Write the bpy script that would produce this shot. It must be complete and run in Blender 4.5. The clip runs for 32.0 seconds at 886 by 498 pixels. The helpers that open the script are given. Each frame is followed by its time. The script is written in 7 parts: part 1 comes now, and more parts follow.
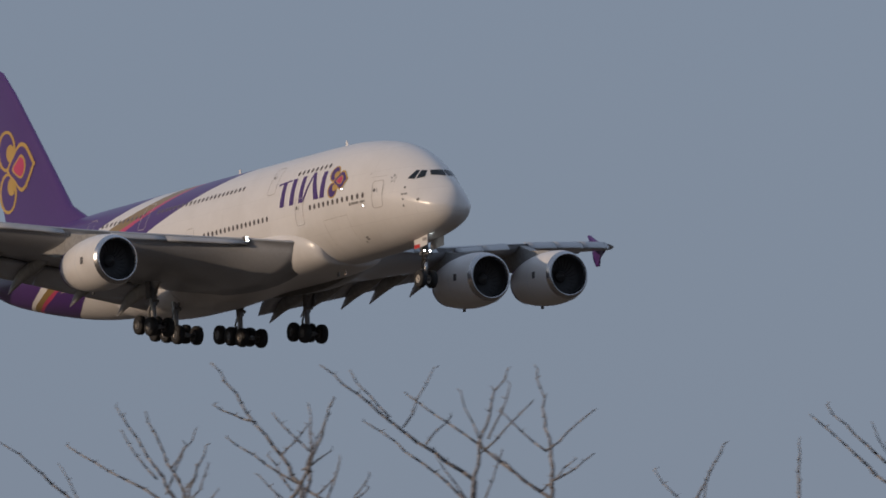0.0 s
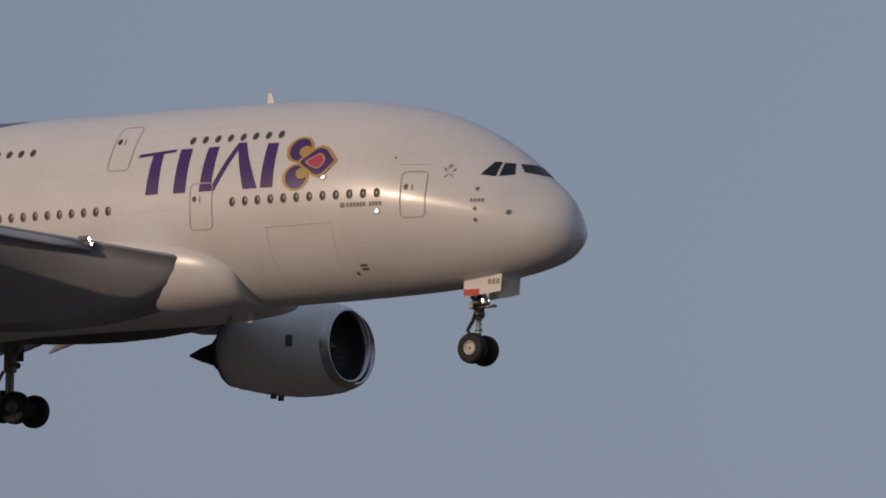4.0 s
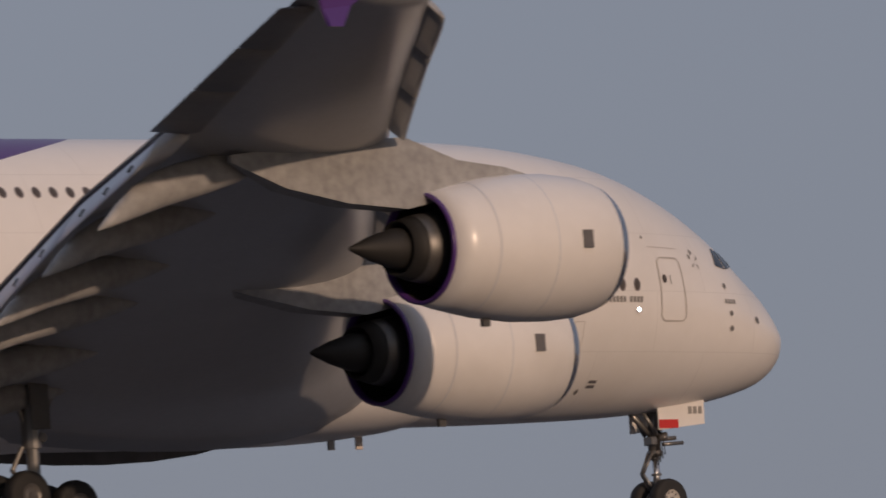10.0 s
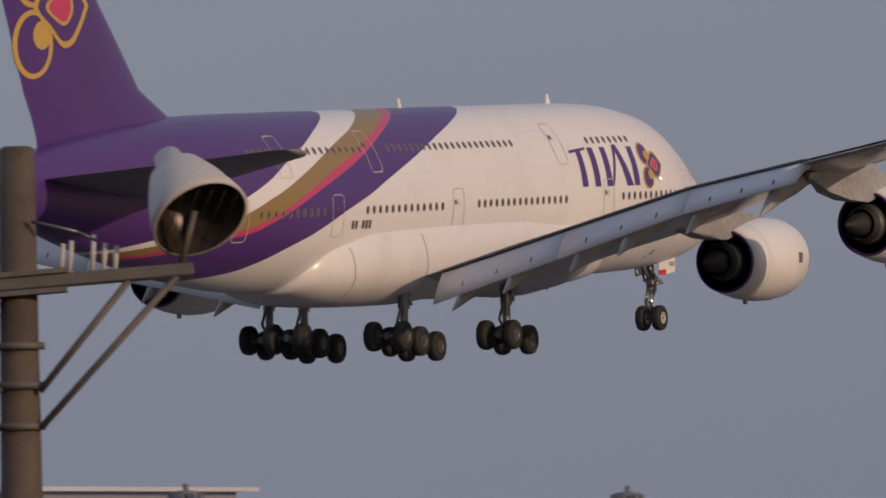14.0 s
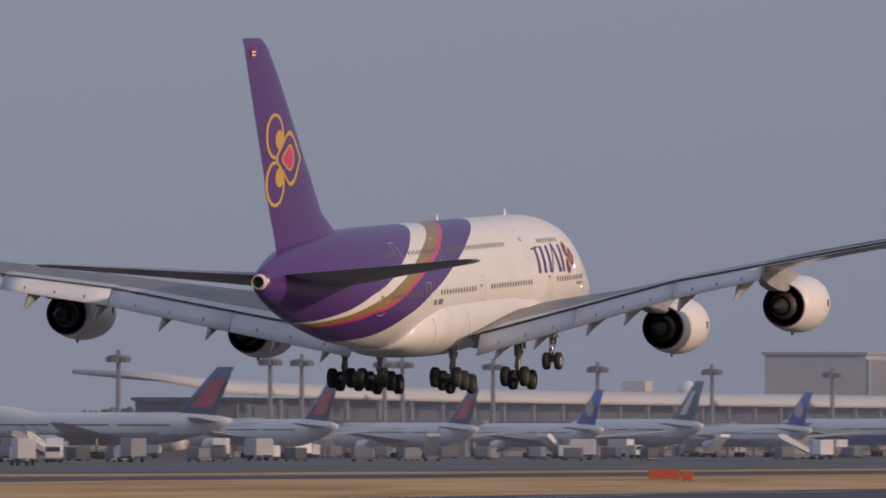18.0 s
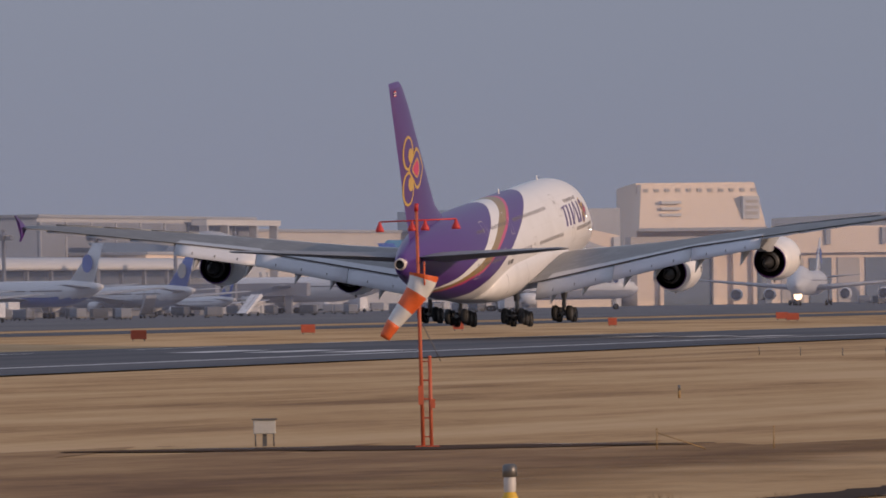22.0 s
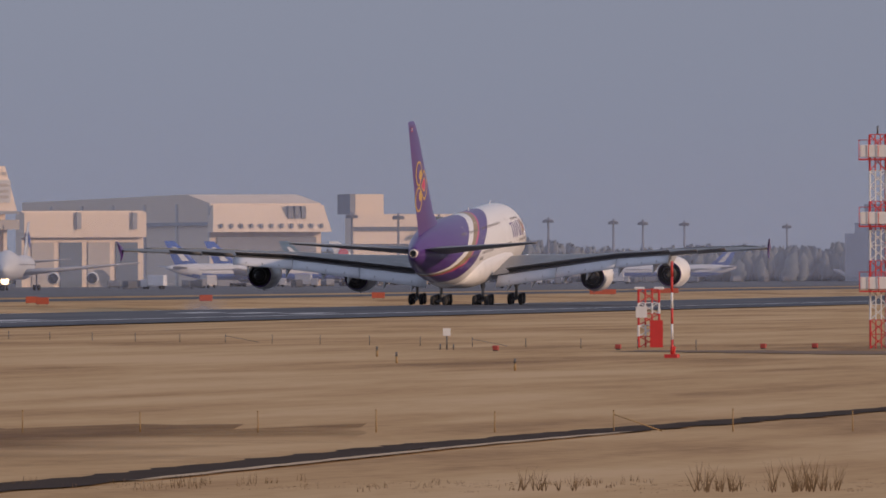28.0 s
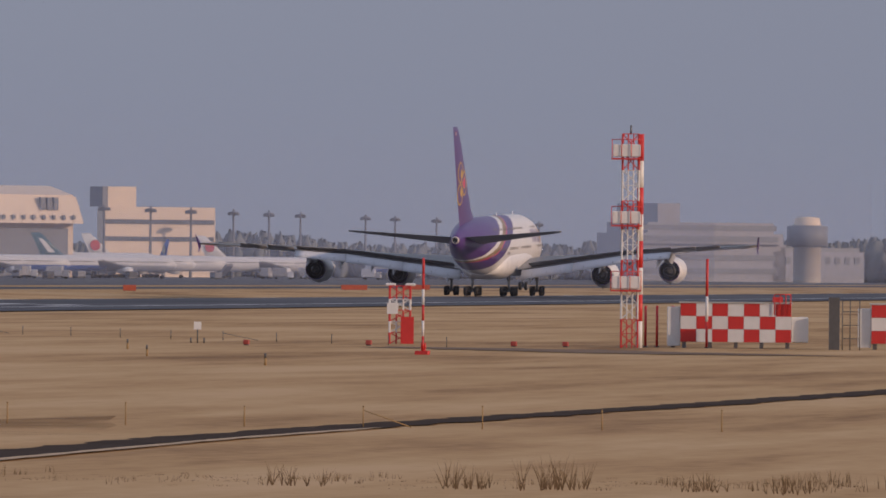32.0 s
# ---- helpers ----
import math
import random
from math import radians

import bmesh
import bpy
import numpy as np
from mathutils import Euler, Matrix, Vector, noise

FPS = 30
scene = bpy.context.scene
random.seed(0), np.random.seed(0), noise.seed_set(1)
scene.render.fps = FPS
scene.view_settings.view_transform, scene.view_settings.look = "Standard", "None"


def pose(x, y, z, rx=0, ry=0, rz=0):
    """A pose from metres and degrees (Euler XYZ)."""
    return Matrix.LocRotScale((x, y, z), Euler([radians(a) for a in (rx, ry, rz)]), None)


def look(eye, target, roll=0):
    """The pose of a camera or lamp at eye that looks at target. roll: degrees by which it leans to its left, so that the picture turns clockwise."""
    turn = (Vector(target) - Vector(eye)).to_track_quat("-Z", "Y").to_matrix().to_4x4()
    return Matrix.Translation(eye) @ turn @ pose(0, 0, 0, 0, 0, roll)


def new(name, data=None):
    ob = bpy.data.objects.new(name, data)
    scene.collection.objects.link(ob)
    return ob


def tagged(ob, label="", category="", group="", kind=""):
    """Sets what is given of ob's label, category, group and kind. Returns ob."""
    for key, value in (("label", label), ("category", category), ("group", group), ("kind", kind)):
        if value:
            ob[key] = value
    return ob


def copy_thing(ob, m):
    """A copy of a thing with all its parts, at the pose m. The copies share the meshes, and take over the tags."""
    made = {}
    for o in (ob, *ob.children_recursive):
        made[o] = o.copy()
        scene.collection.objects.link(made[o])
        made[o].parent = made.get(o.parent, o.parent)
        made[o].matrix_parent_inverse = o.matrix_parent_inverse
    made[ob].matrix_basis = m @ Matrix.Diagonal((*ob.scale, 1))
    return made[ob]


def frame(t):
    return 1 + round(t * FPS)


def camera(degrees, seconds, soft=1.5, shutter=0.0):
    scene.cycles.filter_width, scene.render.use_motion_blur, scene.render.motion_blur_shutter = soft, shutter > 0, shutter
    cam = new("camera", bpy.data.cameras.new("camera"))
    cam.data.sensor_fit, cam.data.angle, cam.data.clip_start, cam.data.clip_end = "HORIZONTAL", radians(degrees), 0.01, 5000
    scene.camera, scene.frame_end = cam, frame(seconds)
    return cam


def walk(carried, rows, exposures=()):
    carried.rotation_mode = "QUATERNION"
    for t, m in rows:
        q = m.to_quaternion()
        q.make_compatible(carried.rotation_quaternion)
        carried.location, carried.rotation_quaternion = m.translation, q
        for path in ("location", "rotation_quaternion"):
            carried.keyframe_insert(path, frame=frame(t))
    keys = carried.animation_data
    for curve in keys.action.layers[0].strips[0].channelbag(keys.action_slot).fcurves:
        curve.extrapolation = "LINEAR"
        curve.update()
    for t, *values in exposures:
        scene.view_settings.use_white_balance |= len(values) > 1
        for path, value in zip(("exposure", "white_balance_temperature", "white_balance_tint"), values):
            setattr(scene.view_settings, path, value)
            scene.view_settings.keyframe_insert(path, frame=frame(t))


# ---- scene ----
# ---- camera: it stands on one spot beside the runway and pans after the aircraft ----
EYE = (0.0, 0.0, 4.08)
cam = camera(4.491, 32.0, soft=1.7, shutter=0.2)


def aim(az, el, roll):
    a, e = radians(az), radians(el)
    return look(EYE, (EYE[0] + math.sin(a) * math.cos(e), EYE[1] + math.cos(a) * math.cos(e), EYE[2] + math.sin(e)), roll)


# seconds, bearing from the runway's normal, elevation, roll
PAN = [
    (0.0, -58.311, 4.736, -0.95), (0.5, -56.863, 4.832, -0.79), (1.0, -55.415, 4.919, -0.43), (1.5, -53.924, 5.018, 0.24),
    (2.0, -52.385, 5.124, 1.01), (2.5, -50.127, 5.397, 1.29), (4.5, -33.620, 6.787, 1.74), (5.0, -27.885, 7.099, 1.37),
    (5.5, -21.090, 7.286, 0.75), (6.0, -14.108, 7.458, 0.19), (6.5, -6.204, 7.439, -0.27), (7.0, 2.846, 7.381, -0.94),
    (7.5, 11.186, 7.249, -1.10), (8.0, 19.660, 7.005, -1.34), (8.5, 27.191, 6.449, -1.84), (9.0, 33.444, 6.005, -2.36),
    (9.5, 38.793, 5.572, -1.79), (10.0, 42.613, 5.232, -1.26), (10.5, 46.275, 4.634, -1.09), (11.0, 49.451, 4.265, -0.22),
    (11.5, 52.559, 3.733, -0.09), (12.0, 55.288, 3.414, -0.58), (12.5, 57.673, 2.752, -0.60), (13.0, 60.039, 2.381, -0.42),
    (13.5, 62.076, 2.080, -0.42), (14.0, 63.405, 1.780, -0.93), (14.5, 64.796, 1.485, -0.67), (16.5, 69.559, 1.045, 0.04),
    (17.0, 70.542, 0.996, 0.17), (17.5, 71.399, 0.967, 0.09), (18.0, 72.254, 0.949, 0.17), (18.5, 73.088, 0.867, 0.26),
    (19.0, 73.722, 0.763, 0.31), (19.5, 74.173, 0.675, 0.38), (20.0, 74.766, 0.584, 0.24), (20.5, 75.221, 0.490, 0.19),
    (21.0, 75.729, 0.386, 0.10), (21.5, 76.091, 0.288, -0.32), (22.0, 76.457, 0.229, -0.79), (22.5, 77.058, 0.204, -1.01),
    (23.0, 77.342, 0.142, -0.97), (23.5, 77.768, 0.097, -0.94), (24.0, 78.099, 0.119, -0.89), (24.5, 78.439, 0.140, -0.89),
    (25.0, 78.848, 0.182, -0.69), (25.5, 79.062, 0.180, -0.45), (26.0, 79.296, 0.176, -0.33), (26.5, 79.569, 0.165, -0.25),
    (28.5, 80.439, 0.100, -0.12), (29.0, 80.590, 0.064, 0.07), (29.5, 80.724, 0.049, 0.14), (30.0, 80.965, 0.065, 0.21),
    (30.5, 81.204, 0.103, 0.30), (31.0, 81.361, 0.101, 0.40), (31.5, 81.407, 0.094, 0.55), (32.0, 81.514, 0.097, 0.56),
]
EXPOSE = [(0.0, -0.42, 5850, 6), (2.0, -0.44, 5800, 6), (5.0, -0.82, 6050, 11), (6.0, -0.84, 6050, 11), (7.0, -0.86, 6100, 12), (8.0, -0.78, 6250, 13), (9.3, -0.76, 6400, 14), (10.0, -0.46, 6400, 14), (11.0, -0.16, 6400, 13), (12.0, -0.42, 6350, 13), (13.0, -0.26, 6330, 13), (14.5, -0.2, 6330, 13), (16.5, 0.0, 6200, 13), (20.0, 0.06, 6200, 14), (22.0, 0.1, 6180, 14), (32.0, 0.16, 6180, 15)]
walk(cam, [(t, aim(az, el, ro)) for t, az, el, ro in PAN], EXPOSE)


# ---- light: hazy late-afternoon sky and one low warm sun behind the aircraft's right side ----
SUN_AZ, SUN_EL = 194.0, 13.0
world = bpy.data.worlds.new("hazy_sky")
scene.world = world
world.use_nodes = True
wn, wl = world.node_tree.nodes, world.node_tree.links
sky = wn.new("ShaderNodeTexSky")
sky.sky_type = "NISHITA"
sky.sun_disc = False
sky.sun_elevation = radians(SUN_EL)
sky.sun_rotation = radians(SUN_AZ)
sky.altitude, sky.air_density, sky.dust_density, sky.ozone_density = 40, 1.0, 3.0, 1.5
haze = wn.new("ShaderNodeMix")
haze.data_type = "RGBA"
haze.inputs[0].default_value = 0.86
haze.inputs[7].default_value = (2.05, 2.22, 2.72, 1)
wl.new(sky.outputs[0], haze.inputs[6])
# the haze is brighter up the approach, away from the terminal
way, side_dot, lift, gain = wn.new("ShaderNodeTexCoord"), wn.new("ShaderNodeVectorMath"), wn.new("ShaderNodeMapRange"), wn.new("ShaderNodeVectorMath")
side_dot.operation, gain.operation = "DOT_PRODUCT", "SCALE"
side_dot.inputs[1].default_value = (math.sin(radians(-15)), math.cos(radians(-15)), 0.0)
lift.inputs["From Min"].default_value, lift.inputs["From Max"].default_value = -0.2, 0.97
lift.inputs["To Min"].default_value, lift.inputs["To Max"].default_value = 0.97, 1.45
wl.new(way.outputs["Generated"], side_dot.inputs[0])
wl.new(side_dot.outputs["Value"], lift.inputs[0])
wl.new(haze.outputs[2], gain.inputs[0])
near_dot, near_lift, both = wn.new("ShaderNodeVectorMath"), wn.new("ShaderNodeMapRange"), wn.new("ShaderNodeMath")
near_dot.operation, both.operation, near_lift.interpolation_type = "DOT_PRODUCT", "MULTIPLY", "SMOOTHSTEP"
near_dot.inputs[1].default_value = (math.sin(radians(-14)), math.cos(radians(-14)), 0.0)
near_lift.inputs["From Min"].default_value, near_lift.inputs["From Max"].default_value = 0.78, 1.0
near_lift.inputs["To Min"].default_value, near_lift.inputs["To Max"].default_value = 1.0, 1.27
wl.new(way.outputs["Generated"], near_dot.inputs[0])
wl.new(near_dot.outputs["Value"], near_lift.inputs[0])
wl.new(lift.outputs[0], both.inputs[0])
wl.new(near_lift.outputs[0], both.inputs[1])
# and paler overhead than along the horizon
height, zenith, all_three = wn.new("ShaderNodeSeparateXYZ"), wn.new("ShaderNodeMapRange"), wn.new("ShaderNodeMath")
all_three.operation, zenith.interpolation_type = "MULTIPLY", "SMOOTHSTEP"
zenith.inputs["From Min"].default_value, zenith.inputs["From Max"].default_value = 0.2, 0.95
zenith.inputs["To Min"].default_value, zenith.inputs["To Max"].default_value = 1.0, 1.42
wl.new(way.outputs["Generated"], height.inputs[0])
wl.new(height.outputs[2], zenith.inputs[0])
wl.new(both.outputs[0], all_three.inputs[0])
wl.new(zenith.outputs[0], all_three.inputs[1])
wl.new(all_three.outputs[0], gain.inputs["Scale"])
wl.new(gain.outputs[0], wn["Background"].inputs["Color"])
wn["Background"].inputs["Strength"].default_value = 0.113
sa, se = radians(SUN_AZ), radians(SUN_EL)
sun = new("sun", bpy.data.lights.new("sun", "SUN"))
sun.data.energy, sun.data.angle, sun.data.color = 2.25, radians(0.6), (1.0, 0.695, 0.465)
sun.matrix_world = look((math.sin(sa) * math.cos(se) * 50, math.cos(sa) * math.cos(se) * 50, math.sin(se) * 50), (0, 0, 0))


# ---- materials ----
def mat(name, color, rough=0.6, metal=0.0, vary=0.12, scale=0.6, bump=0.0, fine=9.0, coat=0.0, spec=0.5, stain=None, per_object=0.0, coat_rough=0.08):
    """A surface with grain at two scales. scale: noise cells per metre."""
    m = bpy.data.materials.new(name)
    m.use_nodes = True
    n, l = m.node_tree.nodes, m.node_tree.links
    b = n["Principled BSDF"]
    b.inputs["Roughness"].default_value, b.inputs["Metallic"].default_value = rough, metal
    b.inputs["Coat Weight"].default_value, b.inputs["Specular IOR Level"].default_value = coat, spec
    b.inputs["Coat Roughness"].default_value = coat_rough
    tc = n.new("ShaderNodeTexCoord")
    big, small = n.new("ShaderNodeTexNoise"), n.new("ShaderNodeTexNoise")
    big.inputs["Scale"].default_value, small.inputs["Scale"].default_value = scale, scale * fine
    big.inputs["Detail"].default_value = small.inputs["Detail"].default_value = 4
    for x in (big, small):
        l.new(tc.outputs["Object"], x.inputs["Vector"])
    mix = n.new("ShaderNodeMath")
    mix.operation = "ADD"
    l.new(big.outputs[0], mix.inputs[0])
    l.new(small.outputs[0], mix.inputs[1])
    ramp = n.new("ShaderNodeMapRange")
    ramp.inputs["From Min"].default_value, ramp.inputs["From Max"].default_value = 0.6, 1.4
    ramp.inputs["To Min"].default_value, ramp.inputs["To Max"].default_value = 1 - vary, 1 + vary
    l.new(mix.outputs[0], ramp.inputs[0])
    gain = ramp.outputs[0]
    if per_object:
        info, pr = n.new("ShaderNodeObjectInfo"), n.new("ShaderNodeMapRange")
        pr.inputs["To Min"].default_value, pr.inputs["To Max"].default_value = 1 - per_object, 1 + per_object
        l.new(info.outputs["Random"], pr.inputs[0])
        mul = n.new("ShaderNodeMath")
        mul.operation = "MULTIPLY"
        l.new(gain, mul.inputs[0])
        l.new(pr.outputs[0], mul.inputs[1])
        gain = mul.outputs[0]
    col = n.new("ShaderNodeVectorMath")
    col.operation = "SCALE"
    col.inputs[0].default_value = color
    l.new(gain, col.inputs["Scale"])
    out = col.outputs[0]
    if stain:
        sn, sr, sm = n.new("ShaderNodeTexNoise"), n.new("ShaderNodeMapRange"), n.new("ShaderNodeMix")
        sn.inputs["Scale"].default_value, sn.inputs["Detail"].default_value = stain[1], 6
        sr.inputs["From Min"].default_value, sr.inputs["From Max"].default_value = 0.5, 0.7
        sr.inputs["To Max"].default_value = stain[2]
        sm.data_type = "RGBA"
        l.new(tc.outputs["Object"], sn.inputs["Vector"])
        l.new(sn.outputs[0], sr.inputs[0])
        l.new(sr.outputs[0], sm.inputs[0])
        l.new(out, sm.inputs[6])
        sm.inputs[7].default_value = (*stain[0], 1)
        out = sm.outputs[2]
    l.new(out, b.inputs["Base Color"])
    if bump:
        bp = n.new("ShaderNodeBump")
        bp.inputs["Strength"].default_value, bp.inputs["Distance"].default_value = bump, 0.05
        l.new(small.outputs[0], bp.inputs["Height"])
        l.new(bp.outputs[0], b.inputs["Normal"])
    return m


def glow(name, color, strength):
    m = bpy.data.materials.new(name)
    m.use_nodes = True
    b = m.node_tree.nodes["Principled BSDF"]
    b.inputs["Base Color"].default_value = (*color, 1)
    b.inputs["Emission Color"].default_value = (*color, 1)
    b.inputs["Emission Strength"].default_value = strength
    return m


def panel_lines(m, axes, width, height, seam, line, tone):
    """Sheet-metal panels over a paint: thin seams, and a slightly different tone from panel to panel. axes: the two object axes they follow."""
    n, l = m.node_tree.nodes, m.node_tree.links
    b = n["Principled BSDF"]
    base = b.inputs["Base Color"].links[0].from_socket
    tc, sep, com = n.new("ShaderNodeTexCoord"), n.new("ShaderNodeSeparateXYZ"), n.new("ShaderNodeCombineXYZ")
    l.new(tc.outputs["Object"], sep.inputs[0])
    l.new(sep.outputs[axes[0]], com.inputs[0])
    l.new(sep.outputs[axes[1]], com.inputs[1])
    br = n.new("ShaderNodeTexBrick")
    br.inputs["Scale"].default_value, br.inputs["Brick Width"].default_value, br.inputs["Row Height"].default_value = 1.0, width, height
    br.inputs["Mortar Size"].default_value, br.inputs["Mortar Smooth"].default_value = seam, 0.3
    br.inputs["Color1"].default_value, br.inputs["Color2"].default_value = (1 - tone, 1 - tone, 1 - tone, 1), (1 + tone, 1 + tone, 1 + tone, 1)
    br.inputs["Mortar"].default_value = (line, line, line, 1)
    l.new(com.outputs[0], br.inputs["Vector"])
    mx = n.new("ShaderNodeMix")
    mx.data_type, mx.blend_type = "RGBA", "MULTIPLY"
    mx.inputs[0].default_value = 1.0
    l.new(base, mx.inputs[6])
    l.new(br.outputs[0], mx.inputs[7])
    l.new(mx.outputs[2], b.inputs["Base Color"])


WHITE_RGB, PURPLE_RGB, GOLD_RGB, PINK_RGB = (0.82, 0.80, 0.78), (0.085, 0.032, 0.19), (0.30, 0.20, 0.062), (0.55, 0.06, 0.15)
white_paint = mat("white_paint", WHITE_RGB, 0.32, vary=0.03, scale=0.25, coat=0.25, coat_rough=0.25, stain=((0.55, 0.52, 0.48), 0.35, 0.25))
purple_paint = mat("purple_paint", PURPLE_RGB, 0.3, vary=0.06, scale=0.3, coat=0.25)
gold_paint = mat("gold_paint", GOLD_RGB, 0.4, vary=0.05)
gold_light = mat("gold_light", (0.55, 0.36, 0.09), 0.4, vary=0.05)
pink_paint = mat("pink_paint", PINK_RGB, 0.4, vary=0.05)
# the wing's paint is light grey; the underside's shade is in this darker tone
wing_shade_grey = mat("wing_shade_grey", (0.145, 0.142, 0.138), 0.42, vary=0.18, scale=0.35, coat=0.1, coat_rough=0.2, stain=((0.3, 0.3, 0.3), 0.8, 0.3))
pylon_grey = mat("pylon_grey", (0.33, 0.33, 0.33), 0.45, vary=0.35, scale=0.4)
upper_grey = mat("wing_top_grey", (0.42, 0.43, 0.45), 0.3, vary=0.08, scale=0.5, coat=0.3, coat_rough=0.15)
flap_grey = mat("flap_grey", (0.62, 0.64, 0.68), 0.4, vary=0.05, scale=0.6)
aileron_grey = mat("aileron_grey", (0.25, 0.25, 0.26), 0.5, vary=0.15, scale=0.6)
spoiler_under = mat("spoiler_under", (0.42, 0.41, 0.42), 0.6, vary=0.25, scale=0.5)
spoiler_dark = mat("spoiler_dark", (0.13, 0.125, 0.13), 0.6, vary=0.2)
metal = mat("bare_metal", (0.62, 0.62, 0.64), 0.25, 1.0, vary=0.06)
steel_dark = mat("dark_steel", (0.16, 0.155, 0.15), 0.45, 0.7, vary=0.2, scale=3)
strut_metal = mat("strut_metal", (0.24, 0.235, 0.23), 0.35, 0.6, vary=0.2, scale=4)
chrome = mat("chrome_tube", (0.6, 0.6, 0.6), 0.2, 0.9, vary=0.08, scale=3)
black_hot = mat("exhaust_black", (0.022, 0.021, 0.02), 0.65, 0.1, vary=0.3, scale=2)
duct_grey = mat("duct_grey", (0.07, 0.07, 0.072), 0.5, 0.2, vary=0.2, scale=2)
hub_cream = mat("nose_wheel_hub", (0.55, 0.52, 0.47), 0.45, 0.1, vary=0.2, scale=6, stain=((0.2, 0.18, 0.16), 4.0, 0.5))
rubber = mat("rubber", (0.022, 0.022, 0.023), 0.75, vary=0.3, scale=3)
hub_mat = mat("wheel_hub", (0.15, 0.145, 0.14), 0.4, 0.5, vary=0.2, scale=5)
glass_dark = mat("dark_glass", (0.02, 0.025, 0.03), 0.08, vary=0.2)
cabin_glass = mat("cabin_glass", (0.085, 0.07, 0.062), 0.32, vary=0.2)
line_grey = mat("line_grey", (0.30, 0.29, 0.28), 0.5)
line_light = mat("line_light", (0.62, 0.55, 0.5), 0.5)
window_trim = mat("window_trim", (0.27, 0.25, 0.26), 0.45)
door_line = mat("door_line", (0.5, 0.47, 0.44), 0.5)
red_paint = mat("red_paint", (0.55, 0.035, 0.03), 0.45, vary=0.1, scale=2)
orange_paint = mat("orange_paint", (0.72, 0.13, 0.03), 0.5, vary=0.1, scale=2)
lamp_white = glow("landing_light", (1.0, 0.97, 0.9), 30.0)


def livery(name):
    """White fuselage paint with purple, white, gold, pink and purple bands that sweep up the rear."""
    m = mat(name, WHITE_RGB, 0.34, vary=0.025, scale=0.22, coat=0.35, coat_rough=0.2, stain=((0.6, 0.57, 0.52), 0.3, 0.22))
    n, l = m.node_tree.nodes, m.node_tree.links
    b = n["Principled BSDF"]
    base = b.inputs["Base Color"].links[0].from_socket
    tc, sep = n.new("ShaderNodeTexCoord"), n.new("ShaderNodeSeparateXYZ")
    l.new(tc.outputs["Object"], sep.inputs[0])
    xn = n.new("ShaderNodeMapRange")          # x from 72 m to 22 m behind the nose
    xn.inputs["From Min"].default_value, xn.inputs["From Max"].default_value = -42.0, 8.0
    l.new(sep.outputs[0], xn.inputs[0])
    zn = n.new("ShaderNodeMapRange")
    zn.inputs["From Min"].default_value, zn.inputs["From Max"].default_value = -5.0, 7.0
    l.new(sep.outputs[2], zn.inputs[0])
    edges = (                                  # metres behind the nose, height: each band's lower edge
        (((56.5, -2.9), (54.5, -2.7), (52.4, -2.45), (51, -2.1), (50, -1.8), (48.8, -1.42), (46.7, -0.82), (45.2, -0.33), (43.8, 0.13), (41.25, 0.87), (39.5, 1.45), (37.5, 2.05), (35.4, 2.65), (33.1, 3.3), (30.4, 3.95), (26.6, 4.76), (24, 5.3)), PURPLE_RGB),
        (((66, -1.75), (60, -1.6), (57.5, -1.38), (56.2, -1.25), (54.5, -0.95), (52.2, -0.65), (50.85, -0.3), (49.5, 0.1), (47.9, 0.62), (46.2, 1.15), (44.3, 1.7), (42.4, 2.25), (40.3, 2.9), (37.9, 3.65), (34.3, 4.6), (31, 5.4)), PINK_RGB),
        (((66, -1.55), (60, -1.45), (57.5, -1.15), (54.5, -0.72), (52.3, -0.4), (50.9, -0.05), (49.4, 0.4), (47.8, 0.95), (46, 1.55), (44.1, 2.15), (42.1, 2.7), (39.9, 3.35), (35.3, 4.6), (31.5, 5.5)), GOLD_RGB),
        (((66, -1.35), (61.4, -1.27), (60.1, -1.15), (58, -0.88), (56.6, -0.62), (54.8, -0.2), (52.45, 0.35), (50.8, 0.85), (49.3, 1.3), (47.5, 1.9), (45.5, 2.55), (43.4, 3.2), (41, 3.8), (38, 4.58), (34, 5.5)), WHITE_RGB),
        (((66.7, -1.25), (62.1, -1.14), (60.4, -0.92), (58.5, -0.58), (57.1, -0.2), (55, 0.43), (53.9, 0.68), (52.35, 1.15), (50.7, 1.7), (48.9, 2.4), (46.7, 3.1), (44.2, 3.88), (41.5, 4.58), (38, 5.5)), PURPLE_RGB))
    for pts, rgb in edges:
        fc = n.new("ShaderNodeFloatCurve")
        cv = fc.mapping.curves[0]
        flat = [((-d + 72) / 50, (z + 5) / 12) for d, z in pts]
        flat.sort()
        cv.points[0].location, cv.points[1].location = (0.0, flat[0][1] if rgb != PURPLE_RGB or pts[0][0] > 60 else 0.0), (1.0, 1.0)
        for p in flat:
            cv.points.new(*p)
        fc.mapping.update()
        l.new(xn.outputs[0], fc.inputs["Value"])
        gt = n.new("ShaderNodeMath")
        gt.operation = "GREATER_THAN"
        l.new(zn.outputs[0], gt.inputs[0])
        l.new(fc.outputs[0], gt.inputs[1])
        mx = n.new("ShaderNodeMix")
        mx.data_type = "RGBA"
        l.new(gt.outputs[0], mx.inputs[0])
        l.new(base, mx.inputs[6])
        mx.inputs[7].default_value = (*rgb, 1)
        base = mx.outputs[2]
    l.new(base, b.inputs["Base Color"])
    return m


livery_paint = livery("fuselage_livery")
panel_lines(livery_paint, (0, 2), 4.6, 1.75, 0.014, 0.9, 0.012)
panel_lines(wing_shade_grey, (0, 1), 2.6, 1.35, 0.022, 0.76, 0.11)


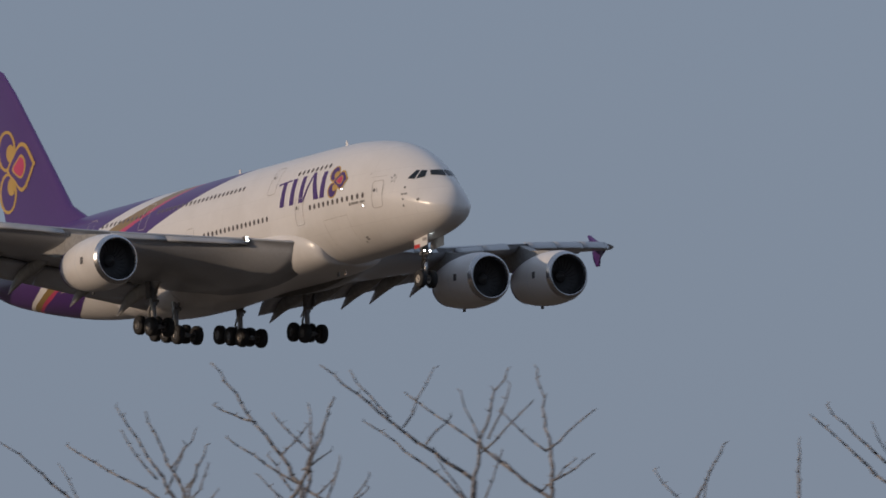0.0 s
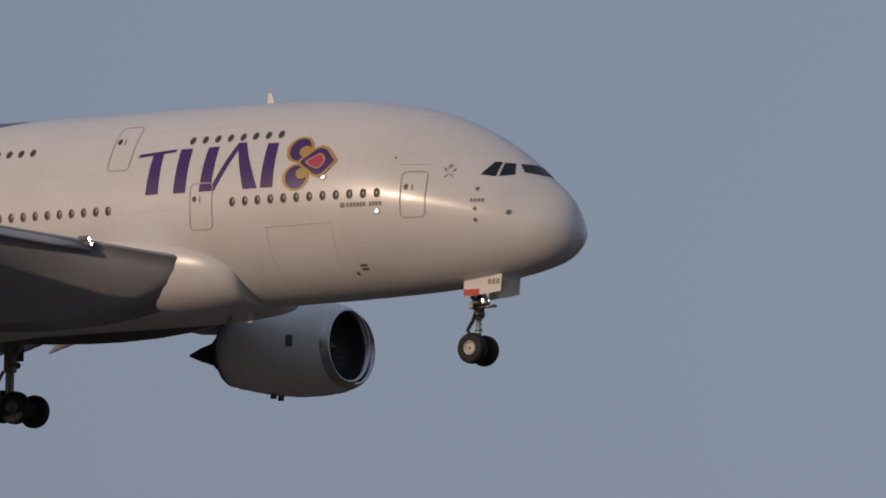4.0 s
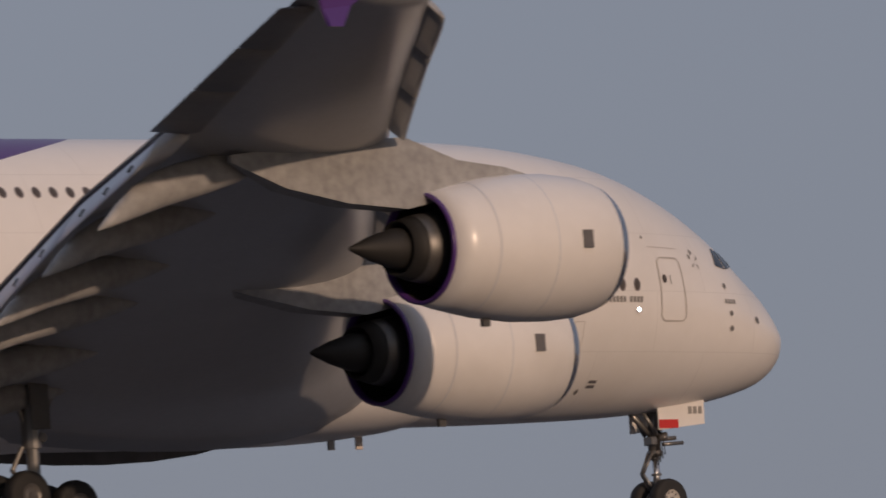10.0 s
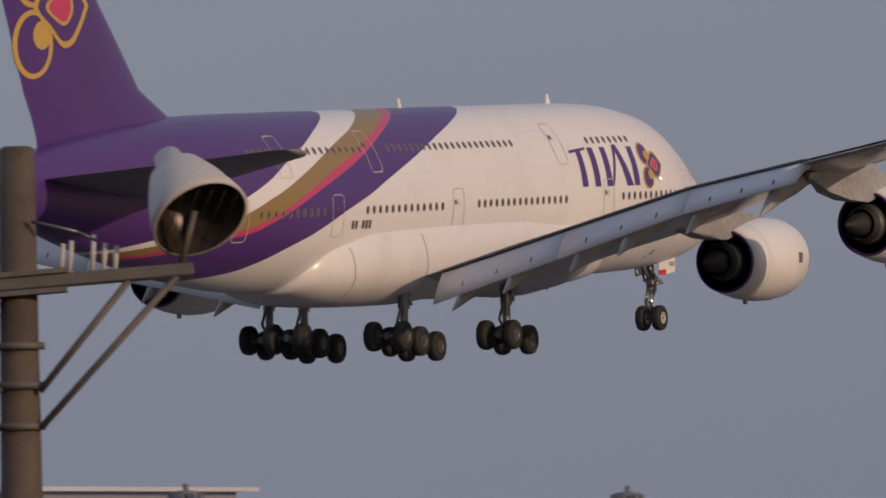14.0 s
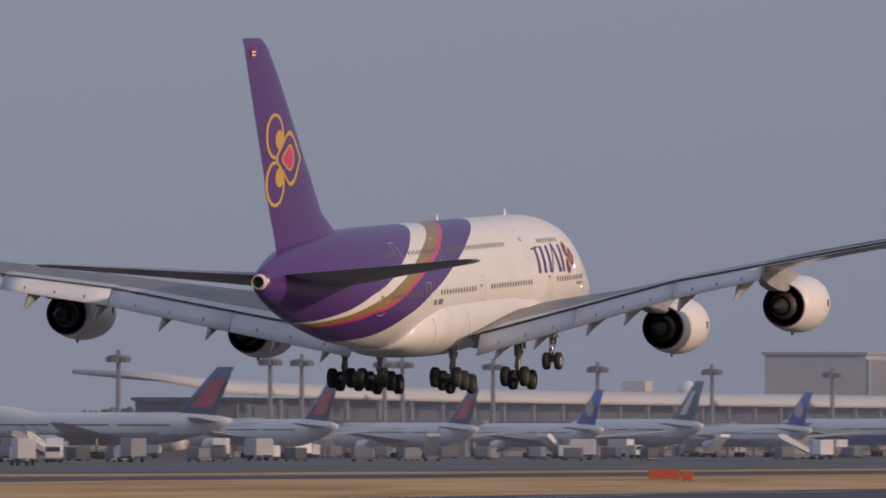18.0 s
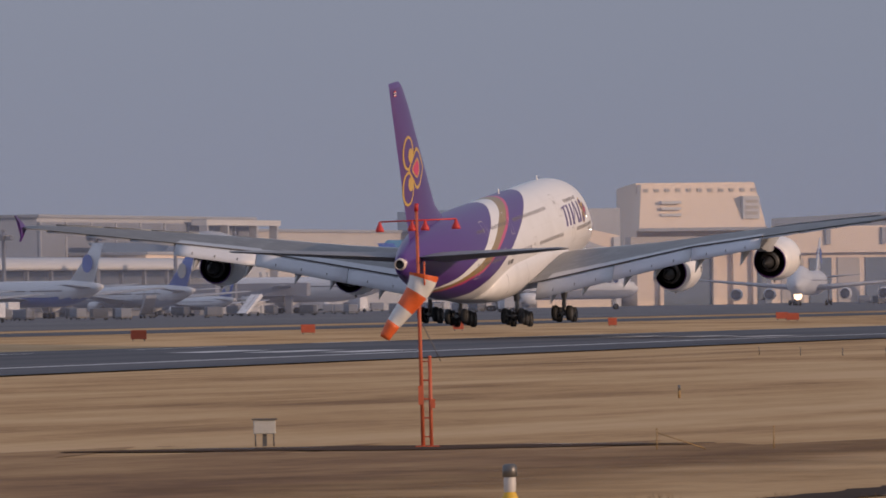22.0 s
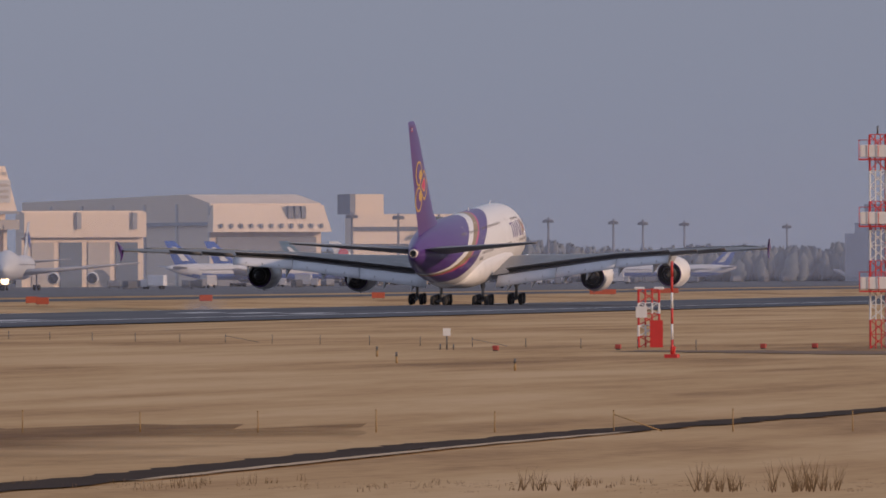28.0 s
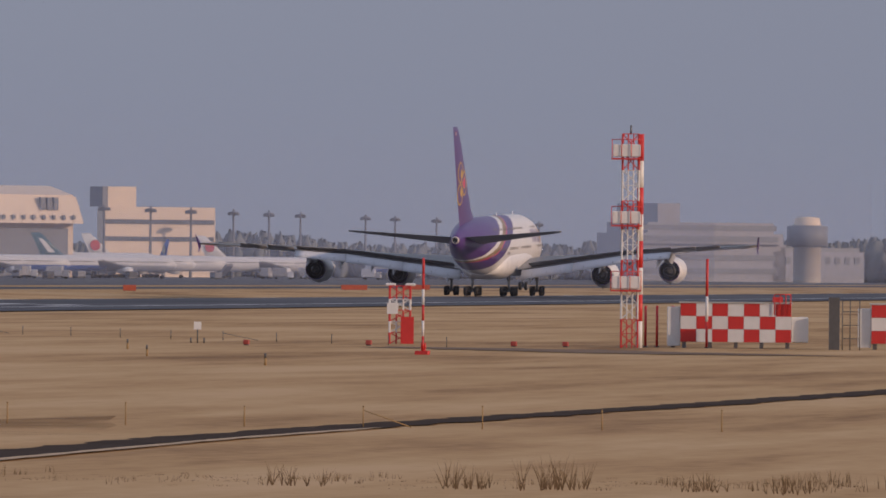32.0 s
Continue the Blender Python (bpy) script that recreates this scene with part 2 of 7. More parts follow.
# ---- mesh helpers ----
def link(name, me, material, parent=None, label=""):
    for mt in (material if isinstance(material, (list, tuple)) else [material]):
        if not me.materials or mt.name not in me.materials:
            me.materials.append(mt)
    ob = new(name, me)
    if parent:
        ob.parent = parent
    return tagged(ob, label)


def mesh(name, verts, faces, smooth=True):
    me = bpy.data.meshes.new(name)
    me.from_pydata([tuple(v) for v in verts], [], faces)
    if smooth:
        me.shade_smooth()
    return me


def part(name, bm, material, parent=None, label="", smooth=False):
    me = bpy.data.meshes.new(name)
    bm.to_mesh(me)
    bm.free()
    if smooth:
        me.shade_smooth()
    return link(name, me, material, parent, label)


def loft(name, rings, caps=True, smooth=True):
    """A skin over rings of equal length."""
    k = len(rings[0])
    verts = [v for r in rings for v in r]
    faces = []
    for i in range(len(rings) - 1):
        for j in range(k):
            a, b = i * k + j, i * k + (j + 1) % k
            faces.append((a, b, b + k, a + k))
    if caps:
        faces.append(tuple(range(k))[::-1])
        faces.append(tuple(range((len(rings) - 1) * k, len(rings) * k)))
    return mesh(name, verts, faces, smooth)


def lathe(name, profile, seg=40, axis="x", at=(0, 0, 0), smooth=True):
    """Profile of (along, radius) turned about an axis through at."""
    rings = []
    for a, r in profile:
        ring = []
        for j in range(seg):
            t = 2 * math.pi * j / seg
            c, s = r * math.cos(t), r * math.sin(t)
            p = {"x": (a, c, s), "y": (c, a, s), "z": (c, s, a)}[axis]
            ring.append((p[0] + at[0], p[1] + at[1], p[2] + at[2]))
        rings.append(ring)
    return loft(name, rings, False, smooth)


def box_bm(bm, x0, x1, y0, y1, z0, z1, bevel=0.0):
    vs = [bm.verts.new((x, y, z)) for x in (x0, x1) for y in (y0, y1) for z in (z0, z1)]
    fs = [bm.faces.new([vs[i] for i in q]) for q in ((0, 1, 3, 2), (4, 6, 7, 5), (0, 4, 5, 1), (2, 3, 7, 6), (0, 2, 6, 4), (1, 5, 7, 3))]
    if bevel:
        bmesh.ops.bevel(bm, geom=list({e for f in fs for e in f.edges}), offset=bevel, segments=1, affect="EDGES")
    return bm


def box(name, x0, x1, y0, y1, z0, z1, material, parent=None, label="", bevel=0.0):
    return part(name, box_bm(bmesh.new(), x0, x1, y0, y1, z0, z1, bevel), material, parent, label)


def tube_bm(bm, a, b, r0, r1=None, seg=8):
    a, b = Vector(a), Vector(b)
    r1 = r0 if r1 is None else r1
    q = (b - a).to_track_quat("Z", "Y")
    ra = [bm.verts.new(a + q @ Vector((r0 * math.cos(2 * math.pi * j / seg), r0 * math.sin(2 * math.pi * j / seg), 0))) for j in range(seg)]
    rb = [bm.verts.new(b + q @ Vector((r1 * math.cos(2 * math.pi * j / seg), r1 * math.sin(2 * math.pi * j / seg), 0))) for j in range(seg)]
    for j in range(seg):
        bm.faces.new((ra[j], ra[(j + 1) % seg], rb[(j + 1) % seg], rb[j]))
    bm.faces.new(ra[::-1])
    bm.faces.new(rb)
    return bm


def tube(name, a, b, r0, material, parent=None, r1=None, seg=10, label=""):
    return part(name, tube_bm(bmesh.new(), a, b, r0, r1, seg), material, parent, label, True)


def empty(name, m, label, category, group=""):
    ob = new(name)
    ob.empty_display_size = 0.5
    ob.matrix_basis = m
    return tagged(ob, label, category, group)


# ---- the landing airliner; its space: x forward from a point 30 m behind the nose, y to its left, z up ----
def curve_at(pts, x):
    """Smooth value through (x, value) pairs."""
    n = len(pts)
    i = max(0, min(n - 2, next((k for k in range(n - 1) if x <= pts[k + 1][0]), n - 2)))
    (x0, a), (x1, b) = pts[i], pts[i + 1]
    h = x1 - x0
    ma = (b - pts[i - 1][1]) / (x1 - pts[i - 1][0]) if i > 0 else (b - a) / h
    mb = (pts[i + 2][1] - a) / (pts[i + 2][0] - x0) if i + 2 < n else (b - a) / h
    t = min(1.0, max(0.0, (x - x0) / h))
    return (2 * t ** 3 - 3 * t ** 2 + 1) * a + (t ** 3 - 2 * t ** 2 + t) * h * ma + (3 * t ** 2 - 2 * t ** 3) * b + (t ** 3 - t ** 2) * h * mb


# metres behind the nose: crown, keel, half width
CROWN = ((0.02, -1.4), (0.08, -1.0), (0.34, -0.28), (0.9, 0.36), (1.55, 0.88), (2.85, 1.95), (4.65, 3.02), (7.0, 3.92), (10.3, 4.52), (13.5, 4.75), (20, 4.8), (48, 4.8), (54, 4.74), (58, 4.55), (62, 4.2), (66, 3.62), (69, 2.8), (70, 2.35))
KEEL = ((0.02, -1.4), (0.08, -1.8), (0.34, -2.15), (0.9, -2.53), (1.5, -2.75), (2.9, -3.05), (5.8, -3.38), (8.6, -3.52), (14, -3.62), (20, -3.65), (46, -3.55), (50, -3.35), (54, -2.88), (58, -2.2), (62, -1.4), (66, -0.45), (69, 0.55), (70, 1.0))
HALF = ((0.02, 0.0), (0.08, 0.42), (0.34, 0.93), (0.9, 1.45), (1.5, 1.76), (2.85, 2.25), (4.65, 2.68), (7.0, 3.1), (10, 3.42), (14, 3.56), (46, 3.57), (50, 3.47), (54, 3.2), (58, 2.75), (62, 2.15), (66, 1.45), (69, 0.8), (70, 0.5))


def section(d):
    c, k, w = curve_at(CROWN, d), curve_at(KEEL, d), curve_at(HALF, d)
    return c, k, w, k + 0.47 * (c - k)


def pinch(d, v):
    """The nose narrows towards its crown; v runs from 0 at mid height to 1 at the top."""
    return 1 - 0.42 * max(0.0, 1 - d / 8) * max(0.0, v)


def skin_y(d, z, out=0.0):
    """Half width of the fuselage d metres behind the nose at height z."""
    c, k, w, m = section(d)
    h = (c - m) if z > m else (m - k)
    v = (z - m) / max(h, 1e-6)
    return w * math.sqrt(max(0.0, 1 - v * v)) * pinch(d, v) + out


def skin_normal(d, z):
    e = 0.02
    a, b, c = skin_y(d, z), skin_y(d + e, z), skin_y(d, z + e)
    return Vector((b - a, -e, (a - c))).normalized() if a > 0 else Vector((0, -1, 0))


def local(d, y, z):
    return (30.0 - d, y, z)


airliner = empty("airliner", pose(0, 0, 0), "white four-engined double-deck airliner with purple and gold bands, landing gear down", "airliner")

rings = []
for i in range(118):
    d = 0.0205 + 69.98 * (i / 117.0 if i > 22 else (i / 22.0) ** 2 * 22 / 117.0)
    c, k, w, m = section(d)
    ring = []
    for j in range(72):
        t = 2 * math.pi * j / 72
        s = math.sin(t)
        ring.append(local(d, w * math.cos(t) * pinch(d, s), m + (c - m if s > 0 else m - k) * s))
    rings.append(ring)
fuselage = link("fuselage", loft("fuselage", rings), livery_paint, airliner, "white double-deck fuselage with purple, gold and pink bands on the rear")

# belly fairing: swells round the wing roots, flush with the flank above
FAIR = ((15.3, 0.02), (15.7, 0.25), (16.6, 0.5), (18.5, 0.75), (22, 1.0), (37, 1.0), (40.5, 0.95), (43.2, 0.75), (45, 0.4), (46.2, 0.02))
FAIR_TOP = ((25, -0.75), (33, -0.77), (39, -0.88), (41.1, -0.98), (43.2, -1.38), (44.2, -1.6), (45.5, -2.2), (46.2, -3.0))


def fair_ring(d, out=0.0):
    """Edge to edge round the belly, d metres behind the nose."""
    if d < 22:
        g = math.sqrt(max(0.0004, 1 - ((22 - d) / 6.71) ** 2))
        top = -1.0 - 1.75 * (1 - g)
    else:
        g = max(0.0, curve_at(FAIR, d))
        top = curve_at(FAIR_TOP, d) if d > 25 else -1.0 + 0.25 * (d - 22) / 3
    c, k, w, m = section(d)
    ring = []
    for j in range(44):
        t = j / 43 * 2 - 1                      # from the right edge under the belly to the left edge
        a = math.pi * (1 - abs(t)) / 2          # 0 at the upper edge, 90 degrees at the keel
        z_low = k - (0.42 + 0.36 * min(1.0, max(0.0, (d - 28) / 7))) * g - 0.02
        z = top + (z_low - top) * math.sin(a)
        y_edge = skin_y(d, top) - 0.03
        bulge = (0.62 if d > 30 else 0.4 + 0.22 * max(0.0, (d - 22) / 8)) * g * math.sin(min(math.pi, a * 2.2)) ** 0.8
        y = (y_edge + bulge + out) * math.cos(a) ** 0.55 if a < math.pi / 2 - 1e-6 else 0.0
        ring.append(local(d, math.copysign(y, -t) if t else 0.0, z))
    return ring


link("belly_fairing", loft("belly_fairing", [fair_ring(15.3 + (6.7 * (i / 24) ** 2 if i < 24 else 6.7 + 24.2 * (i - 24) / 60)) for i in range(85)]), white_paint, fuselage)
# seam where the fairing's rear panels meet
for d0, n in ((43.2, 20), (36.4, 16)):
    rows = [[fair_ring(d0 - 0.055 * j + e, 0.012)[43 - j] for j in range(1, n)] for e in (0.03, -0.03)]
    link("panel_seam", mesh("panel_seam", rows[0] + rows[1], [(j, j + 1, j + n, j + n - 1) for j in range(n - 2)]), line_grey, fuselage)

# tail cone exhaust
link("exhaust_ring", lathe("exhaust_ring", ((-40.0, 0.55), (-40.25, 0.5), (-40.45, 0.42), (-40.3, 0.36), (-40.0, 0.3)), 24, "x", (0, 0, 1.75)), line_light, fuselage)
link("exhaust_port", lathe("exhaust_port", ((-40.36, 0.38), (-40.2, 0.2), (-40.19, 0.001)), 20, "x", (0, 0, 1.75)), black_hot, fuselage)


def half_thick(u, thick):
    return thick * 5 * (0.2969 * math.sqrt(u) - 0.126 * u - 0.3516 * u ** 2 + 0.2843 * u ** 3 - 0.1036 * u ** 4)


def airfoil(le, te, thick, n=15, camber=0.015, upper=1.0):
    """Ring of an aerofoil from leading to trailing edge, upper side first, in x and z."""
    (x0, y0, z0), (x1, y1, z1) = le, te
    chord = math.hypot(x1 - x0, z1 - z0)
    ring = []
    for side in (1, -1):
        for i in range(n):
            u = i / (n - 1) if side > 0 else 1 - i / (n - 1)
            u = (1 - math.cos(math.pi * u)) / 2
            t = chord * half_thick(u, thick) * (upper if side > 0 else 2 - upper)
            z = z0 + (z1 - z0) * u + side * t + camber * chord * 4 * u * (1 - u)
            ring.append((x0 + (x1 - x0) * u, y0 + (y1 - y0) * u, z))
    return ring


LE = ((2.0, 16.6, -2.0), (3.6, 17.9, -1.9), (4.9, 20.0, -1.5), (8.0, 22.9, -1.0), (14.6, 27.5, -0.1), (20, 31.5, 0.9), (26.5, 36.4, 2.1), (33, 41.0, 3.15), (38.6, 44.95, 3.95), (40.1, 46.7, 4.1))
LED = tuple((a, b) for a, b, c in LE)
LEZ = tuple((a, c) for a, b, c in LE)


def le_at(y, fwd=0.0, drop=0.0):
    return 30 - curve_at(LED, y) + fwd, y, curve_at(LEZ, y) - drop


def te_at(y):
    """Trailing edge of the fixed wing; it bends at the flap's outer end."""
    d = 36.3 + 0.354 * (y - 4.64) if y < 26.6 else 44.08 + 0.42 * (y - 26.6)
    z = -2.82 + 0.238 * (y - 4.64) if y < 20.1 else 0.86 + 0.168 * (y - 20.1)
    return 30 - d, y, z


def thick_at(y):
    return 0.135 - 0.035 * min(1, y / 30)


def mirror(me, name):
    """The same mesh on the other side."""
    m2 = me.copy()
    m2.transform(Matrix.Diagonal((1, -1, 1, 1)))
    m2.flip_normals()
    return m2


def wing_top(y, dx):
    """Height of the wing's upper side dx metres ahead of its trailing edge."""
    (x0, _, z0), (x1, _, z1) = le_at(y), te_at(y)
    chord = math.hypot(x1 - x0, z1 - z0)
    u = 1 - dx / (x0 - x1)
    return z0 + (z1 - z0) * u + chord * half_thick(u, thick_at(y)) * 0.5


# section of a lowered flap: metres aft of and above the fixed trailing edge
FLAP = ((0.72, -0.34), (0.55, -0.16), (0.25, -0.10), (-0.02, -0.14), (-0.3, -0.4), (-0.7, -0.94), (-1.08, -1.5), (-1.04, -1.54), (-0.6, -1.12), (-0.1, -0.82), (0.4, -0.66), (0.66, -0.52))


def flap_strip(name, y0, y1, k0, k1, n=5):
    """A lowered flap behind the fixed trailing edge."""
    rings = []
    for i in range(n + 1):
        y = y0 + (y1 - y0) * i / n
        x, _, z = te_at(y)
        k = k0 + (k1 - k0) * i / n
        rings.append([(x + a * (0.75 + 0.25 * k) - 0.03, y, z + b * k) for a, b in FLAP])
    return loft(name, rings)


def tail_strip(name, y0, y1, chord0, chord1, drop, hinge=0.2, n=3):
    """A slightly drooped aileron at the trailing edge."""
    rings = []
    for i in range(n + 1):
        y = y0 + (y1 - y0) * i / n
        x, _, z = te_at(y)
        ch = chord0 + (chord1 - chord0) * i / n
        a = radians(drop)
        rings.append(airfoil((x + ch * 0.42 * math.cos(a) + hinge, y, z - 0.2 + ch * 0.12 * math.sin(a)), (x - ch * 0.4 * math.cos(a), y, z - 0.1 - ch * 0.4 * math.sin(a)), 0.12, 9))
    return loft(name, rings)


def lip_strip(name, y0, y1, n=5):
    """The thin edge of the wing above the flap."""
    rings = []
    for i in range(n + 1):
        y = y0 + (y1 - y0) * i / n
        x, _, z = te_at(y)
        rings.append([(x + a, y, z + b) for a, b in ((0.5, 0.0), (0.1, 0.045), (-0.1, 0.03), (-0.1, -0.055), (0.45, -0.09))])
    return loft(name, rings, True, False)


def nacelle_parts(d, y, z, wing, label):
    """One engine with its inlet d metres behind the nose."""
    x = 30 - d
    link("nacelle", lathe("nacelle", ((x - 0.36, 1.74), (x - 0.9, 1.88), (x - 1.8, 1.96), (x - 2.9, 1.96), (x - 4.1, 1.85), (x - 5.2, 1.65), (x - 5.98, 1.46), (x - 5.94, 1.41)), 64, "x", (0, y, z)), white_paint, wing, label)
    link("inlet_lip", lathe("inlet_lip", ((x - 0.372, 1.745), (x - 0.2, 1.68), (x - 0.06, 1.59), (x, 1.52), (x - 0.05, 1.46), (x - 0.28, 1.42)), 64, "x", (0, y, z)), metal, wing, "polished metal inlet lip")
    link("inlet_duct", lathe("inlet_duct", ((x - 0.28, 1.42), (x - 0.75, 1.44), (x - 1.4, 1.47), (x - 1.42, 0.3)), 48, "x", (0, y, z)), duct_grey, wing)
    for k in range(24):
        t0 = 2 * math.pi * k / 24
        q, bm = [], bmesh.new()
        for r, tw, dx in ((0.35, 0.0, 0.0), (0.9, 0.1, -0.02), (1.43, 0.24, -0.03)):
            for e in (-0.05, 0.12):
                a = t0 + tw + e * (0.8 if r < 1 else 1.0)
                q.append(bm.verts.new((x - 1.4 + dx - e * 1.2, y + r * math.cos(a), z + r * math.sin(a))))
        bm.faces.new((q[0], q[1], q[3], q[2]))
        bm.faces.new((q[2], q[3], q[5], q[4]))
        part("fan_blade", bm, black_hot, wing)
    link("spinner", lathe("spinner", ((x - 0.72, 0.01), (x - 0.9, 0.2), (x - 1.22, 0.4)), 24, "x", (0, y, z)), steel_dark, wing)
    link("fan_nozzle", lathe("fan_nozzle", ((x - 5.94, 1.41), (x - 5.4, 1.4), (x - 4.8, 1.42), (x - 4.4, 0.95)), 48, "x", (0, y, z)), black_hot, wing)
    link("nozzle_rim", lathe("nozzle_rim", ((x - 5.92, 1.475), (x - 5.93, 1.495), (x - 6.02, 1.475), (x - 6.03, 1.39), (x - 5.8, 1.385)), 48, "x", (0, y, z)), purple_paint, wing, "purple rim of the fan nozzle")
    link("core_cowl", lathe("core_cowl", ((x - 4.4, 1.08), (x - 5.3, 1.03), (x - 6.1, 0.88), (x - 6.75, 0.74), (x - 6.73, 0.68), (x - 6.4, 0.62)), 40, "x", (0, y, z)), black_hot, wing)
    link("core_ring", lathe("core_ring", ((x - 5.95, 0.92), (x - 6.3, 0.86), (x - 6.31, 0.845), (x - 5.96, 0.9)), 40, "x", (0, y, z)), steel_dark, wing)
    link("exhaust_cone", lathe("exhaust_cone", ((x - 6.4, 0.58), (x - 6.95, 0.52), (x - 7.7, 0.31), (x - 8.34, 0.06), (x - 8.38, 0.001)), 32, "x", (0, y, z)), black_hot, wing)
    # pylon up to the wing
    zt = curve_at(LEZ, abs(y))
    rings = []
    for u, top, bot, w in ((2.1, z + 1.94, z + 1.7, 0.1), (3.1, z + 2.12, z + 1.6, 0.32), (4.8, min(z + 2.3, zt + 0.2), z + 1.3, 0.4), (6.6, zt - 0.15, z + 0.95, 0.42), (8.6, zt - 0.3, z + 1.1, 0.42), (10.6, zt - 0.45, z + 1.5, 0.34), (12.2, zt - 0.6, zt - 0.85, 0.08)):
        rings.append([(x - u, y - w, bot + 0.05), (x - u, y + w, bot + 0.05), (x - u, y + w, top), (x - u, y - w, top)])
    link("pylon", loft("pylon", rings, True, False), pylon_grey, wing)
    bm = bmesh.new()
    box_bm(bm, x - 1.95, x - 1.63, y - 2.0, y - 1.9, z - 0.2, z + 0.28)
    part("badge", bm, spoiler_dark, wing)
    bm = bmesh.new()
    box_bm(bm, x - 4.0, x - 3.75, y - 0.06, y + 0.06, z - 2.08, z - 1.82)
    part("drain_mast", bm, steel_dark, wing)
    # seam lines round the cowl
    for u, r in ((2.75, 1.962), (4.6, 1.768)):
        link("cowl_seam", lathe("cowl_seam", ((x - u, r), (x - u - 0.02, r + 0.004), (x - u - 0.04, r - 0.004)), 56, "x", (0, y, z)), flap_grey, wing)


def canoe(name, y, length=1.0):
    """Flap track fairing under the wing at span y, drooped with the flap."""
    x, _, z = te_at(y)
    rings = []
    for u, zc, hh, w in ((5.2, -0.42, 0.03, 0.03), (4.6, -0.48, 0.22, 0.2), (3.5, -0.62, 0.4, 0.31), (2.2, -0.82, 0.5, 0.36), (1.0, -1.02, 0.52, 0.35), (0.1, -1.22, 0.5, 0.29), (-0.6, -1.5, 0.42, 0.22), (-1.2, -1.82, 0.27, 0.13), (-1.85, -2.22, 0.04, 0.03)):
        rings.append([(x + (u * length if u > 0 else u), y + w * math.cos(2 * math.pi * j / 16), z + zc + hh * math.sin(2 * math.pi * j / 16)) for j in range(16)])
    return loft(name, rings)


def build_wing(side):
    name = "left_wing" if side > 0 else "right_wing"
    wing = new(name)
    wing.empty_display_size = 0.5
    wing.parent = airliner
    wing.location = (0, 0, 0)
    tagged(wing, "grey swept wing with lowered flaps")
    flip = (lambda me, n: me) if side > 0 else mirror
    rings = []
    ys = [2.0, 3.6, 4.9, 6.5, 8, 10, 12, 14.6, 17, 20, 23, 26.5, 30, 33, 36, 38.6, 40.1]
    for y in ys:
        rings.append(airfoil(le_at(y), te_at(y), thick_at(y), 17, 0.0, 0.5))
    skin = link("wing_skin", flip(loft("wing_skin", rings), "wing_skin"), [wing_shade_grey, upper_grey], wing)
    # lower faces behind the nose take the grey darkened for shade
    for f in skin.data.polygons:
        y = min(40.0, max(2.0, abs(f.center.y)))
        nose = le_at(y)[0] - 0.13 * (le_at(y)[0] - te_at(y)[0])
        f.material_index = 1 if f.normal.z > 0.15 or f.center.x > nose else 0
    for y0, y1, k0, k1 in ((4.6, 12.36, 1.02, 0.93), (12.42, 20.2, 0.93, 0.82), (20.26, 27.15, 0.82, 0.68)):
        link("flap", flip(flap_strip("flap", y0, y1, k0, k1), "flap"), flap_grey, wing, "light grey lowered flap")
        link("flap_lip", flip(lip_strip("flap_lip", y0, y1), "flap_lip"), spoiler_dark, wing)
        for u in (0.22, 0.5, 0.78):
            ym = y0 + (y1 - y0) * u
            x, _, z = te_at(ym)
            k = k0 + (k1 - k0) * u
            bm = bmesh.new()
            tube_bm(bm, (x - 0.7, ym * side, z - 0.9 * k), (x - 0.85, ym * side, z - 1.12 * k), 0.045, 0.045, 6)
            part("hinge_cover", bm, wing_shade_grey, wing)
    ailerons = []
    for y0, y1, c0, c1 in ((27.3, 30.9, 1.9, 1.7), (31.0, 34.6, 1.7, 1.5), (34.7, 38.0, 1.5, 1.2)):
        me = flip(tail_strip("aileron", y0, y1, c0, c1, 9), "aileron")
        x, _, z = te_at((y0 + y1) / 2)
        root = Vector((x + c0 * 0.4 + 0.2, (y0 + y1) / 2 * side, z - 0.1))
        me.transform(Matrix.Translation(-root))
        flap = link("aileron", me, aileron_grey, wing)
        flap.location = root
        ailerons.append(flap)
    # drooped slats along the leading edge
    for y0, y1 in ((5.6, 10.0), (10.1, 13.2), (16.0, 19.8), (19.9, 23.6), (26.8, 30.6), (30.7, 34.4), (34.5, 38.2)):
        rings = []
        for i in range(5):
            y = y0 + (y1 - y0) * i / 4
            ch = 1.5 - 0.02 * y
            x, _, z = le_at(y)
            rings.append(airfoil((x + 0.45, y, z - 0.42), (x - ch + 0.3, y, z + 0.2), 0.2, 8, 0.05))
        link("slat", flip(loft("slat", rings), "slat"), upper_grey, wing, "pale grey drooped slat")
    for y in (6.3, 9.5, 13.7, 16.7, 20.9, 25.4):
        link("flap_fairing", flip(canoe("flap_fairing", y, 1.1 - 0.012 * y), "flap_fairing"), pylon_grey, wing, "light grey flap track fairing")
    # wing-tip fence, up and down
    me = bpy.data.meshes.new("tip_fence")
    for bm in [bmesh.new()]:
        prof = ((47.9, 4.1), (48.4, 4.3), (50.7, 5.45), (51.0, 5.45), (50.2, 4.6), (49.95, 4.0), (49.8, 3.4), (49.75, 2.95), (49.35, 2.95), (48.9, 3.5))
        a = [bm.verts.new((30 - d, 40.12 + (0.2 if z > 5 or z < 3.2 else 0), z)) for d, z in prof]
        b = [bm.verts.new((30 - d, 40.24 + (0.2 if z > 5 or z < 3.2 else 0), z)) for d, z in prof]
        bm.faces.new(a[::-1])
        bm.faces.new(b)
        for i in range(len(prof)):
            j = (i + 1) % len(prof)
            bm.faces.new((a[i], a[j], b[j], b[i]))
        bmesh.ops.triangulate(bm, faces=[f for f in bm.faces if len(f.verts) > 4])
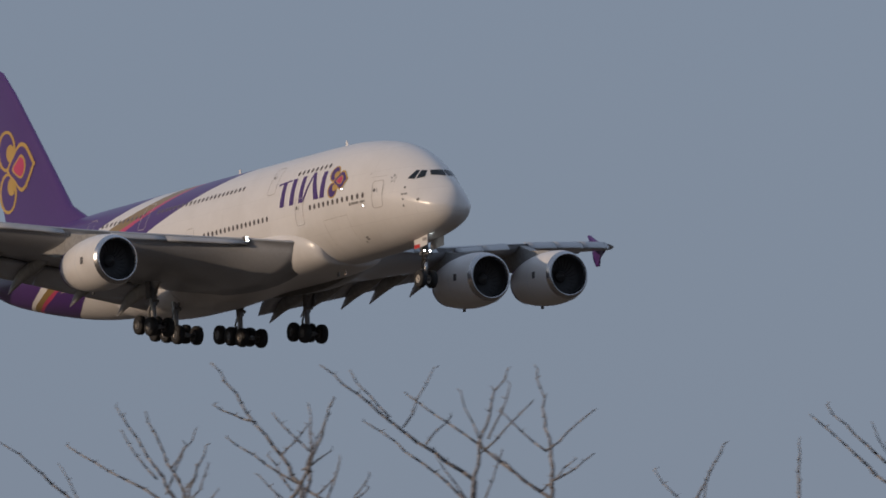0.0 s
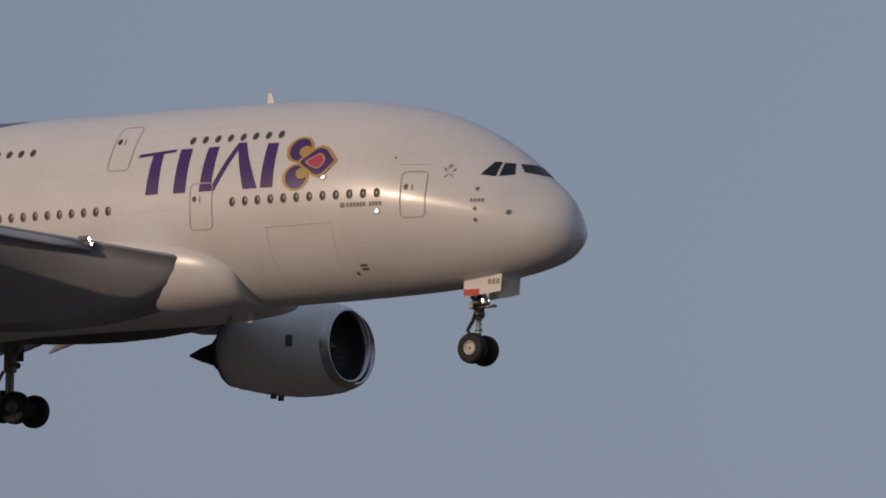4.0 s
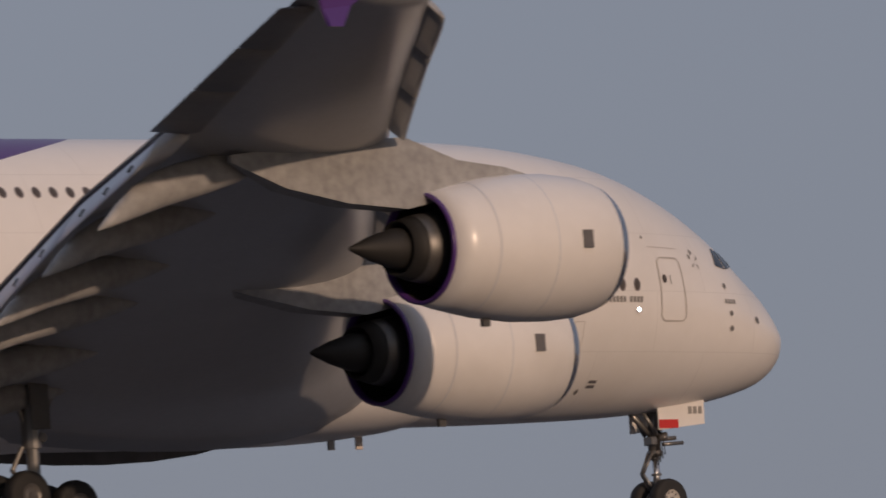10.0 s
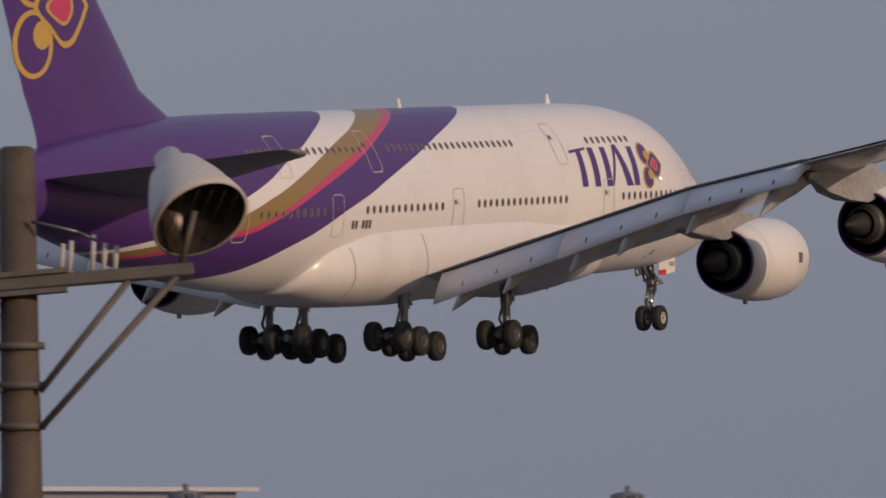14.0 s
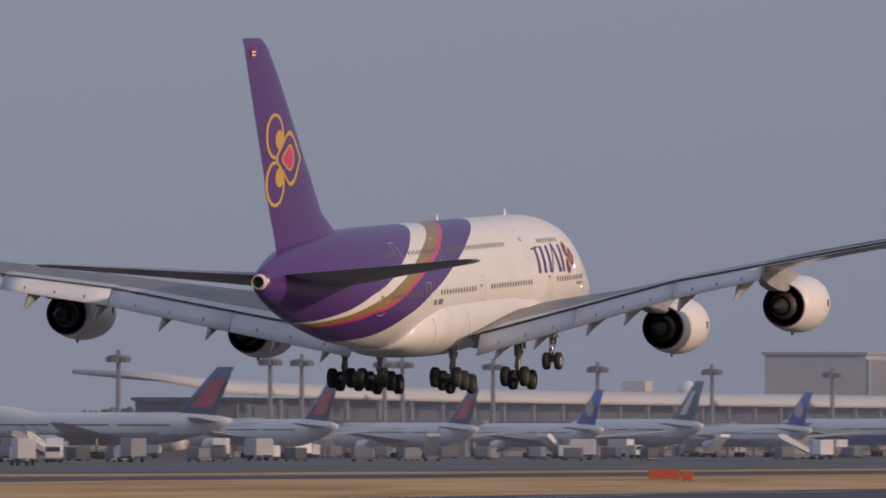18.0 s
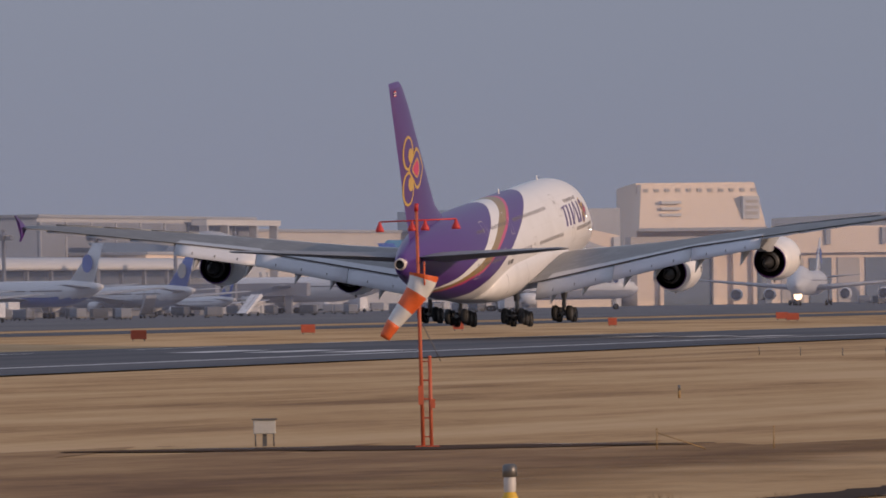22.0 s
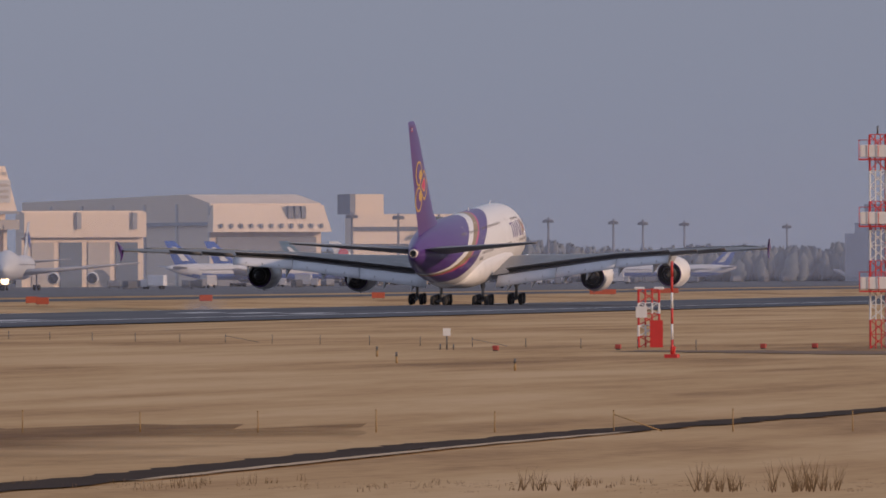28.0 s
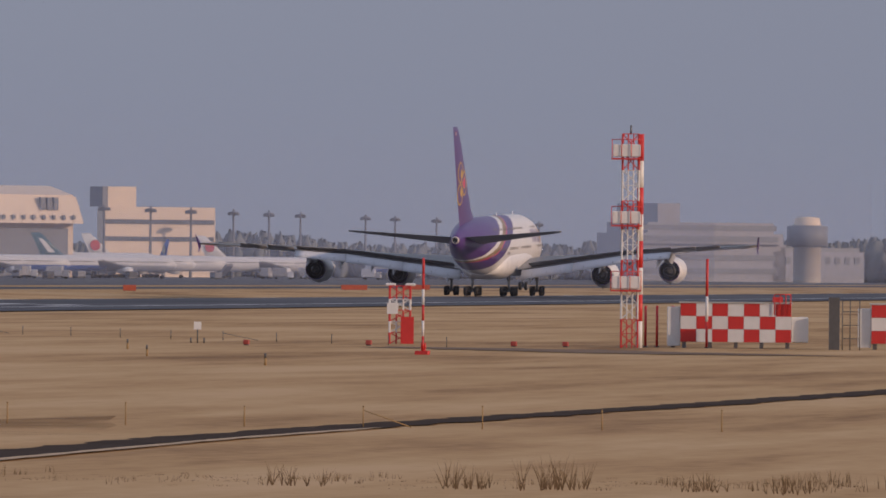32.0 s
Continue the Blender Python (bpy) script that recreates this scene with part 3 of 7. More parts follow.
        bm.to_mesh(me)
        bm.free()
    link("tip_fence", flip(me, "tip_fence"), purple_paint, wing, "purple wing-tip fence")
    nacelle_parts(21.92, 15.15 * side, -2.8, wing, "white engine nacelle")
    nacelle_parts(29.27, 25.95 * side, -1.05, wing, "white engine nacelle")
    # landing lights in the wing root, one above the other
    for dz in (-0.1, 0.12):
        x, y, z = le_at(5.55, 0.3)
        link("landing_light", lathe("landing_light", ((0.0, 0.001), (-0.02, 0.075), (-0.06, 0.085)), 14, "x", (x + 0.05 - 0.12 * (dz > 0), y * side, z + dz)), lamp_white, wing, "lit landing light")
        link("lamp_housing", lathe("lamp_housing", ((-0.02, 0.08), (0.0, 0.12), (-0.12, 0.13), (-0.5, 0.13)), 14, "x", (x + 0.05 - 0.12 * (dz > 0), y * side, z + dz)), wing_shade_grey, wing)
    # spoilers on the upper side, hinged at their front
    spoilers = []
    for y0, y1 in ((5.6, 8.27), (8.29, 10.58), (10.6, 12.88), (12.9, 15.48), (15.5, 18.08), (18.1, 20.68), (20.7, 23.88), (23.9, 27.1)):
        ym = (y0 + y1) / 2
        xm, _, zm = te_at(ym)
        ch = 2.3 - 0.03 * ym
        zh = wing_top(ym, ch)
        bm = bmesh.new()
        vs = []
        f = 1.0 if side > 0 else -1.0
        for y in (y0, y1):
            x, _, z = te_at(y)
            for dx, dz in ((ch, wing_top(y, ch) + 0.015), (ch, wing_top(y, ch) - 0.03), (-0.06, z + 0.01), (-0.06, z + 0.05)):
                vs.append(bm.verts.new((x + dx - xm - ch, (y - ym) * f, dz - zh)))
        for q in ((0, 1, 2, 3), (7, 6, 5, 4), (0, 3, 7, 4), (1, 5, 6, 2), (3, 2, 6, 7), (0, 4, 5, 1)):
            bm.faces.new([vs[k] for k in q])
        bmesh.ops.recalc_face_normals(bm, faces=bm.faces)
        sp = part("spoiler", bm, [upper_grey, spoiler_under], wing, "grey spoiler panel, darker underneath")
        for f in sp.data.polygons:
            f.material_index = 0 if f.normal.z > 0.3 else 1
        sp.location = (xm + ch, ym * side, zh)
        spoilers.append(sp)
    return wing, spoilers, ailerons


right_wing, right_spoilers, right_ailerons = build_wing(-1)
left_wing, left_spoilers, left_ailerons = build_wing(1)

# fin, rudder and tailplanes
FIN = ((2.2, 52.6, 66.3), (4.0, 53.2, 66.6), (4.75, 54.4, 66.9), (6.0, 57.0, 67.6), (10, 60.6, 69.2), (15.5, 65.6, 71.5), (17.3, 67.5, 72.2), (17.85, 68.8, 72.5))
rings = []
for z, a, b in FIN:
    rings.append([(p[0], p[2] - z, z) for p in airfoil((30 - a, 0, z), (30 - b, 0, z), 0.085 if z < 17 else 0.05, 13, 0.0)])
link("fin", loft("fin", rings), purple_paint, airliner, "purple fin with a gold and pink emblem")
rings = [[(30 - d + s, w * c, z) for s, c in ((0, -1), (0, 1), (-0.05, 1), (-0.05, -1))] for z, d, w in ((5.0, 62.8, 0.32), (17.2, 70.5, 0.1))]
link("rudder_gap", loft("rudder_gap", rings, True, False), spoiler_dark, airliner)
for side in (-1, 1):
    rings = []
    for y, a, b, z in ((0.6, 56.4, 67.6, 1.6), (2.0, 57.5, 68.0, 1.75), (8, 62.9, 69.3, 2.35), (14.4, 68.3, 71.3, 2.98), (15.2, 69.7, 71.6, 3.05)):
        rings.append(airfoil((30 - a, y, z - 0.045 * (b - a)), (30 - b, y, z + 0.045 * (b - a)), 0.09, 12, 0.0))   # trimmed nose down
    me = loft("tailplane", rings)
    link("tailplane", me if side > 0 else mirror(me, "tailplane"), aileron_grey, airliner, "grey tailplane")


# ---- flush details on the right side of the fuselage ----
def decal(name, grid, material, parent, out=0.02, label=""):
    """A thin painted patch on the right flank; grid: rows of (metres behind the nose, height)."""
    verts, faces = [], []
    n = len(grid[0])
    for row in grid:
        for d, z in row:
            verts.append(local(d, -skin_y(d, z, out), z))
    for i in range(len(grid) - 1):
        for j in range(n - 1):
            a = i * n + j
            faces.append((a, a + 1, a + n + 1, a + n))
    return link(name, mesh(name, verts, faces), material, parent, label)


def quad_grid(a, b, c, d, n=6, m=2):
    """Rows between edges a-b (bottom) and d-c (top)."""
    rows = []
    for i in range(n + 1):
        u = i / n
        p, q = (a[0] + (d[0] - a[0]) * u, a[1] + (d[1] - a[1]) * u), (b[0] + (c[0] - b[0]) * u, b[1] + (c[1] - b[1]) * u)
        rows.append([(p[0] + (q[0] - p[0]) * k / m, p[1] + (q[1] - p[1]) * k / m) for k in range(m + 1)])
    return rows


def disc_grid(cx, cz, r, n=5, m=22, inner=0.0, squash=1.0):
    return [[(cx + (inner + (r - inner) * i / n) * math.cos(2 * math.pi * j / m), cz + squash * (inner + (r - inner) * i / n) * math.sin(2 * math.pi * j / m)) for j in range(m + 1)] for i in range(n + 1)]


# purple bars and a wedge in place of the airline's lettering
for pts in (((19.2, 0.72), (18.58, 0.72), (18.62, 2.45), (19.12, 2.45)), ((17.8, 0.7), (17.2, 0.7), (17.2, 2.6), (17.78, 2.6)), ((16.5, 0.7), (15.92, 0.7), (15.87, 2.6), (16.4, 2.6)),
            ((16.0, 0.7), (15.75, 0.7), (14.7, 2.68), (14.95, 2.68)), ((14.3, 0.68), (13.6, 0.68), (14.55, 2.7), (14.95, 2.7)), ((13.45, 0.68), (12.85, 0.68), (12.9, 2.58), (13.43, 2.58)),
            ((19.88, 2.35), (18.02, 2.5), (18.0, 2.62), (19.8, 2.5))):
    decal("title_bar", quad_grid(*pts), purple_paint, fuselage)
# the emblem's shapes on a unit square: two tall lobes behind a heart that points forward
def smooth_loop(pts, n=40):
    out = []
    k = len(pts)
    for i in range(n):
        u = i / n * k
        a, t = int(u), u - int(u)
        p0, p1, p2, p3 = (pts[(a + e) % k] for e in (-1, 0, 1, 2))
        out.append(tuple(0.5 * (2 * p1[c] + (p2[c] - p0[c]) * t + (2 * p0[c] - 5 * p1[c] + 4 * p2[c] - p3[c]) * t * t + (3 * p1[c] - p0[c] - 3 * p2[c] + p3[c]) * t ** 3) for c in (0, 1)))
    return out + out[:1]


def scaled_loop(loop, k, at):
    return [(at[0] + (u - at[0]) * k, at[1] + (v - at[1]) * k) for u, v in loop]


def oval(cu, cv, ru, rv, n=32):
    return [(cu + ru * math.cos(2 * math.pi * i / n), cv + rv * math.sin(2 * math.pi * i / n)) for i in range(n + 1)]


HEART = smooth_loop(((0.26, 0.5), (0.42, 0.66), (0.62, 0.8), (0.77, 0.77), (0.87, 0.67), (0.965, 0.55), (1.0, 0.51), (0.965, 0.46), (0.87, 0.34), (0.76, 0.23), (0.62, 0.21), (0.46, 0.34)))
DROP = smooth_loop(((0.42, 0.5), (0.55, 0.6), (0.66, 0.65), (0.75, 0.58), (0.76, 0.47), (0.68, 0.38), (0.58, 0.39)))


def emblem_shapes(put, place, step):
    """put(name, grid, material, out) draws one shape; place turns emblem units into length and height."""
    def fill(name, loop, at, material, level, inner=0.0):
        rows = [[place(*q) for q in scaled_loop(loop, k, at)] for k in ([inner + (1 - inner) * i / 4 for i in range(5)] if inner else (0.001, 0.25, 0.5, 0.75, 1.0))]
        put(name, rows, material, 0.014 + step * level)
    for cv in (0.75, 0.235):
        eye = (0.37, 0.71 if cv > 0.5 else 0.30)
        fill("emblem_lobe", oval(0.26, cv, 0.25, 0.25), (0.26, cv), gold_light, 0)
        fill("emblem_lobe", oval(0.265, cv, 0.195, 0.212), (0.265, cv), purple_paint, 1)
        fill("emblem_eye", oval(eye[0], eye[1], 0.11, 0.105), eye, gold_light, 2)
    fill("emblem_heart", HEART, (0.62, 0.5), gold_light, 3)
    fill("emblem_heart", scaled_loop(HEART, 0.84, (0.62, 0.5)), (0.62, 0.5), purple_paint, 4)
    fill("emblem_core", scaled_loop(DROP, 1.05, (0.6, 0.5)), (0.63, 0.5), gold_light, 5)
    fill("emblem_core", scaled_loop(DROP, 0.84, (0.61, 0.5)), (0.63, 0.5), pink_paint, 6)


emblem_shapes(lambda name, grid, material, out: decal(name, grid, material, fuselage, out), lambda u, v: (12.42 - 2.57 * u, 0.5 + 2.27 * v), 0.006)
# bars for the small writing
for k in range(6):
    decal("type_bar", quad_grid((9.25 - k * 0.15, -0.33), (9.14 - k * 0.15, -0.33), (9.14 - k * 0.15, -0.16), (9.25 - k * 0.15, -0.16), 1, 1), line_grey, fuselage)
for k in range(4):
    decal("type_bar", quad_grid((8.22 - k * 0.15, -0.33), (8.11 - k * 0.15, -0.33), (8.11 - k * 0.15, -0.16), (8.22 - k * 0.15, -0.16), 1, 1), line_grey, fuselage)
decal("type_disc", disc_grid(9.45, -0.25, 0.12, n=1, m=12), line_grey, fuselage)
for k in (0, 1, 3, 4, 5):
    decal("registration_bar", quad_grid((43.23 - k * 0.34, -0.72), (42.98 - k * 0.34, -0.72), (42.98 - k * 0.34, -0.34), (43.23 - k * 0.34, -0.34), 1, 1), spoiler_dark, fuselage)
for k in range(4):
    decal("name_bar", quad_grid((3.8 - k * 0.15, -0.32), (3.7 - k * 0.15, -0.32), (3.7 - k * 0.15, -0.18), (3.8 - k * 0.15, -0.18), 1, 1), line_grey, fuselage)
# five small triangles in a ring behind the cockpit
for k in range(5):
    t = 2 * math.pi * k / 5 + 0.3
    c, s = math.cos(t), math.sin(t)
    cx, cz = 4.88 - 0.21 * c, 1.0 + 0.23 * s
    tx, tz = -0.22 * s, 0.22 * c
    decal("star_piece", [[(cx + tx * 0.45, cz + tz * 0.45), (cx + tx * 0.44, cz + tz * 0.44)], [(cx - tx * 0.35 - 0.06 * c, cz - tz * 0.35 + 0.11 * s), (cx - tx * 0.35 + 0.11 * c, cz - tz * 0.35 - 0.11 * s)]], line_grey, fuselage)
# cargo door seams, probes and vents
for pts in (((13.2, -0.96), (10.05, -0.91), (10.05, -0.89), (13.2, -0.93)), ((13.21, -2.7), (13.19, -2.7), (13.19, -0.93), (13.21, -0.93)), ((10.06, -2.7), (10.04, -2.7), (10.04, -0.9), (10.06, -0.9)), ((7.1, 1.33), (5.6, 1.3), (5.6, 1.32), (7.1, 1.35))):
    decal("panel_seam", quad_grid(*pts, 4, 4), door_line, fuselage, 0.012)
for d, z, r in ((3.6, 0.23, 0.09), (3.57, -0.61, 0.09), (3.55, -1.06, 0.09), (2.2, -0.78, 0.12), (7.25, 1.63, 0.05), (9.5, -2.85, 0.08)):
    decal("probe_plate", disc_grid(d, z, r, n=1, m=10), line_grey, fuselage)
    decal("probe_core", disc_grid(d, z, r * 0.45, n=1, m=8), spoiler_dark, fuselage, 0.03)
for dz in (0.0, -0.13):
    decal("vent", quad_grid((9.22, -2.62 + dz), (8.9, -2.62 + dz), (8.9, -2.54 + dz), (9.22, -2.54 + dz), 1, 2), spoiler_dark, fuselage)

# two lit lamps set flush in the flank
for d, z in ((10.4, 0.95), (7.85, -0.55)):
    decal("scan_light_rim", disc_grid(d, z, 0.1, n=1, m=12), line_grey, fuselage, 0.05)
    decal("scan_light", disc_grid(d, z, 0.055, n=1, m=12), lamp_white, fuselage, 0.06, "small lit lamp")

# cockpit glazing: side panes by length and height, front panes by width and height
for pts in (((3.66, 0.86), (3.08, 0.78), (3.08, 1.42), (3.33, 1.44)), ((2.97, 0.79), (2.46, 0.88), (2.64, 1.38), (3.0, 1.41))):
    for mirror_y in (1, -1):
        g = quad_grid(*pts, 5, 5)
        ob = decal("cockpit_pane", g, glass_dark, fuselage, 0.02)
        if mirror_y < 0:
            ob.data.transform(Matrix.Diagonal((1, -1, 1, 1)))
            ob.data.flip_normals()


def nose_d(y, z):
    """How far behind the nose the skin has half width y at height z."""
    a, b = 0.05, 6.0
    for _ in range(30):
        m = (a + b) / 2
        if curve_at(CROWN, m) > z and skin_y(m, z) > y:
            b = m
        else:
            a = m
    return b


for side in (-1, 1):
    verts, faces = [], []
    for i in range(5):
        for j in range(6):
            z = 0.87 + 0.49 * i / 4 + 0.12 * (j / 5) * (1 - i / 4)
            y = 0.06 + (0.88 - 0.12 * i / 4) * j / 5
            d = nose_d(y, z)
            verts.append((30 - d + 0.025, y * side, z + 0.015))
    for i in range(4):
        for j in range(5):
            a = i * 6 + j
            faces.append((a, a + 1, a + 7, a + 6) if side < 0 else (a + 6, a + 7, a + 1, a))
    link("windscreen", mesh("windscreen", verts, faces), glass_dark, fuselage, "dark glass windscreen")

# cabin windows
pane = lathe("cabin_window", ((0.012, 0.001), (0.012, 0.10), (0.0, 0.125)), 14, "z")
pane.transform(Matrix.Diagonal((1.0, 1.42, 1.0, 1.0)))
rim = lathe("window_rim", ((0.004, 0.118), (0.012, 0.126), (0.012, 0.142), (0.0, 0.15)), 14, "z")
rim.transform(Matrix.Diagonal((1.0, 1.38, 1.0, 1.0)))
pane.materials.append(cabin_glass)
rim.materials.append(window_trim)
rows_of_windows = ((0.19, 7.87, 14.81), (0.17, 21.06, 30.34), (0.13, 34.12, 41.72), (0.13, 46.0, 51.8), (2.95, 12.94, 17.35), (2.95, 25.5, 38.3), (2.95, 41.1, 46.9), (2.95, 50.1, 51.9))
for z, d0, d1 in rows_of_windows:
    count = int(round((d1 - d0) / 0.62))
    for k in range(count + 1):
        d = d0 + (d1 - d0) * k / count
        nv = skin_normal(d, z)
        up = Vector((0, 0, 1))
        xa = up.cross(nv).normalized()
        ya = nv.cross(xa)
        base = Matrix((xa, ya, nv)).transposed().to_4x4()
        for name, me in (("cabin_window", pane), ("window_rim", rim)):
            ob = new(name, me)
            ob.parent = fuselage
            ob.matrix_basis = Matrix.Translation(local(d, -skin_y(d, z, 0.008), z)) @ base

# doors: a raised outline, a small window and a handle plate
for d, z0, z1, light in ((6.27, -0.88, 1.03, 0), (16.38, -0.87, 1.06, 0), (32.45, -0.93, 0.94, 0), (44.62, -1.05, 0.9, 1), (53.36, -1.08, 0.82, 1), (20.8, 1.85, 3.83, 0), (40.2, 1.85, 3.8, 1), (49.15, 1.75, 3.72, 1)):
    w, t = 0.56, 0.034
    steps = 9
    path = []
    for k in range(steps):
        path.append((d + w, z0 + 0.15 + (z1 - z0 - 0.3) * k / (steps - 1), 1, 0))
    path += [(d + w - 0.12, z1 - 0.02, 0.6, 0.8)] + [(d + w - 0.25 - (2 * w - 0.5) * k / 3, z1, 0, 1) for k in range(4)] + [(d - w + 0.12, z1 - 0.02, -0.6, 0.8)]
    for k in range(steps):
        path.append((d - w, z1 - 0.15 - (z1 - z0 - 0.3) * k / (steps - 1), -1, 0))
    path += [(d - w + 0.12, z0 + 0.02, -0.6, -0.8)] + [(d - w + 0.25 + (2 * w - 0.5) * k / 3, z0, 0, -1) for k in range(4)] + [(d + w - 0.12, z0 + 0.02, 0.6, -0.8)]
    path.append(path[0])
    door = decal("cabin_door", [[(x - nx * t, z - nz * t) for x, z, nx, nz in path], [(x + nx * t * 0.3, z + nz * t * 0.3) for x, z, nx, nz in path]], line_light if light else door_line, fuselage, 0.02)
    zm = z0 + 0.66 * (z1 - z0)
    decal("door_window", disc_grid(d + 0.33, zm, 0.1, n=1, m=10, squash=1.3), cabin_glass, door, 0.02)
    decal("door_handle", quad_grid((d + 0.08, zm - 0.16), (d + 0.03, zm - 0.16), (d + 0.03, zm + 0.1), (d + 0.08, zm + 0.1), 1, 1), line_grey, door, 0.02)

# emblem on both sides of the fin
def fin_patch(name, grid, material, out):
    for side in (-1, 1):
        verts, faces, n = [], [], len(grid[0])
        for row in grid:
            for d, z in row:
                a, b = curve_at(tuple((p[0], p[1]) for p in FIN), z), curve_at(tuple((p[0], p[2]) for p in FIN), z)
                u = min(0.999, max(0.001, (d - a) / (b - a)))
                t = 0.085 * (b - a) * 5 * (0.2969 * math.sqrt(u) - 0.126 * u - 0.3516 * u ** 2 + 0.2843 * u ** 3 - 0.1015 * u ** 4)
                verts.append((30 - d, side * (t + out), z))
        for i in range(len(grid) - 1):
            for j in range(n - 1):
                a = i * n + j
                faces.append((a, a + 1, a + n + 1, a + n))
        link(name, mesh(name, verts, faces), material, bpy.data.objects["fin"])


emblem_shapes(fin_patch, lambda u, v: (68.55 - 6.5 * u, 6.7 + 6.15 * v), 0.008)
for k, m_ in enumerate((red_paint, white_paint, purple_paint, white_paint, red_paint)):
    fin_patch("flag_stripe", quad_grid((71.0, 16.6 + k * 0.1), (70.3, 16.6 + k * 0.1), (70.3, 16.7 + k * 0.1), (71.0, 16.7 + k * 0.1), 1, 1), m_, 0.03)

# aerials and beacons
for d, h in ((15.55, 0.5), (31.25, 0.5)):
    bm = bmesh.new()
    q = [bm.verts.new((30 - d + a, b, curve_at(CROWN, d) - 0.05 + c)) for a, b, c in ((0.2, -0.04, 0), (-0.2, -0.04, 0), (-0.2, 0.04, 0), (0.2, 0.04, 0), (0.02, -0.02, h), (-0.18, -0.02, h), (-0.18, 0.02, h), (0.02, 0.02, h))]
    for f in ((0, 1, 5, 4), (1, 2, 6, 5), (2, 3, 7, 6), (3, 0, 4, 7), (4, 5, 6, 7)):
        bm.faces.new([q[i] for i in f])
    part("blade_aerial", bm, white_paint, fuselage)
link("radome_dome", lathe("radome_dome", ((0.0, 0.75), (0.16, 0.6), (0.22, 0.01)), 20, "z", (30 - 18.6, 0, 4.55)), white_paint, fuselage)
for d in (17.3, 16.25):
    bm = bmesh.new()
    box_bm(bm, 30 - d - 0.12, 30 - d + 0.12, -0.03, 0.03, curve_at(KEEL, d) - 0.6, curve_at(KEEL, d) + 0.1)
    part("blade_aerial", bm, strut_metal if d > 17 else line_light, fuselage)


# ---- landing gear ----
def wheel_meshes(r, w):
    tyre = lathe("tyre", ((-w * 0.5, r * 0.46), (-w * 0.5, r * 0.8), (-w * 0.42, r * 0.95), (-w * 0.2, r), (w * 0.2, r), (w * 0.42, r * 0.95), (w * 0.5, r * 0.8), (w * 0.5, r * 0.46)), 28, "y")
    rim_ = lathe("rim", ((-w * 0.40, 0.001), (-w * 0.42, r * 0.2), (-w * 0.36, r * 0.3), (-w * 0.46, r * 0.44), (-w * 0.5, r * 0.47), (w * 0.5, r * 0.47), (w * 0.46, r * 0.44), (w * 0.36, r * 0.3), (w * 0.42, r * 0.2), (w * 0.40, 0.001)), 20, "y")
    tyre.materials.append(rubber)
    rim_.materials.append(hub_mat if r > 0.65 else hub_cream)
    return tyre, rim_


tyre_main, rim_main = wheel_meshes(0.70, 0.5)
tyre_nose, rim_nose = wheel_meshes(0.63, 0.42)


def bolt_ring(r, w):
    bm = bmesh.new()
    for s in (-1, 1):
        for k in range(9):
            t = 2 * math.pi * k / 9
            c = (r * 0.34 * math.cos(t), s * w * 0.36, r * 0.34 * math.sin(t))
            tube_bm(bm, c, (c[0], s * w * 0.42, c[2]), r * 0.055, r * 0.05, 6)
        tube_bm(bm, (0, s * w * 0.38, 0), (0, s * w * 0.5, 0), r * 0.13, r * 0.1, 10)
    me = bpy.data.meshes.new("hub_bolts")
    bm.to_mesh(me)
    bm.free()
    me.materials.append(steel_dark)
    return me


bolts_main, bolts_nose = bolt_ring(0.70, 0.5), bolt_ring(0.63, 0.42)


def add_wheel(x, y, z, parent, tyre, rim_):
    for name, me in (("tyre", tyre), ("rim", rim_), ("hub_bolts", bolts_nose if rim_ is rim_nose else bolts_main)):
        ob = new(name, me)
        ob.parent = parent
        ob.location = (x, y, z)
        if name == "hub_bolts":
            tagged(ob, kind="stuff")


bogies = []
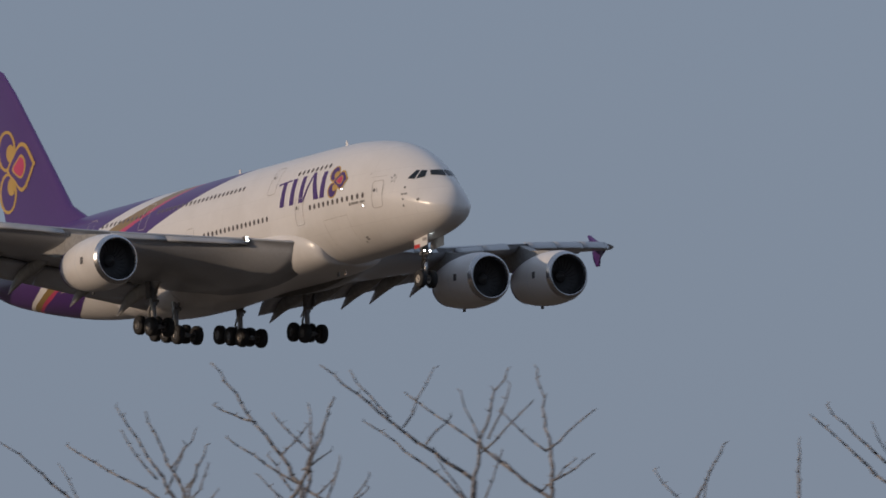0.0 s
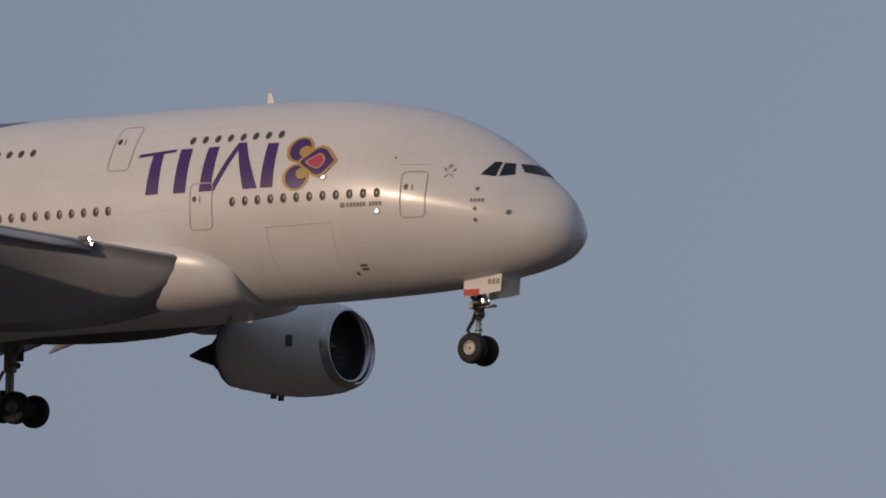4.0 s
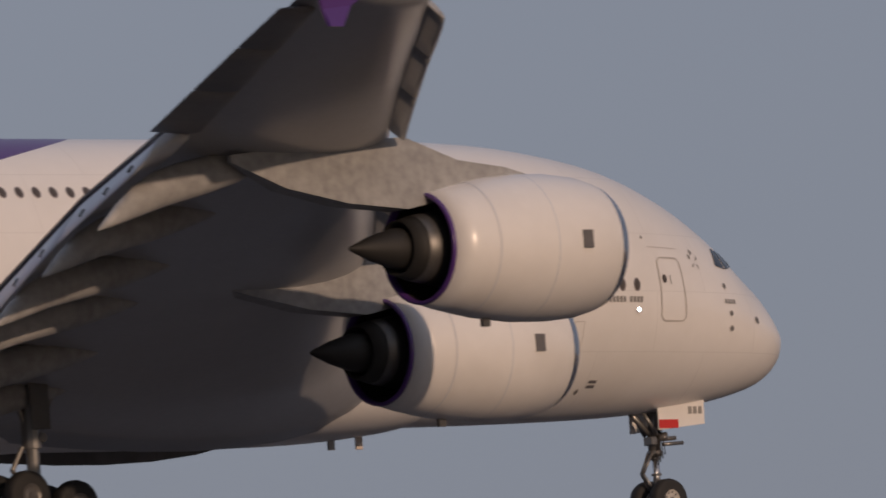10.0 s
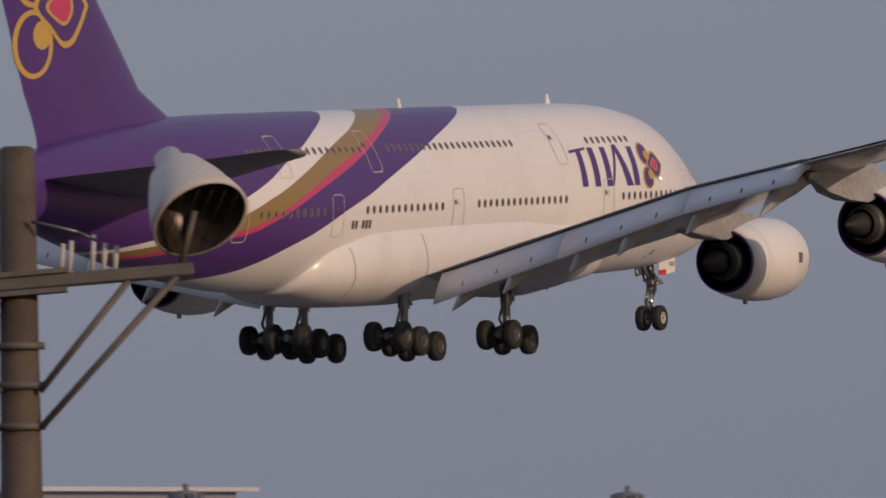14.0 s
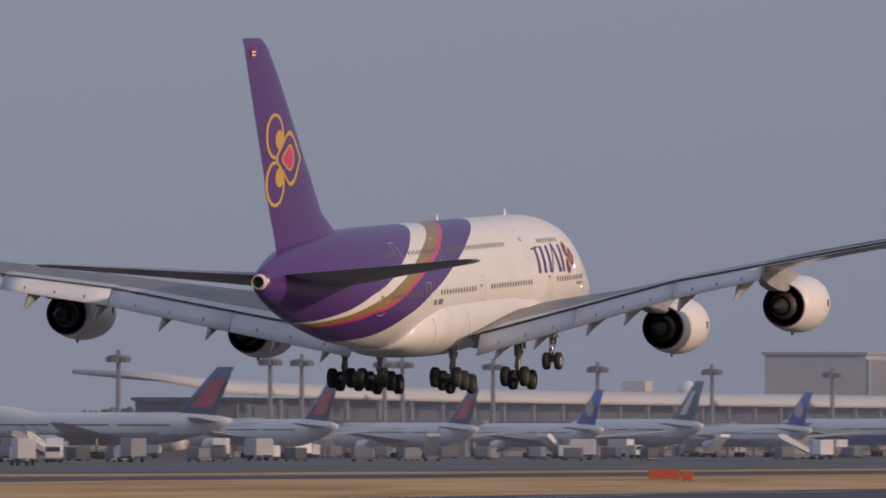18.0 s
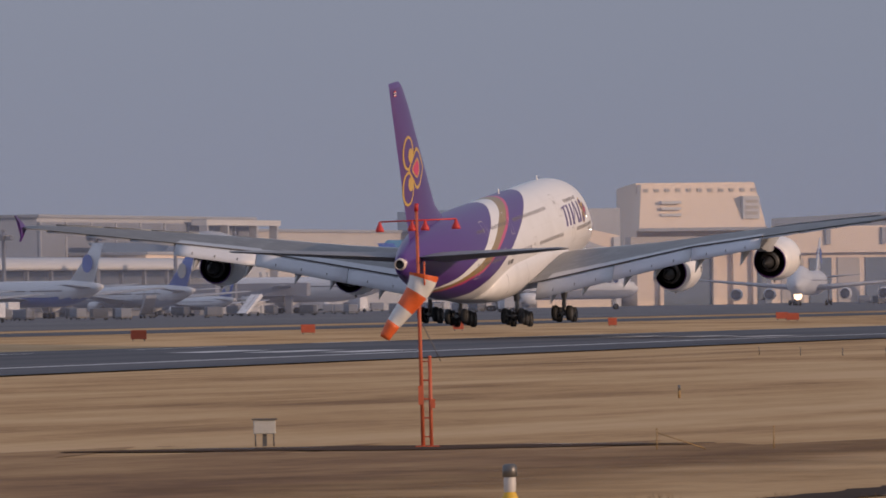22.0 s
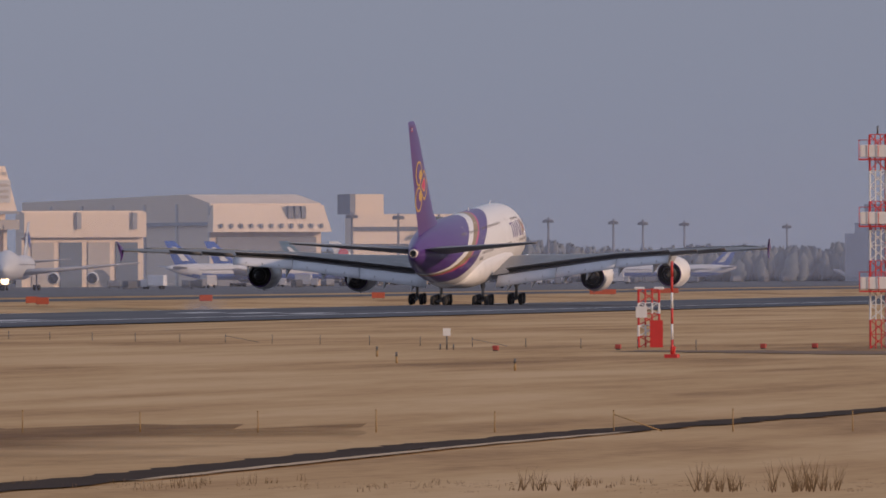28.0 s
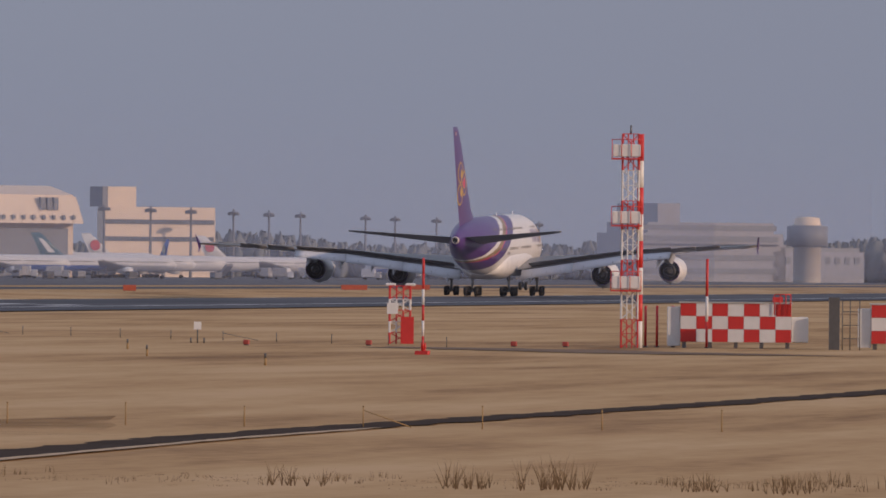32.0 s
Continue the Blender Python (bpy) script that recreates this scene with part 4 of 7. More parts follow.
for name, d, ys, axles, half, ztop in (("wing_gear", 33.2, (-6.28, 6.28), (-0.85, 0.85), 0.68, -2.2), ("body_gear", 36.6, (-2.64, 2.64), (-1.7, 0.0, 1.7), 0.77, -3.2)):
    for y in ys:
        x = 30 - d
        bm = bmesh.new()
        tube_bm(bm, (x, y, ztop), (x, y, -4.6), 0.3, 0.28, 12)
        tube_bm(bm, (x, y, -4.5), (x, y, -6.1), 0.19, 0.19, 12)
        tube_bm(bm, (x, y, -4.4), (x + 1.3, y, ztop - 0.1), 0.11, 0.09)
        tube_bm(bm, (x, y, -4.4), (x - 0.9, y, ztop - 0.1), 0.08, 0.08)
        tube_bm(bm, (x - 0.35, y, -4.55), (x - 0.75, y, -5.2), 0.07, 0.07)
        tube_bm(bm, (x - 0.75, y, -5.2), (x - 0.2, y, -5.85), 0.07, 0.07)
        tube_bm(bm, (x + 0.2, y - 0.3, -4.3), (x + 0.2, y + 0.3, -4.3), 0.14, 0.14)
        part("gear_leg", bm, strut_metal, airliner, "bare metal main gear leg")
        bog = part("bogie", tube_bm(tube_bm(bmesh.new(), (axles[0] - 0.15, 0, 0), (axles[-1] + 0.15, 0, 0), 0.17, 0.17, 10), (0, 0, 0), (0, 0, 0.35), 0.2), steel_dark, airliner, "wheel bogie with black tyres")
        bog.location = (x, y, -6.1)
        bogies.append((bog, (x, y, -6.1)))
        for a in axles:
            tube("axle", (a, -half, 0), (a, half, 0), 0.09, strut_metal, bog)
            for s in (-1, 1):
                add_wheel(a, s * half, 0, bog, tyre_main, rim_main)
        # open gear door hanging beside the leg
        s = 1 if y > 0 else -1
        if name == "wing_gear":
            bm = bmesh.new()
            box_bm(bm, x - 0.32, x + 0.36, y + s * 0.42, y + s * 0.47, -4.1, -2.6, 0.02)
            part("gear_door", bm, wing_shade_grey, airliner)

x = 30 - 4.87
bm = bmesh.new()
tube_bm(bm, (x + 0.05, 0, -2.9), (x, 0, -4.45), 0.2, 0.19, 14)
tube_bm(bm, (x, 0, -4.45), (x, 0, -4.62), 0.24, 0.22, 14)
tube_bm(bm, (x, 0, -4.1), (x - 1.0, 0, -3.2), 0.09, 0.09)
tube_bm(bm, (x - 0.1, -0.28, -4.0), (x - 0.55, -0.22, -3.3), 0.06, 0.06)
tube_bm(bm, (x - 0.1, 0.28, -4.0), (x - 0.55, 0.22, -3.3), 0.06, 0.06)
nose_leg = part("nose_gear_leg", bm, strut_metal, airliner, "bare metal nose gear leg", True)
tube("axle", (x, -0.5, -5.95), (x, 0.5, -5.95), 0.1, strut_metal, nose_leg)
tube("oleo", (x, 0, -4.5), (x, 0, -5.93), 0.115, chrome, nose_leg, seg=14, label="polished sliding tube")
for y in (-0.09, 0.09):
    tube("torque_link", (x - 0.18, y, -4.5), (x - 0.56, y * 0.5, -5.14), 0.045, strut_metal, nose_leg)
    tube("torque_link", (x - 0.56, y * 0.5, -5.14), (x - 0.1, y, -5.8), 0.045, strut_metal, nose_leg)
tube("steering_jack", (x + 0.12, -0.42, -4.08), (x + 0.12, 0.42, -4.08), 0.09, strut_metal, nose_leg)
tube("steering_jack", (x + 0.15, -0.24, -4.28), (x + 0.95, -0.2, -4.24), 0.06, strut_metal, nose_leg)
tube("steering_jack", (x + 0.1, -0.2, -4.12), (x + 0.62, -0.26, -4.1), 0.07, strut_metal, nose_leg)
for k in range(5):
    tube("hose", (x + 0.16 - 0.05 * k, -0.2, -3.7 - 0.05 * k), (x + 0.2 - 0.1 * k, -0.24, -4.6 - 0.1 * k), 0.018, rubber, nose_leg, seg=6)
box("valve_block", x - 0.34, x - 0.12, -0.3, 0.1, -4.3, -4.05, strut_metal, nose_leg, bevel=0.03)
for z in (-4.72, -5.2, -5.7):
    link("collar", lathe("collar", ((z, 0.115), (z, 0.15), (z + 0.07, 0.15), (z + 0.07, 0.115)), 16, "z", (x, 0, 0)), strut_metal, nose_leg)
for s in (-1, 1):
    add_wheel(x, 0.44 * s, -5.95, nose_leg, tyre_nose, rim_nose)
    link("taxi_light", lathe("taxi_light", ((0.0, 0.001), (-0.02, 0.075)), 14, "x", (x + 0.3, 0.22 * s, -4.0)), lamp_white, nose_leg)
    link("lamp_housing", lathe("lamp_housing", ((0.01, 0.08), (-0.03, 0.1), (-0.16, 0.06), (-0.17, 0.001)), 14, "x", (x + 0.3, 0.22 * s, -4.0)), steel_dark, nose_leg)
    bm = bmesh.new()
    q = [(x + 1.5, -3.02), (x - 0.34, -3.2), (x - 0.34, -3.89), (x + 1.47, -3.72)]
    a = [bm.verts.new((u, 0.62 * s, v)) for u, v in q]
    b = [bm.verts.new((u, 0.67 * s, v)) for u, v in q]
    bm.faces.new(a)
    bm.faces.new(b[::-1])
    for i in range(4):
        bm.faces.new((a[i], b[i], b[(i + 1) % 4], a[(i + 1) % 4]))
    bmesh.ops.recalc_face_normals(bm, faces=bm.faces)
    door = part("nose_gear_door", bm, white_paint, airliner, "white nose gear door with a red corner")
    if s < 0:
        box("door_corner", x - 0.33, x + 0.42, -0.69, -0.672, -3.84, -3.58, red_paint, door)
        for k in range(3):
            box("door_bar", x + 0.85 + k * 0.2, x + 0.98 + k * 0.2, -0.69, -0.672, -3.42, -3.2, line_grey, door)


# ---- ground, runway, taxiways, apron ----
def ground_mat(name, colors, stretch, scale, rough=0.9, fine=1.4, unseen_dim=None):
    """Ground whose tone changes in long streaks along the runway."""
    m = bpy.data.materials.new(name)
    m.use_nodes = True
    n, l = m.node_tree.nodes, m.node_tree.links
    b = n["Principled BSDF"]
    b.inputs["Roughness"].default_value = rough
    b.inputs["Specular IOR Level"].default_value = 0.2
    tc, mp = n.new("ShaderNodeTexCoord"), n.new("ShaderNodeMapping")
    mp.inputs["Scale"].default_value = stretch
    l.new(tc.outputs["Object"], mp.inputs[0])
    a, c = n.new("ShaderNodeTexNoise"), n.new("ShaderNodeTexNoise")
    a.inputs["Scale"].default_value, a.inputs["Detail"].default_value, a.inputs["Roughness"].default_value = scale, 6, 0.65
    c.inputs["Scale"].default_value, c.inputs["Detail"].default_value = fine, 5
    l.new(mp.outputs[0], a.inputs["Vector"])
    l.new(tc.outputs["Object"], c.inputs["Vector"])
    wide, wmp = n.new("ShaderNodeTexNoise"), n.new("ShaderNodeMapping")
    wmp.inputs["Scale"].default_value = (stretch[0] * 0.8, stretch[1] * 0.2, 1.0)
    wide.inputs["Scale"].default_value, wide.inputs["Detail"].default_value = 1.0, 3
    l.new(tc.outputs["Object"], wmp.inputs[0])
    l.new(wmp.outputs[0], wide.inputs["Vector"])
    mean = n.new("ShaderNodeMath")
    mean.operation = "ADD"
    half = n.new("ShaderNodeMath")
    half.operation = "MULTIPLY_ADD"
    half.inputs[1].default_value, half.inputs[2].default_value = 0.8, -0.4
    l.new(wide.outputs[0], half.inputs[0])
    l.new(half.outputs[0], mean.inputs[0])
    mx = n.new("ShaderNodeMath")
    mx.operation = "MULTIPLY_ADD"
    mx.inputs[1].default_value = 0.35
    l.new(c.outputs[0], mx.inputs[0])
    l.new(a.outputs[0], mx.inputs[2])
    r = n.new("ShaderNodeValToRGB")
    els = r.color_ramp.elements
    els[0].position, els[0].color = colors[0][0], (*colors[0][1], 1)
    els[1].position, els[1].color = colors[-1][0], (*colors[-1][1], 1)
    for p, col in colors[1:-1]:
        els.new(p).color = (*col, 1)
    l.new(mx.outputs[0], mean.inputs[1])
    l.new(mean.outputs[0], r.inputs[0])
    out = r.outputs[0]
    if unseen_dim:                                 # unseen ground beside the threshold, darkened to cut bounced light; less so farther out
        sx = n.new("ShaderNodeSeparateXYZ")
        l.new(tc.outputs["Object"], sx.inputs[0])

        def ramp(value, low, high):
            mr = n.new("ShaderNodeMapRange")
            mr.inputs["From Min"].default_value, mr.inputs["From Max"].default_value = low, high
            l.new(value, mr.inputs[0])
            return mr.outputs[0]

        def maths(op, first, second):
            node = n.new("ShaderNodeMath")
            node.operation = op
            for k, value in enumerate((first, second)):
                if isinstance(value, float):
                    node.inputs[k].default_value = value
                else:
                    l.new(value, node.inputs[k])
            return node.outputs[0]

        def blend(factor, first, second):
            mxf = n.new("ShaderNodeMix")
            mxf.data_type = "RGBA"
            l.new(factor, mxf.inputs[0])
            mxf.inputs[6].default_value = (*first, 1)
            mxf.inputs[7].default_value = (*second, 1)
            return mxf.outputs[2]

        beside = maths("SUBTRACT", sx.outputs[1], maths("MULTIPLY", sx.outputs[0], 0.36))
        keep = maths("MAXIMUM", maths("SUBTRACT", 1.0, ramp(beside, 0.0, 40.0)), ramp(sx.outputs[0], 640.0, 760.0))
        grass = maths("MULTIPLY", ramp(sx.outputs[0], 60.0, 200.0), keep)
        dim_tone = blend(ramp(sx.outputs[0], -300.0, -60.0), (0.09, 0.07, 0.05), unseen_dim)
        mxf = n.new("ShaderNodeMix")
        mxf.data_type = "RGBA"
        l.new(grass, mxf.inputs[0])
        l.new(dim_tone, mxf.inputs[6])
        l.new(out, mxf.inputs[7])
        out = mxf.outputs[2]
    l.new(out, b.inputs["Base Color"])
    return m


dry_grass = ground_mat("dry_grass", ((0.42, (0.234, 0.13, 0.055)), (0.54, (0.355, 0.209, 0.091)), (0.62, (0.445, 0.275, 0.122)), (0.73, (0.509, 0.33, 0.158)), (0.86, (0.566, 0.378, 0.198))), (0.02, 0.16, 0.1), 1.0, unseen_dim=(0.055, 0.042, 0.03))
asphalt = ground_mat("asphalt", ((0.4, (0.047, 0.049, 0.057)), (0.6, (0.073, 0.075, 0.086)), (0.85, (0.112, 0.112, 0.12))), (0.01, 0.3, 0.1), 0.6, 0.75)
apron_grey = ground_mat("apron_concrete", ((0.4, (0.09, 0.09, 0.098)), (0.6, (0.123, 0.123, 0.131)), (0.85, (0.164, 0.156, 0.156))), (0.02, 0.1, 0.1), 0.5, 0.8)
road_white = mat("marking_white", (0.62, 0.62, 0.62), 0.7, vary=0.2, scale=0.4)
mud = mat("bare_earth", (0.085, 0.052, 0.034), 0.95, vary=0.3, scale=0.3, spec=0.05)


DIP_X = ((-4950, 0.0), (330, 0.0), (450, -0.42), (680, -0.42), (820, -0.2), (960, 0.0), (4950, 0.0))   # the field sinks a little before the touchdown zone
# rows of the field: y, share of that dip, height of the graded strip beside the crowned runway
DIP_Y = ((-4950, 0.0, 0.0), (150, 0.0, 0.0), (172, 1.0, -0.23), (190, 1.0, -0.42), (240, 1.0, -0.42), (277, 1.0, -0.7), (281, 1.0, -0.55), (300, 1.0, 0.0), (380, 1.0, 0.0), (397, 0.0, 0.0), (4950, 0.0, 0.0))


def crown(y):
    """Fall of the runway from its crown."""
    return -0.35 * (238 - y) / 42 if y < 238 else -0.62 * (y - 238) / 38


def sunk(x):
    for (x0, z0), (x1, z1) in zip(DIP_X, DIP_X[1:]):
        if x0 <= x <= x1:
            return z0 + (z1 - z0) * (x - x0) / (x1 - x0)
    return 0.0


def steps(x0, x1):
    return [x0] + [x for x, _ in DIP_X if x0 < x < x1] + [x1]


def sheet(name, x0, x1, y0, y1, z, material, label, category, ys=None, flat=False):
    verts, faces = [], []
    xs, ys = steps(x0, x1), ys or ((y0, 1.0, 0.0), (y1, 1.0, 0.0))
    for x in xs:
        verts += [(x, y, z + c + (0.0 if flat else sunk(x) * g)) for y, g, c in ys]
    q = len(ys)
    for i in range(len(xs) - 1):
        for j in range(q - 1):
            a = i * q + j
            faces.append((a, a + q, a + q + 1, a + 1))
    return tagged(link(name, mesh(name, verts, faces, False), material), label, category, kind="structure")


sheet("ground", -4950, 4950, -4950, 4950, 0.0, dry_grass, "dry yellow winter grass field of the airport", "ground", DIP_Y)
sheet("road_runway", -400, 4500, 196, 276, 0.03, asphalt, "dark asphalt runway with white edge lines", "runway", [(y, 1.0, crown(y)) for y in (196, 238, 276)])
sheet("road_taxiway", -400, 4500, 338, 372, 0.03, asphalt, "dark asphalt taxiway beside the runway", "taxiway")
sheet("pavement_apron", 300, 4500, 398, 1100, 0.03, apron_grey, "grey concrete apron in front of the terminal", "apron", flat=True)
bm = bmesh.new()


def stripe(x0, x1, y0, y1):
    xs = steps(x0, x1)
    for a, b in zip(xs, xs[1:]):
        bm.faces.new([bm.verts.new(p) for p in [(x, y, 0.055 + sunk(x) + crown(y)) for x, y in ((a, y0), (b, y0), (b, y1), (a, y1))]])


stripe(-300, 4400, 207.4, 208.6)
stripe(-300, 4400, 267.0, 268.2)
for k in range(75):
    stripe(-200 + k * 60, -170 + k * 60, 237.5, 238.5)
for x0, w in ((700, 22), (850, 22), (1000, 22), (1150, 22), (550, 50)):
    for y0 in (212, 218, 224, 249, 255, 261):
        stripe(x0, x0 + w, y0, y0 + 3)
tagged(part("road_markings", bm, road_white), "white painted runway lines and blocks", "marking", kind="structure")


# ---- things near the camera: bare trees, floodlight pole ----
bark = mat("bark", (0.33, 0.31, 0.30), 0.9, vary=0.3, scale=6, bump=0.4)
pole_concrete = mat("pole_concrete", (0.10, 0.075, 0.055), 0.8, vary=0.3, scale=5, stain=((0.05, 0.04, 0.035), 2.0, 0.8))
galv = mat("galvanised_steel", (0.13, 0.122, 0.113), 0.65, 0.3, vary=0.25, scale=6, stain=((0.16, 0.11, 0.08), 3.0, 0.5))
hood_grey = mat("lamp_hood", (0.55, 0.52, 0.49), 0.45, vary=0.12, scale=5, stain=((0.30, 0.27, 0.23), 3.0, 0.4))
hood_inside = mat("lamp_reflector", (0.045, 0.035, 0.03), 0.35, 0.4, vary=0.4, scale=8)


def polar(az, dist, z=0.0):
    a = radians(az)
    return Vector((dist * math.sin(a), dist * math.cos(a), z))


def bare_tree(az, dist, tips, seed):
    """A leafless tree: trunk, limbs and long curved twigs; tips by bearing, elevation and lean."""
    rng = random.Random(seed)
    at = polar(az, dist)
    tree = empty("bare_tree", Matrix.Translation(at), "leafless tree with long thin grey-brown twigs", "tree", "bare trees at the field's edge")
    trunk, crown = bmesh.new(), bmesh.new()

    def twig(bm, pts, r0, r1, n=10, seg=6):
        p = pts[0]
        for i in range(n):
            t = (i + 1) / n
            q = pts[0] * (1 - t) ** 2 + pts[1] * 2 * t * (1 - t) + pts[2] * t * t
            q += Vector((rng.uniform(-1, 1), rng.uniform(-1, 1), 0)) * 0.007
            tube_bm(bm, p, q, r0 + (r1 - r0) * i / n, r0 + (r1 - r0) * t, seg)
            if bm is crown and rng.random() < 0.8:
                w = Vector((rng.uniform(-1, 1), rng.uniform(-1, 1), rng.uniform(0.3, 1.0))).normalized()
                tube_bm(bm, q, q + w * rng.uniform(0.008, 0.018), r1 * 1.0, r1 * 0.5, 5)
            p = q

    p, r = Vector((0, 0, 0)), 0.12
    for i in range(5):
        q = p + Vector((rng.uniform(-0.06, 0.06), rng.uniform(-0.06, 0.06), 0.55))
        tube_bm(trunk, p, q, r, r * 0.9, 9)
        p, r = q, r * 0.9
    fork = p
    for a, el, lean in tips:
        d = dist + rng.uniform(-1.0, 1.0)
        m = d * radians(1)
        tip = polar(a, d, EYE[2] + d * math.tan(radians(el))) - at
        low = 0.55 + rng.uniform(0, 0.1)
        foot = polar(a + lean * low, d + rng.uniform(-0.3, 0.3), EYE[2] + d * math.tan(radians(el - low))) - at
        bend = tip.lerp(foot, 0.5) + polar(a + 90, rng.uniform(-0.035, 0.035))
        twig(crown, (foot, bend, tip), 0.0062, 0.0021, 12)
        for _ in range(rng.randint(2, 3)):
            u = rng.uniform(0.02, 0.55)
            b = foot.lerp(tip, u)
            side = polar(a + rng.choice((-90, 90)), rng.uniform(0.04, 0.13)) + Vector((0, 0, rng.uniform(0.05, 0.17)))
            twig(crown, (b, b + side * 0.5 + Vector((0, 0, -0.01)), b + side), 0.0034, 0.0018, 4, 5)
        mid = fork.lerp(foot, 0.55) + Vector((0, 0, -0.15))
        twig(trunk, (fork, mid, foot), 0.03, 0.0058, 8, 7)
    part("trunk", trunk, bark, tree, smooth=True)
    part("crown", crown, bark, tree, smooth=True)
    return tree


bare_tree(-59.9, 31, ((-60.55, 3.78, 1.15), (-60.24, 3.77, 1.58), (-59.99, 3.96, 0.57), (-59.83, 3.93, 0.42), (-59.53, 3.76, -0.50), (-59.49, 4.18, 0.71), (-59.43, 3.80, 1.49)), 3)
bare_tree(-58.6, 31, ((-59.00, 3.95, -0.09), (-58.95, 4.16, 1.35), (-58.88, 3.99, -0.47), (-58.86, 3.68, -0.44), (-58.72, 3.87, 1.22), (-58.50, 4.00, 1.29), (-58.00, 4.12, -0.28), (-57.85, 4.12, 0.11)), 8)
bare_tree(-56.7, 31, ((-56.90, 3.72, -0.45), (-56.52, 3.72, -0.07)), 5)
bare_tree(-55.4, 31, ((-56.44, 3.85, 1.12), (-56.38, 3.91, 0.97), (-55.99, 3.88, 1.70), (-55.59, 3.95, -0.04), (-55.38, 3.92, -0.65), (-55.06, 4.35, -0.09), (-54.87, 4.00, 1.13), (-54.72, 4.52, -0.58), (-54.69, 4.37, -1.43), (-54.63, 4.16, -0.14)), 9)
bare_tree(-53.7, 31, ((-54.30, 4.34, -0.67), (-54.01, 4.28, -1.07), (-53.84, 4.36, -0.64), (-53.69, 4.26, -0.88), (-53.28, 3.97, -0.96), (-53.10, 4.07, -0.77)), 12)

# floodlight pole
pole = empty("floodlight_pole", Matrix.Translation(polar(61.25, 80.0)) @ Matrix.Rotation(radians(-61.25), 4, "Z"), "brown concrete utility pole with two floodlights on a crossarm", "pole")
link("shaft", lathe("shaft", ((0.0, 0.19), (3.0, 0.165), (7.32, 0.126), (7.34, 0.09), (7.34, 0.001)), 24, "z"), pole_concrete, pole)
arm_tilt = Matrix.Translation((0, 0, 6.36)) @ Matrix.Rotation(radians(-4.0), 4, "Y") @ Matrix.Translation((0, 0, -6.36))


def on_arm(ob):
    """Parts of the crossarm hang with its slight tilt."""
    ob.data.transform(arm_tilt)
    return ob


for y in (-0.17, 0.17):
    bm = bmesh.new()
    box_bm(bm, -1.3, 1.24, y - 0.035, y + 0.035, 6.32, 6.41, 0.01)
    on_arm(part("crossarm", bm, galv, pole))
on_arm(box("arm_clamp", -0.34, 0.34, -0.23, 0.23, 6.28, 6.315, galv, pole))
on_arm(box("arm_clamp", -0.3, 0.36, -0.23, 0.23, 6.415, 6.45, galv, pole))
for x0, x1, zz in ((-1.18, -0.15, 5.35), (-0.82, -0.14, 5.6), (1.12, 0.15, 5.35), (0.78, 0.14, 5.6)):
    tube("brace", (x0, -0.17, 6.32 + 0.07 * x0), (x1, -0.12, zz), 0.026, galv, pole)
for z in (5.33, 5.62, 5.9):
    link("band", lathe("band", ((z, 0.165), (z, 0.18), (z + 0.05, 0.18), (z + 0.05, 0.165)), 24, "z"), galv, pole)
tube("cable", (0.1, -0.16, 6.8), (0.42, -0.25, 6.72), 0.014, steel_dark, pole)
tube("cable", (0.42, -0.25, 6.72), (0.55, -0.2, 6.66), 0.012, steel_dark, pole)


def floodlight(x, z, turn, nod, big, label, glazed):
    """A bell-shaped lamp on a stirrup; its mouth looks along its own +x."""
    lamp = empty("floodlight", pole.matrix_basis @ pose(x, 0, z, 0, nod, turn), label, "floodlight", "floodlights on the pole")
    s = big
    link("hood", lathe("hood", ((-0.42 * s, 0.01), (-0.42 * s, 0.09 * s), (-0.3 * s, 0.11 * s), (-0.24 * s, 0.19 * s), (-0.05 * s, 0.27 * s), (0.12 * s, 0.32 * s), (0.2 * s, 0.335 * s), (0.2 * s, 0.315 * s)), 36, "x"), hood_grey, lamp)
    link("reflector", lathe("reflector", ((0.195 * s, 0.318 * s), (0.05 * s, 0.27 * s), (-0.1 * s, 0.18 * s), (-0.15 * s, 0.001)), 36, "x"), hood_inside, lamp)
    if glazed:
        link("glass_cover", lathe("glass_cover", ((0.19 * s, 0.318 * s), (0.215 * s, 0.22 * s), (0.23 * s, 0.001)), 32, "x"), dusty_glass, lamp, "dusty tan glass cover")
    for k in range(0 if glazed else 5):
        tube("guard_bar", (0.19 * s, (-0.2 + 0.1 * k) * s, -0.25 * s), (0.19 * s, (-0.2 + 0.1 * k) * s, 0.25 * s), 0.004, hood_inside, lamp)
    return lamp


dusty_glass = mat("dusty_glass", (0.55, 0.46, 0.36), 0.35, vary=0.2, scale=4, stain=((0.2, 0.16, 0.12), 3.0, 0.5))
floodlight(-1.4, 6.93, 224, 14, 1.0, "grey bell-shaped floodlight with a dusty glass cover", True)
floodlight(1.22, 6.95, -62, 44, 1.08, "grey floodlight with a dark open reflector", False)
for x in (-1.2, 1.15):
    for y in (-0.1, 0.1):
        tube("stirrup", (x, y, 6.4 + 0.07 * x), (x + (0.1 if x > 0 else -0.12), y * 1.6, 6.86), 0.026, galv, pole)
tube("stirrup", (-1.0, -0.1, 6.34), (-1.22, -0.1, 6.92), 0.045, galv, pole)
tube("stirrup", (-0.85, -0.1, 6.34), (-1.1, -0.05, 6.95), 0.03, galv, pole)
for k, (x, h) in enumerate(((0.3, 0.12), (0.36, 0.14), (0.52, 0.18), (0.6, 0.12), (0.68, 0.1))):
    tube("insulator", (x, 0.1, 6.42), (x + 0.02, 0.1, 6.5 + h + 0.03), 0.018, hood_grey, pole)

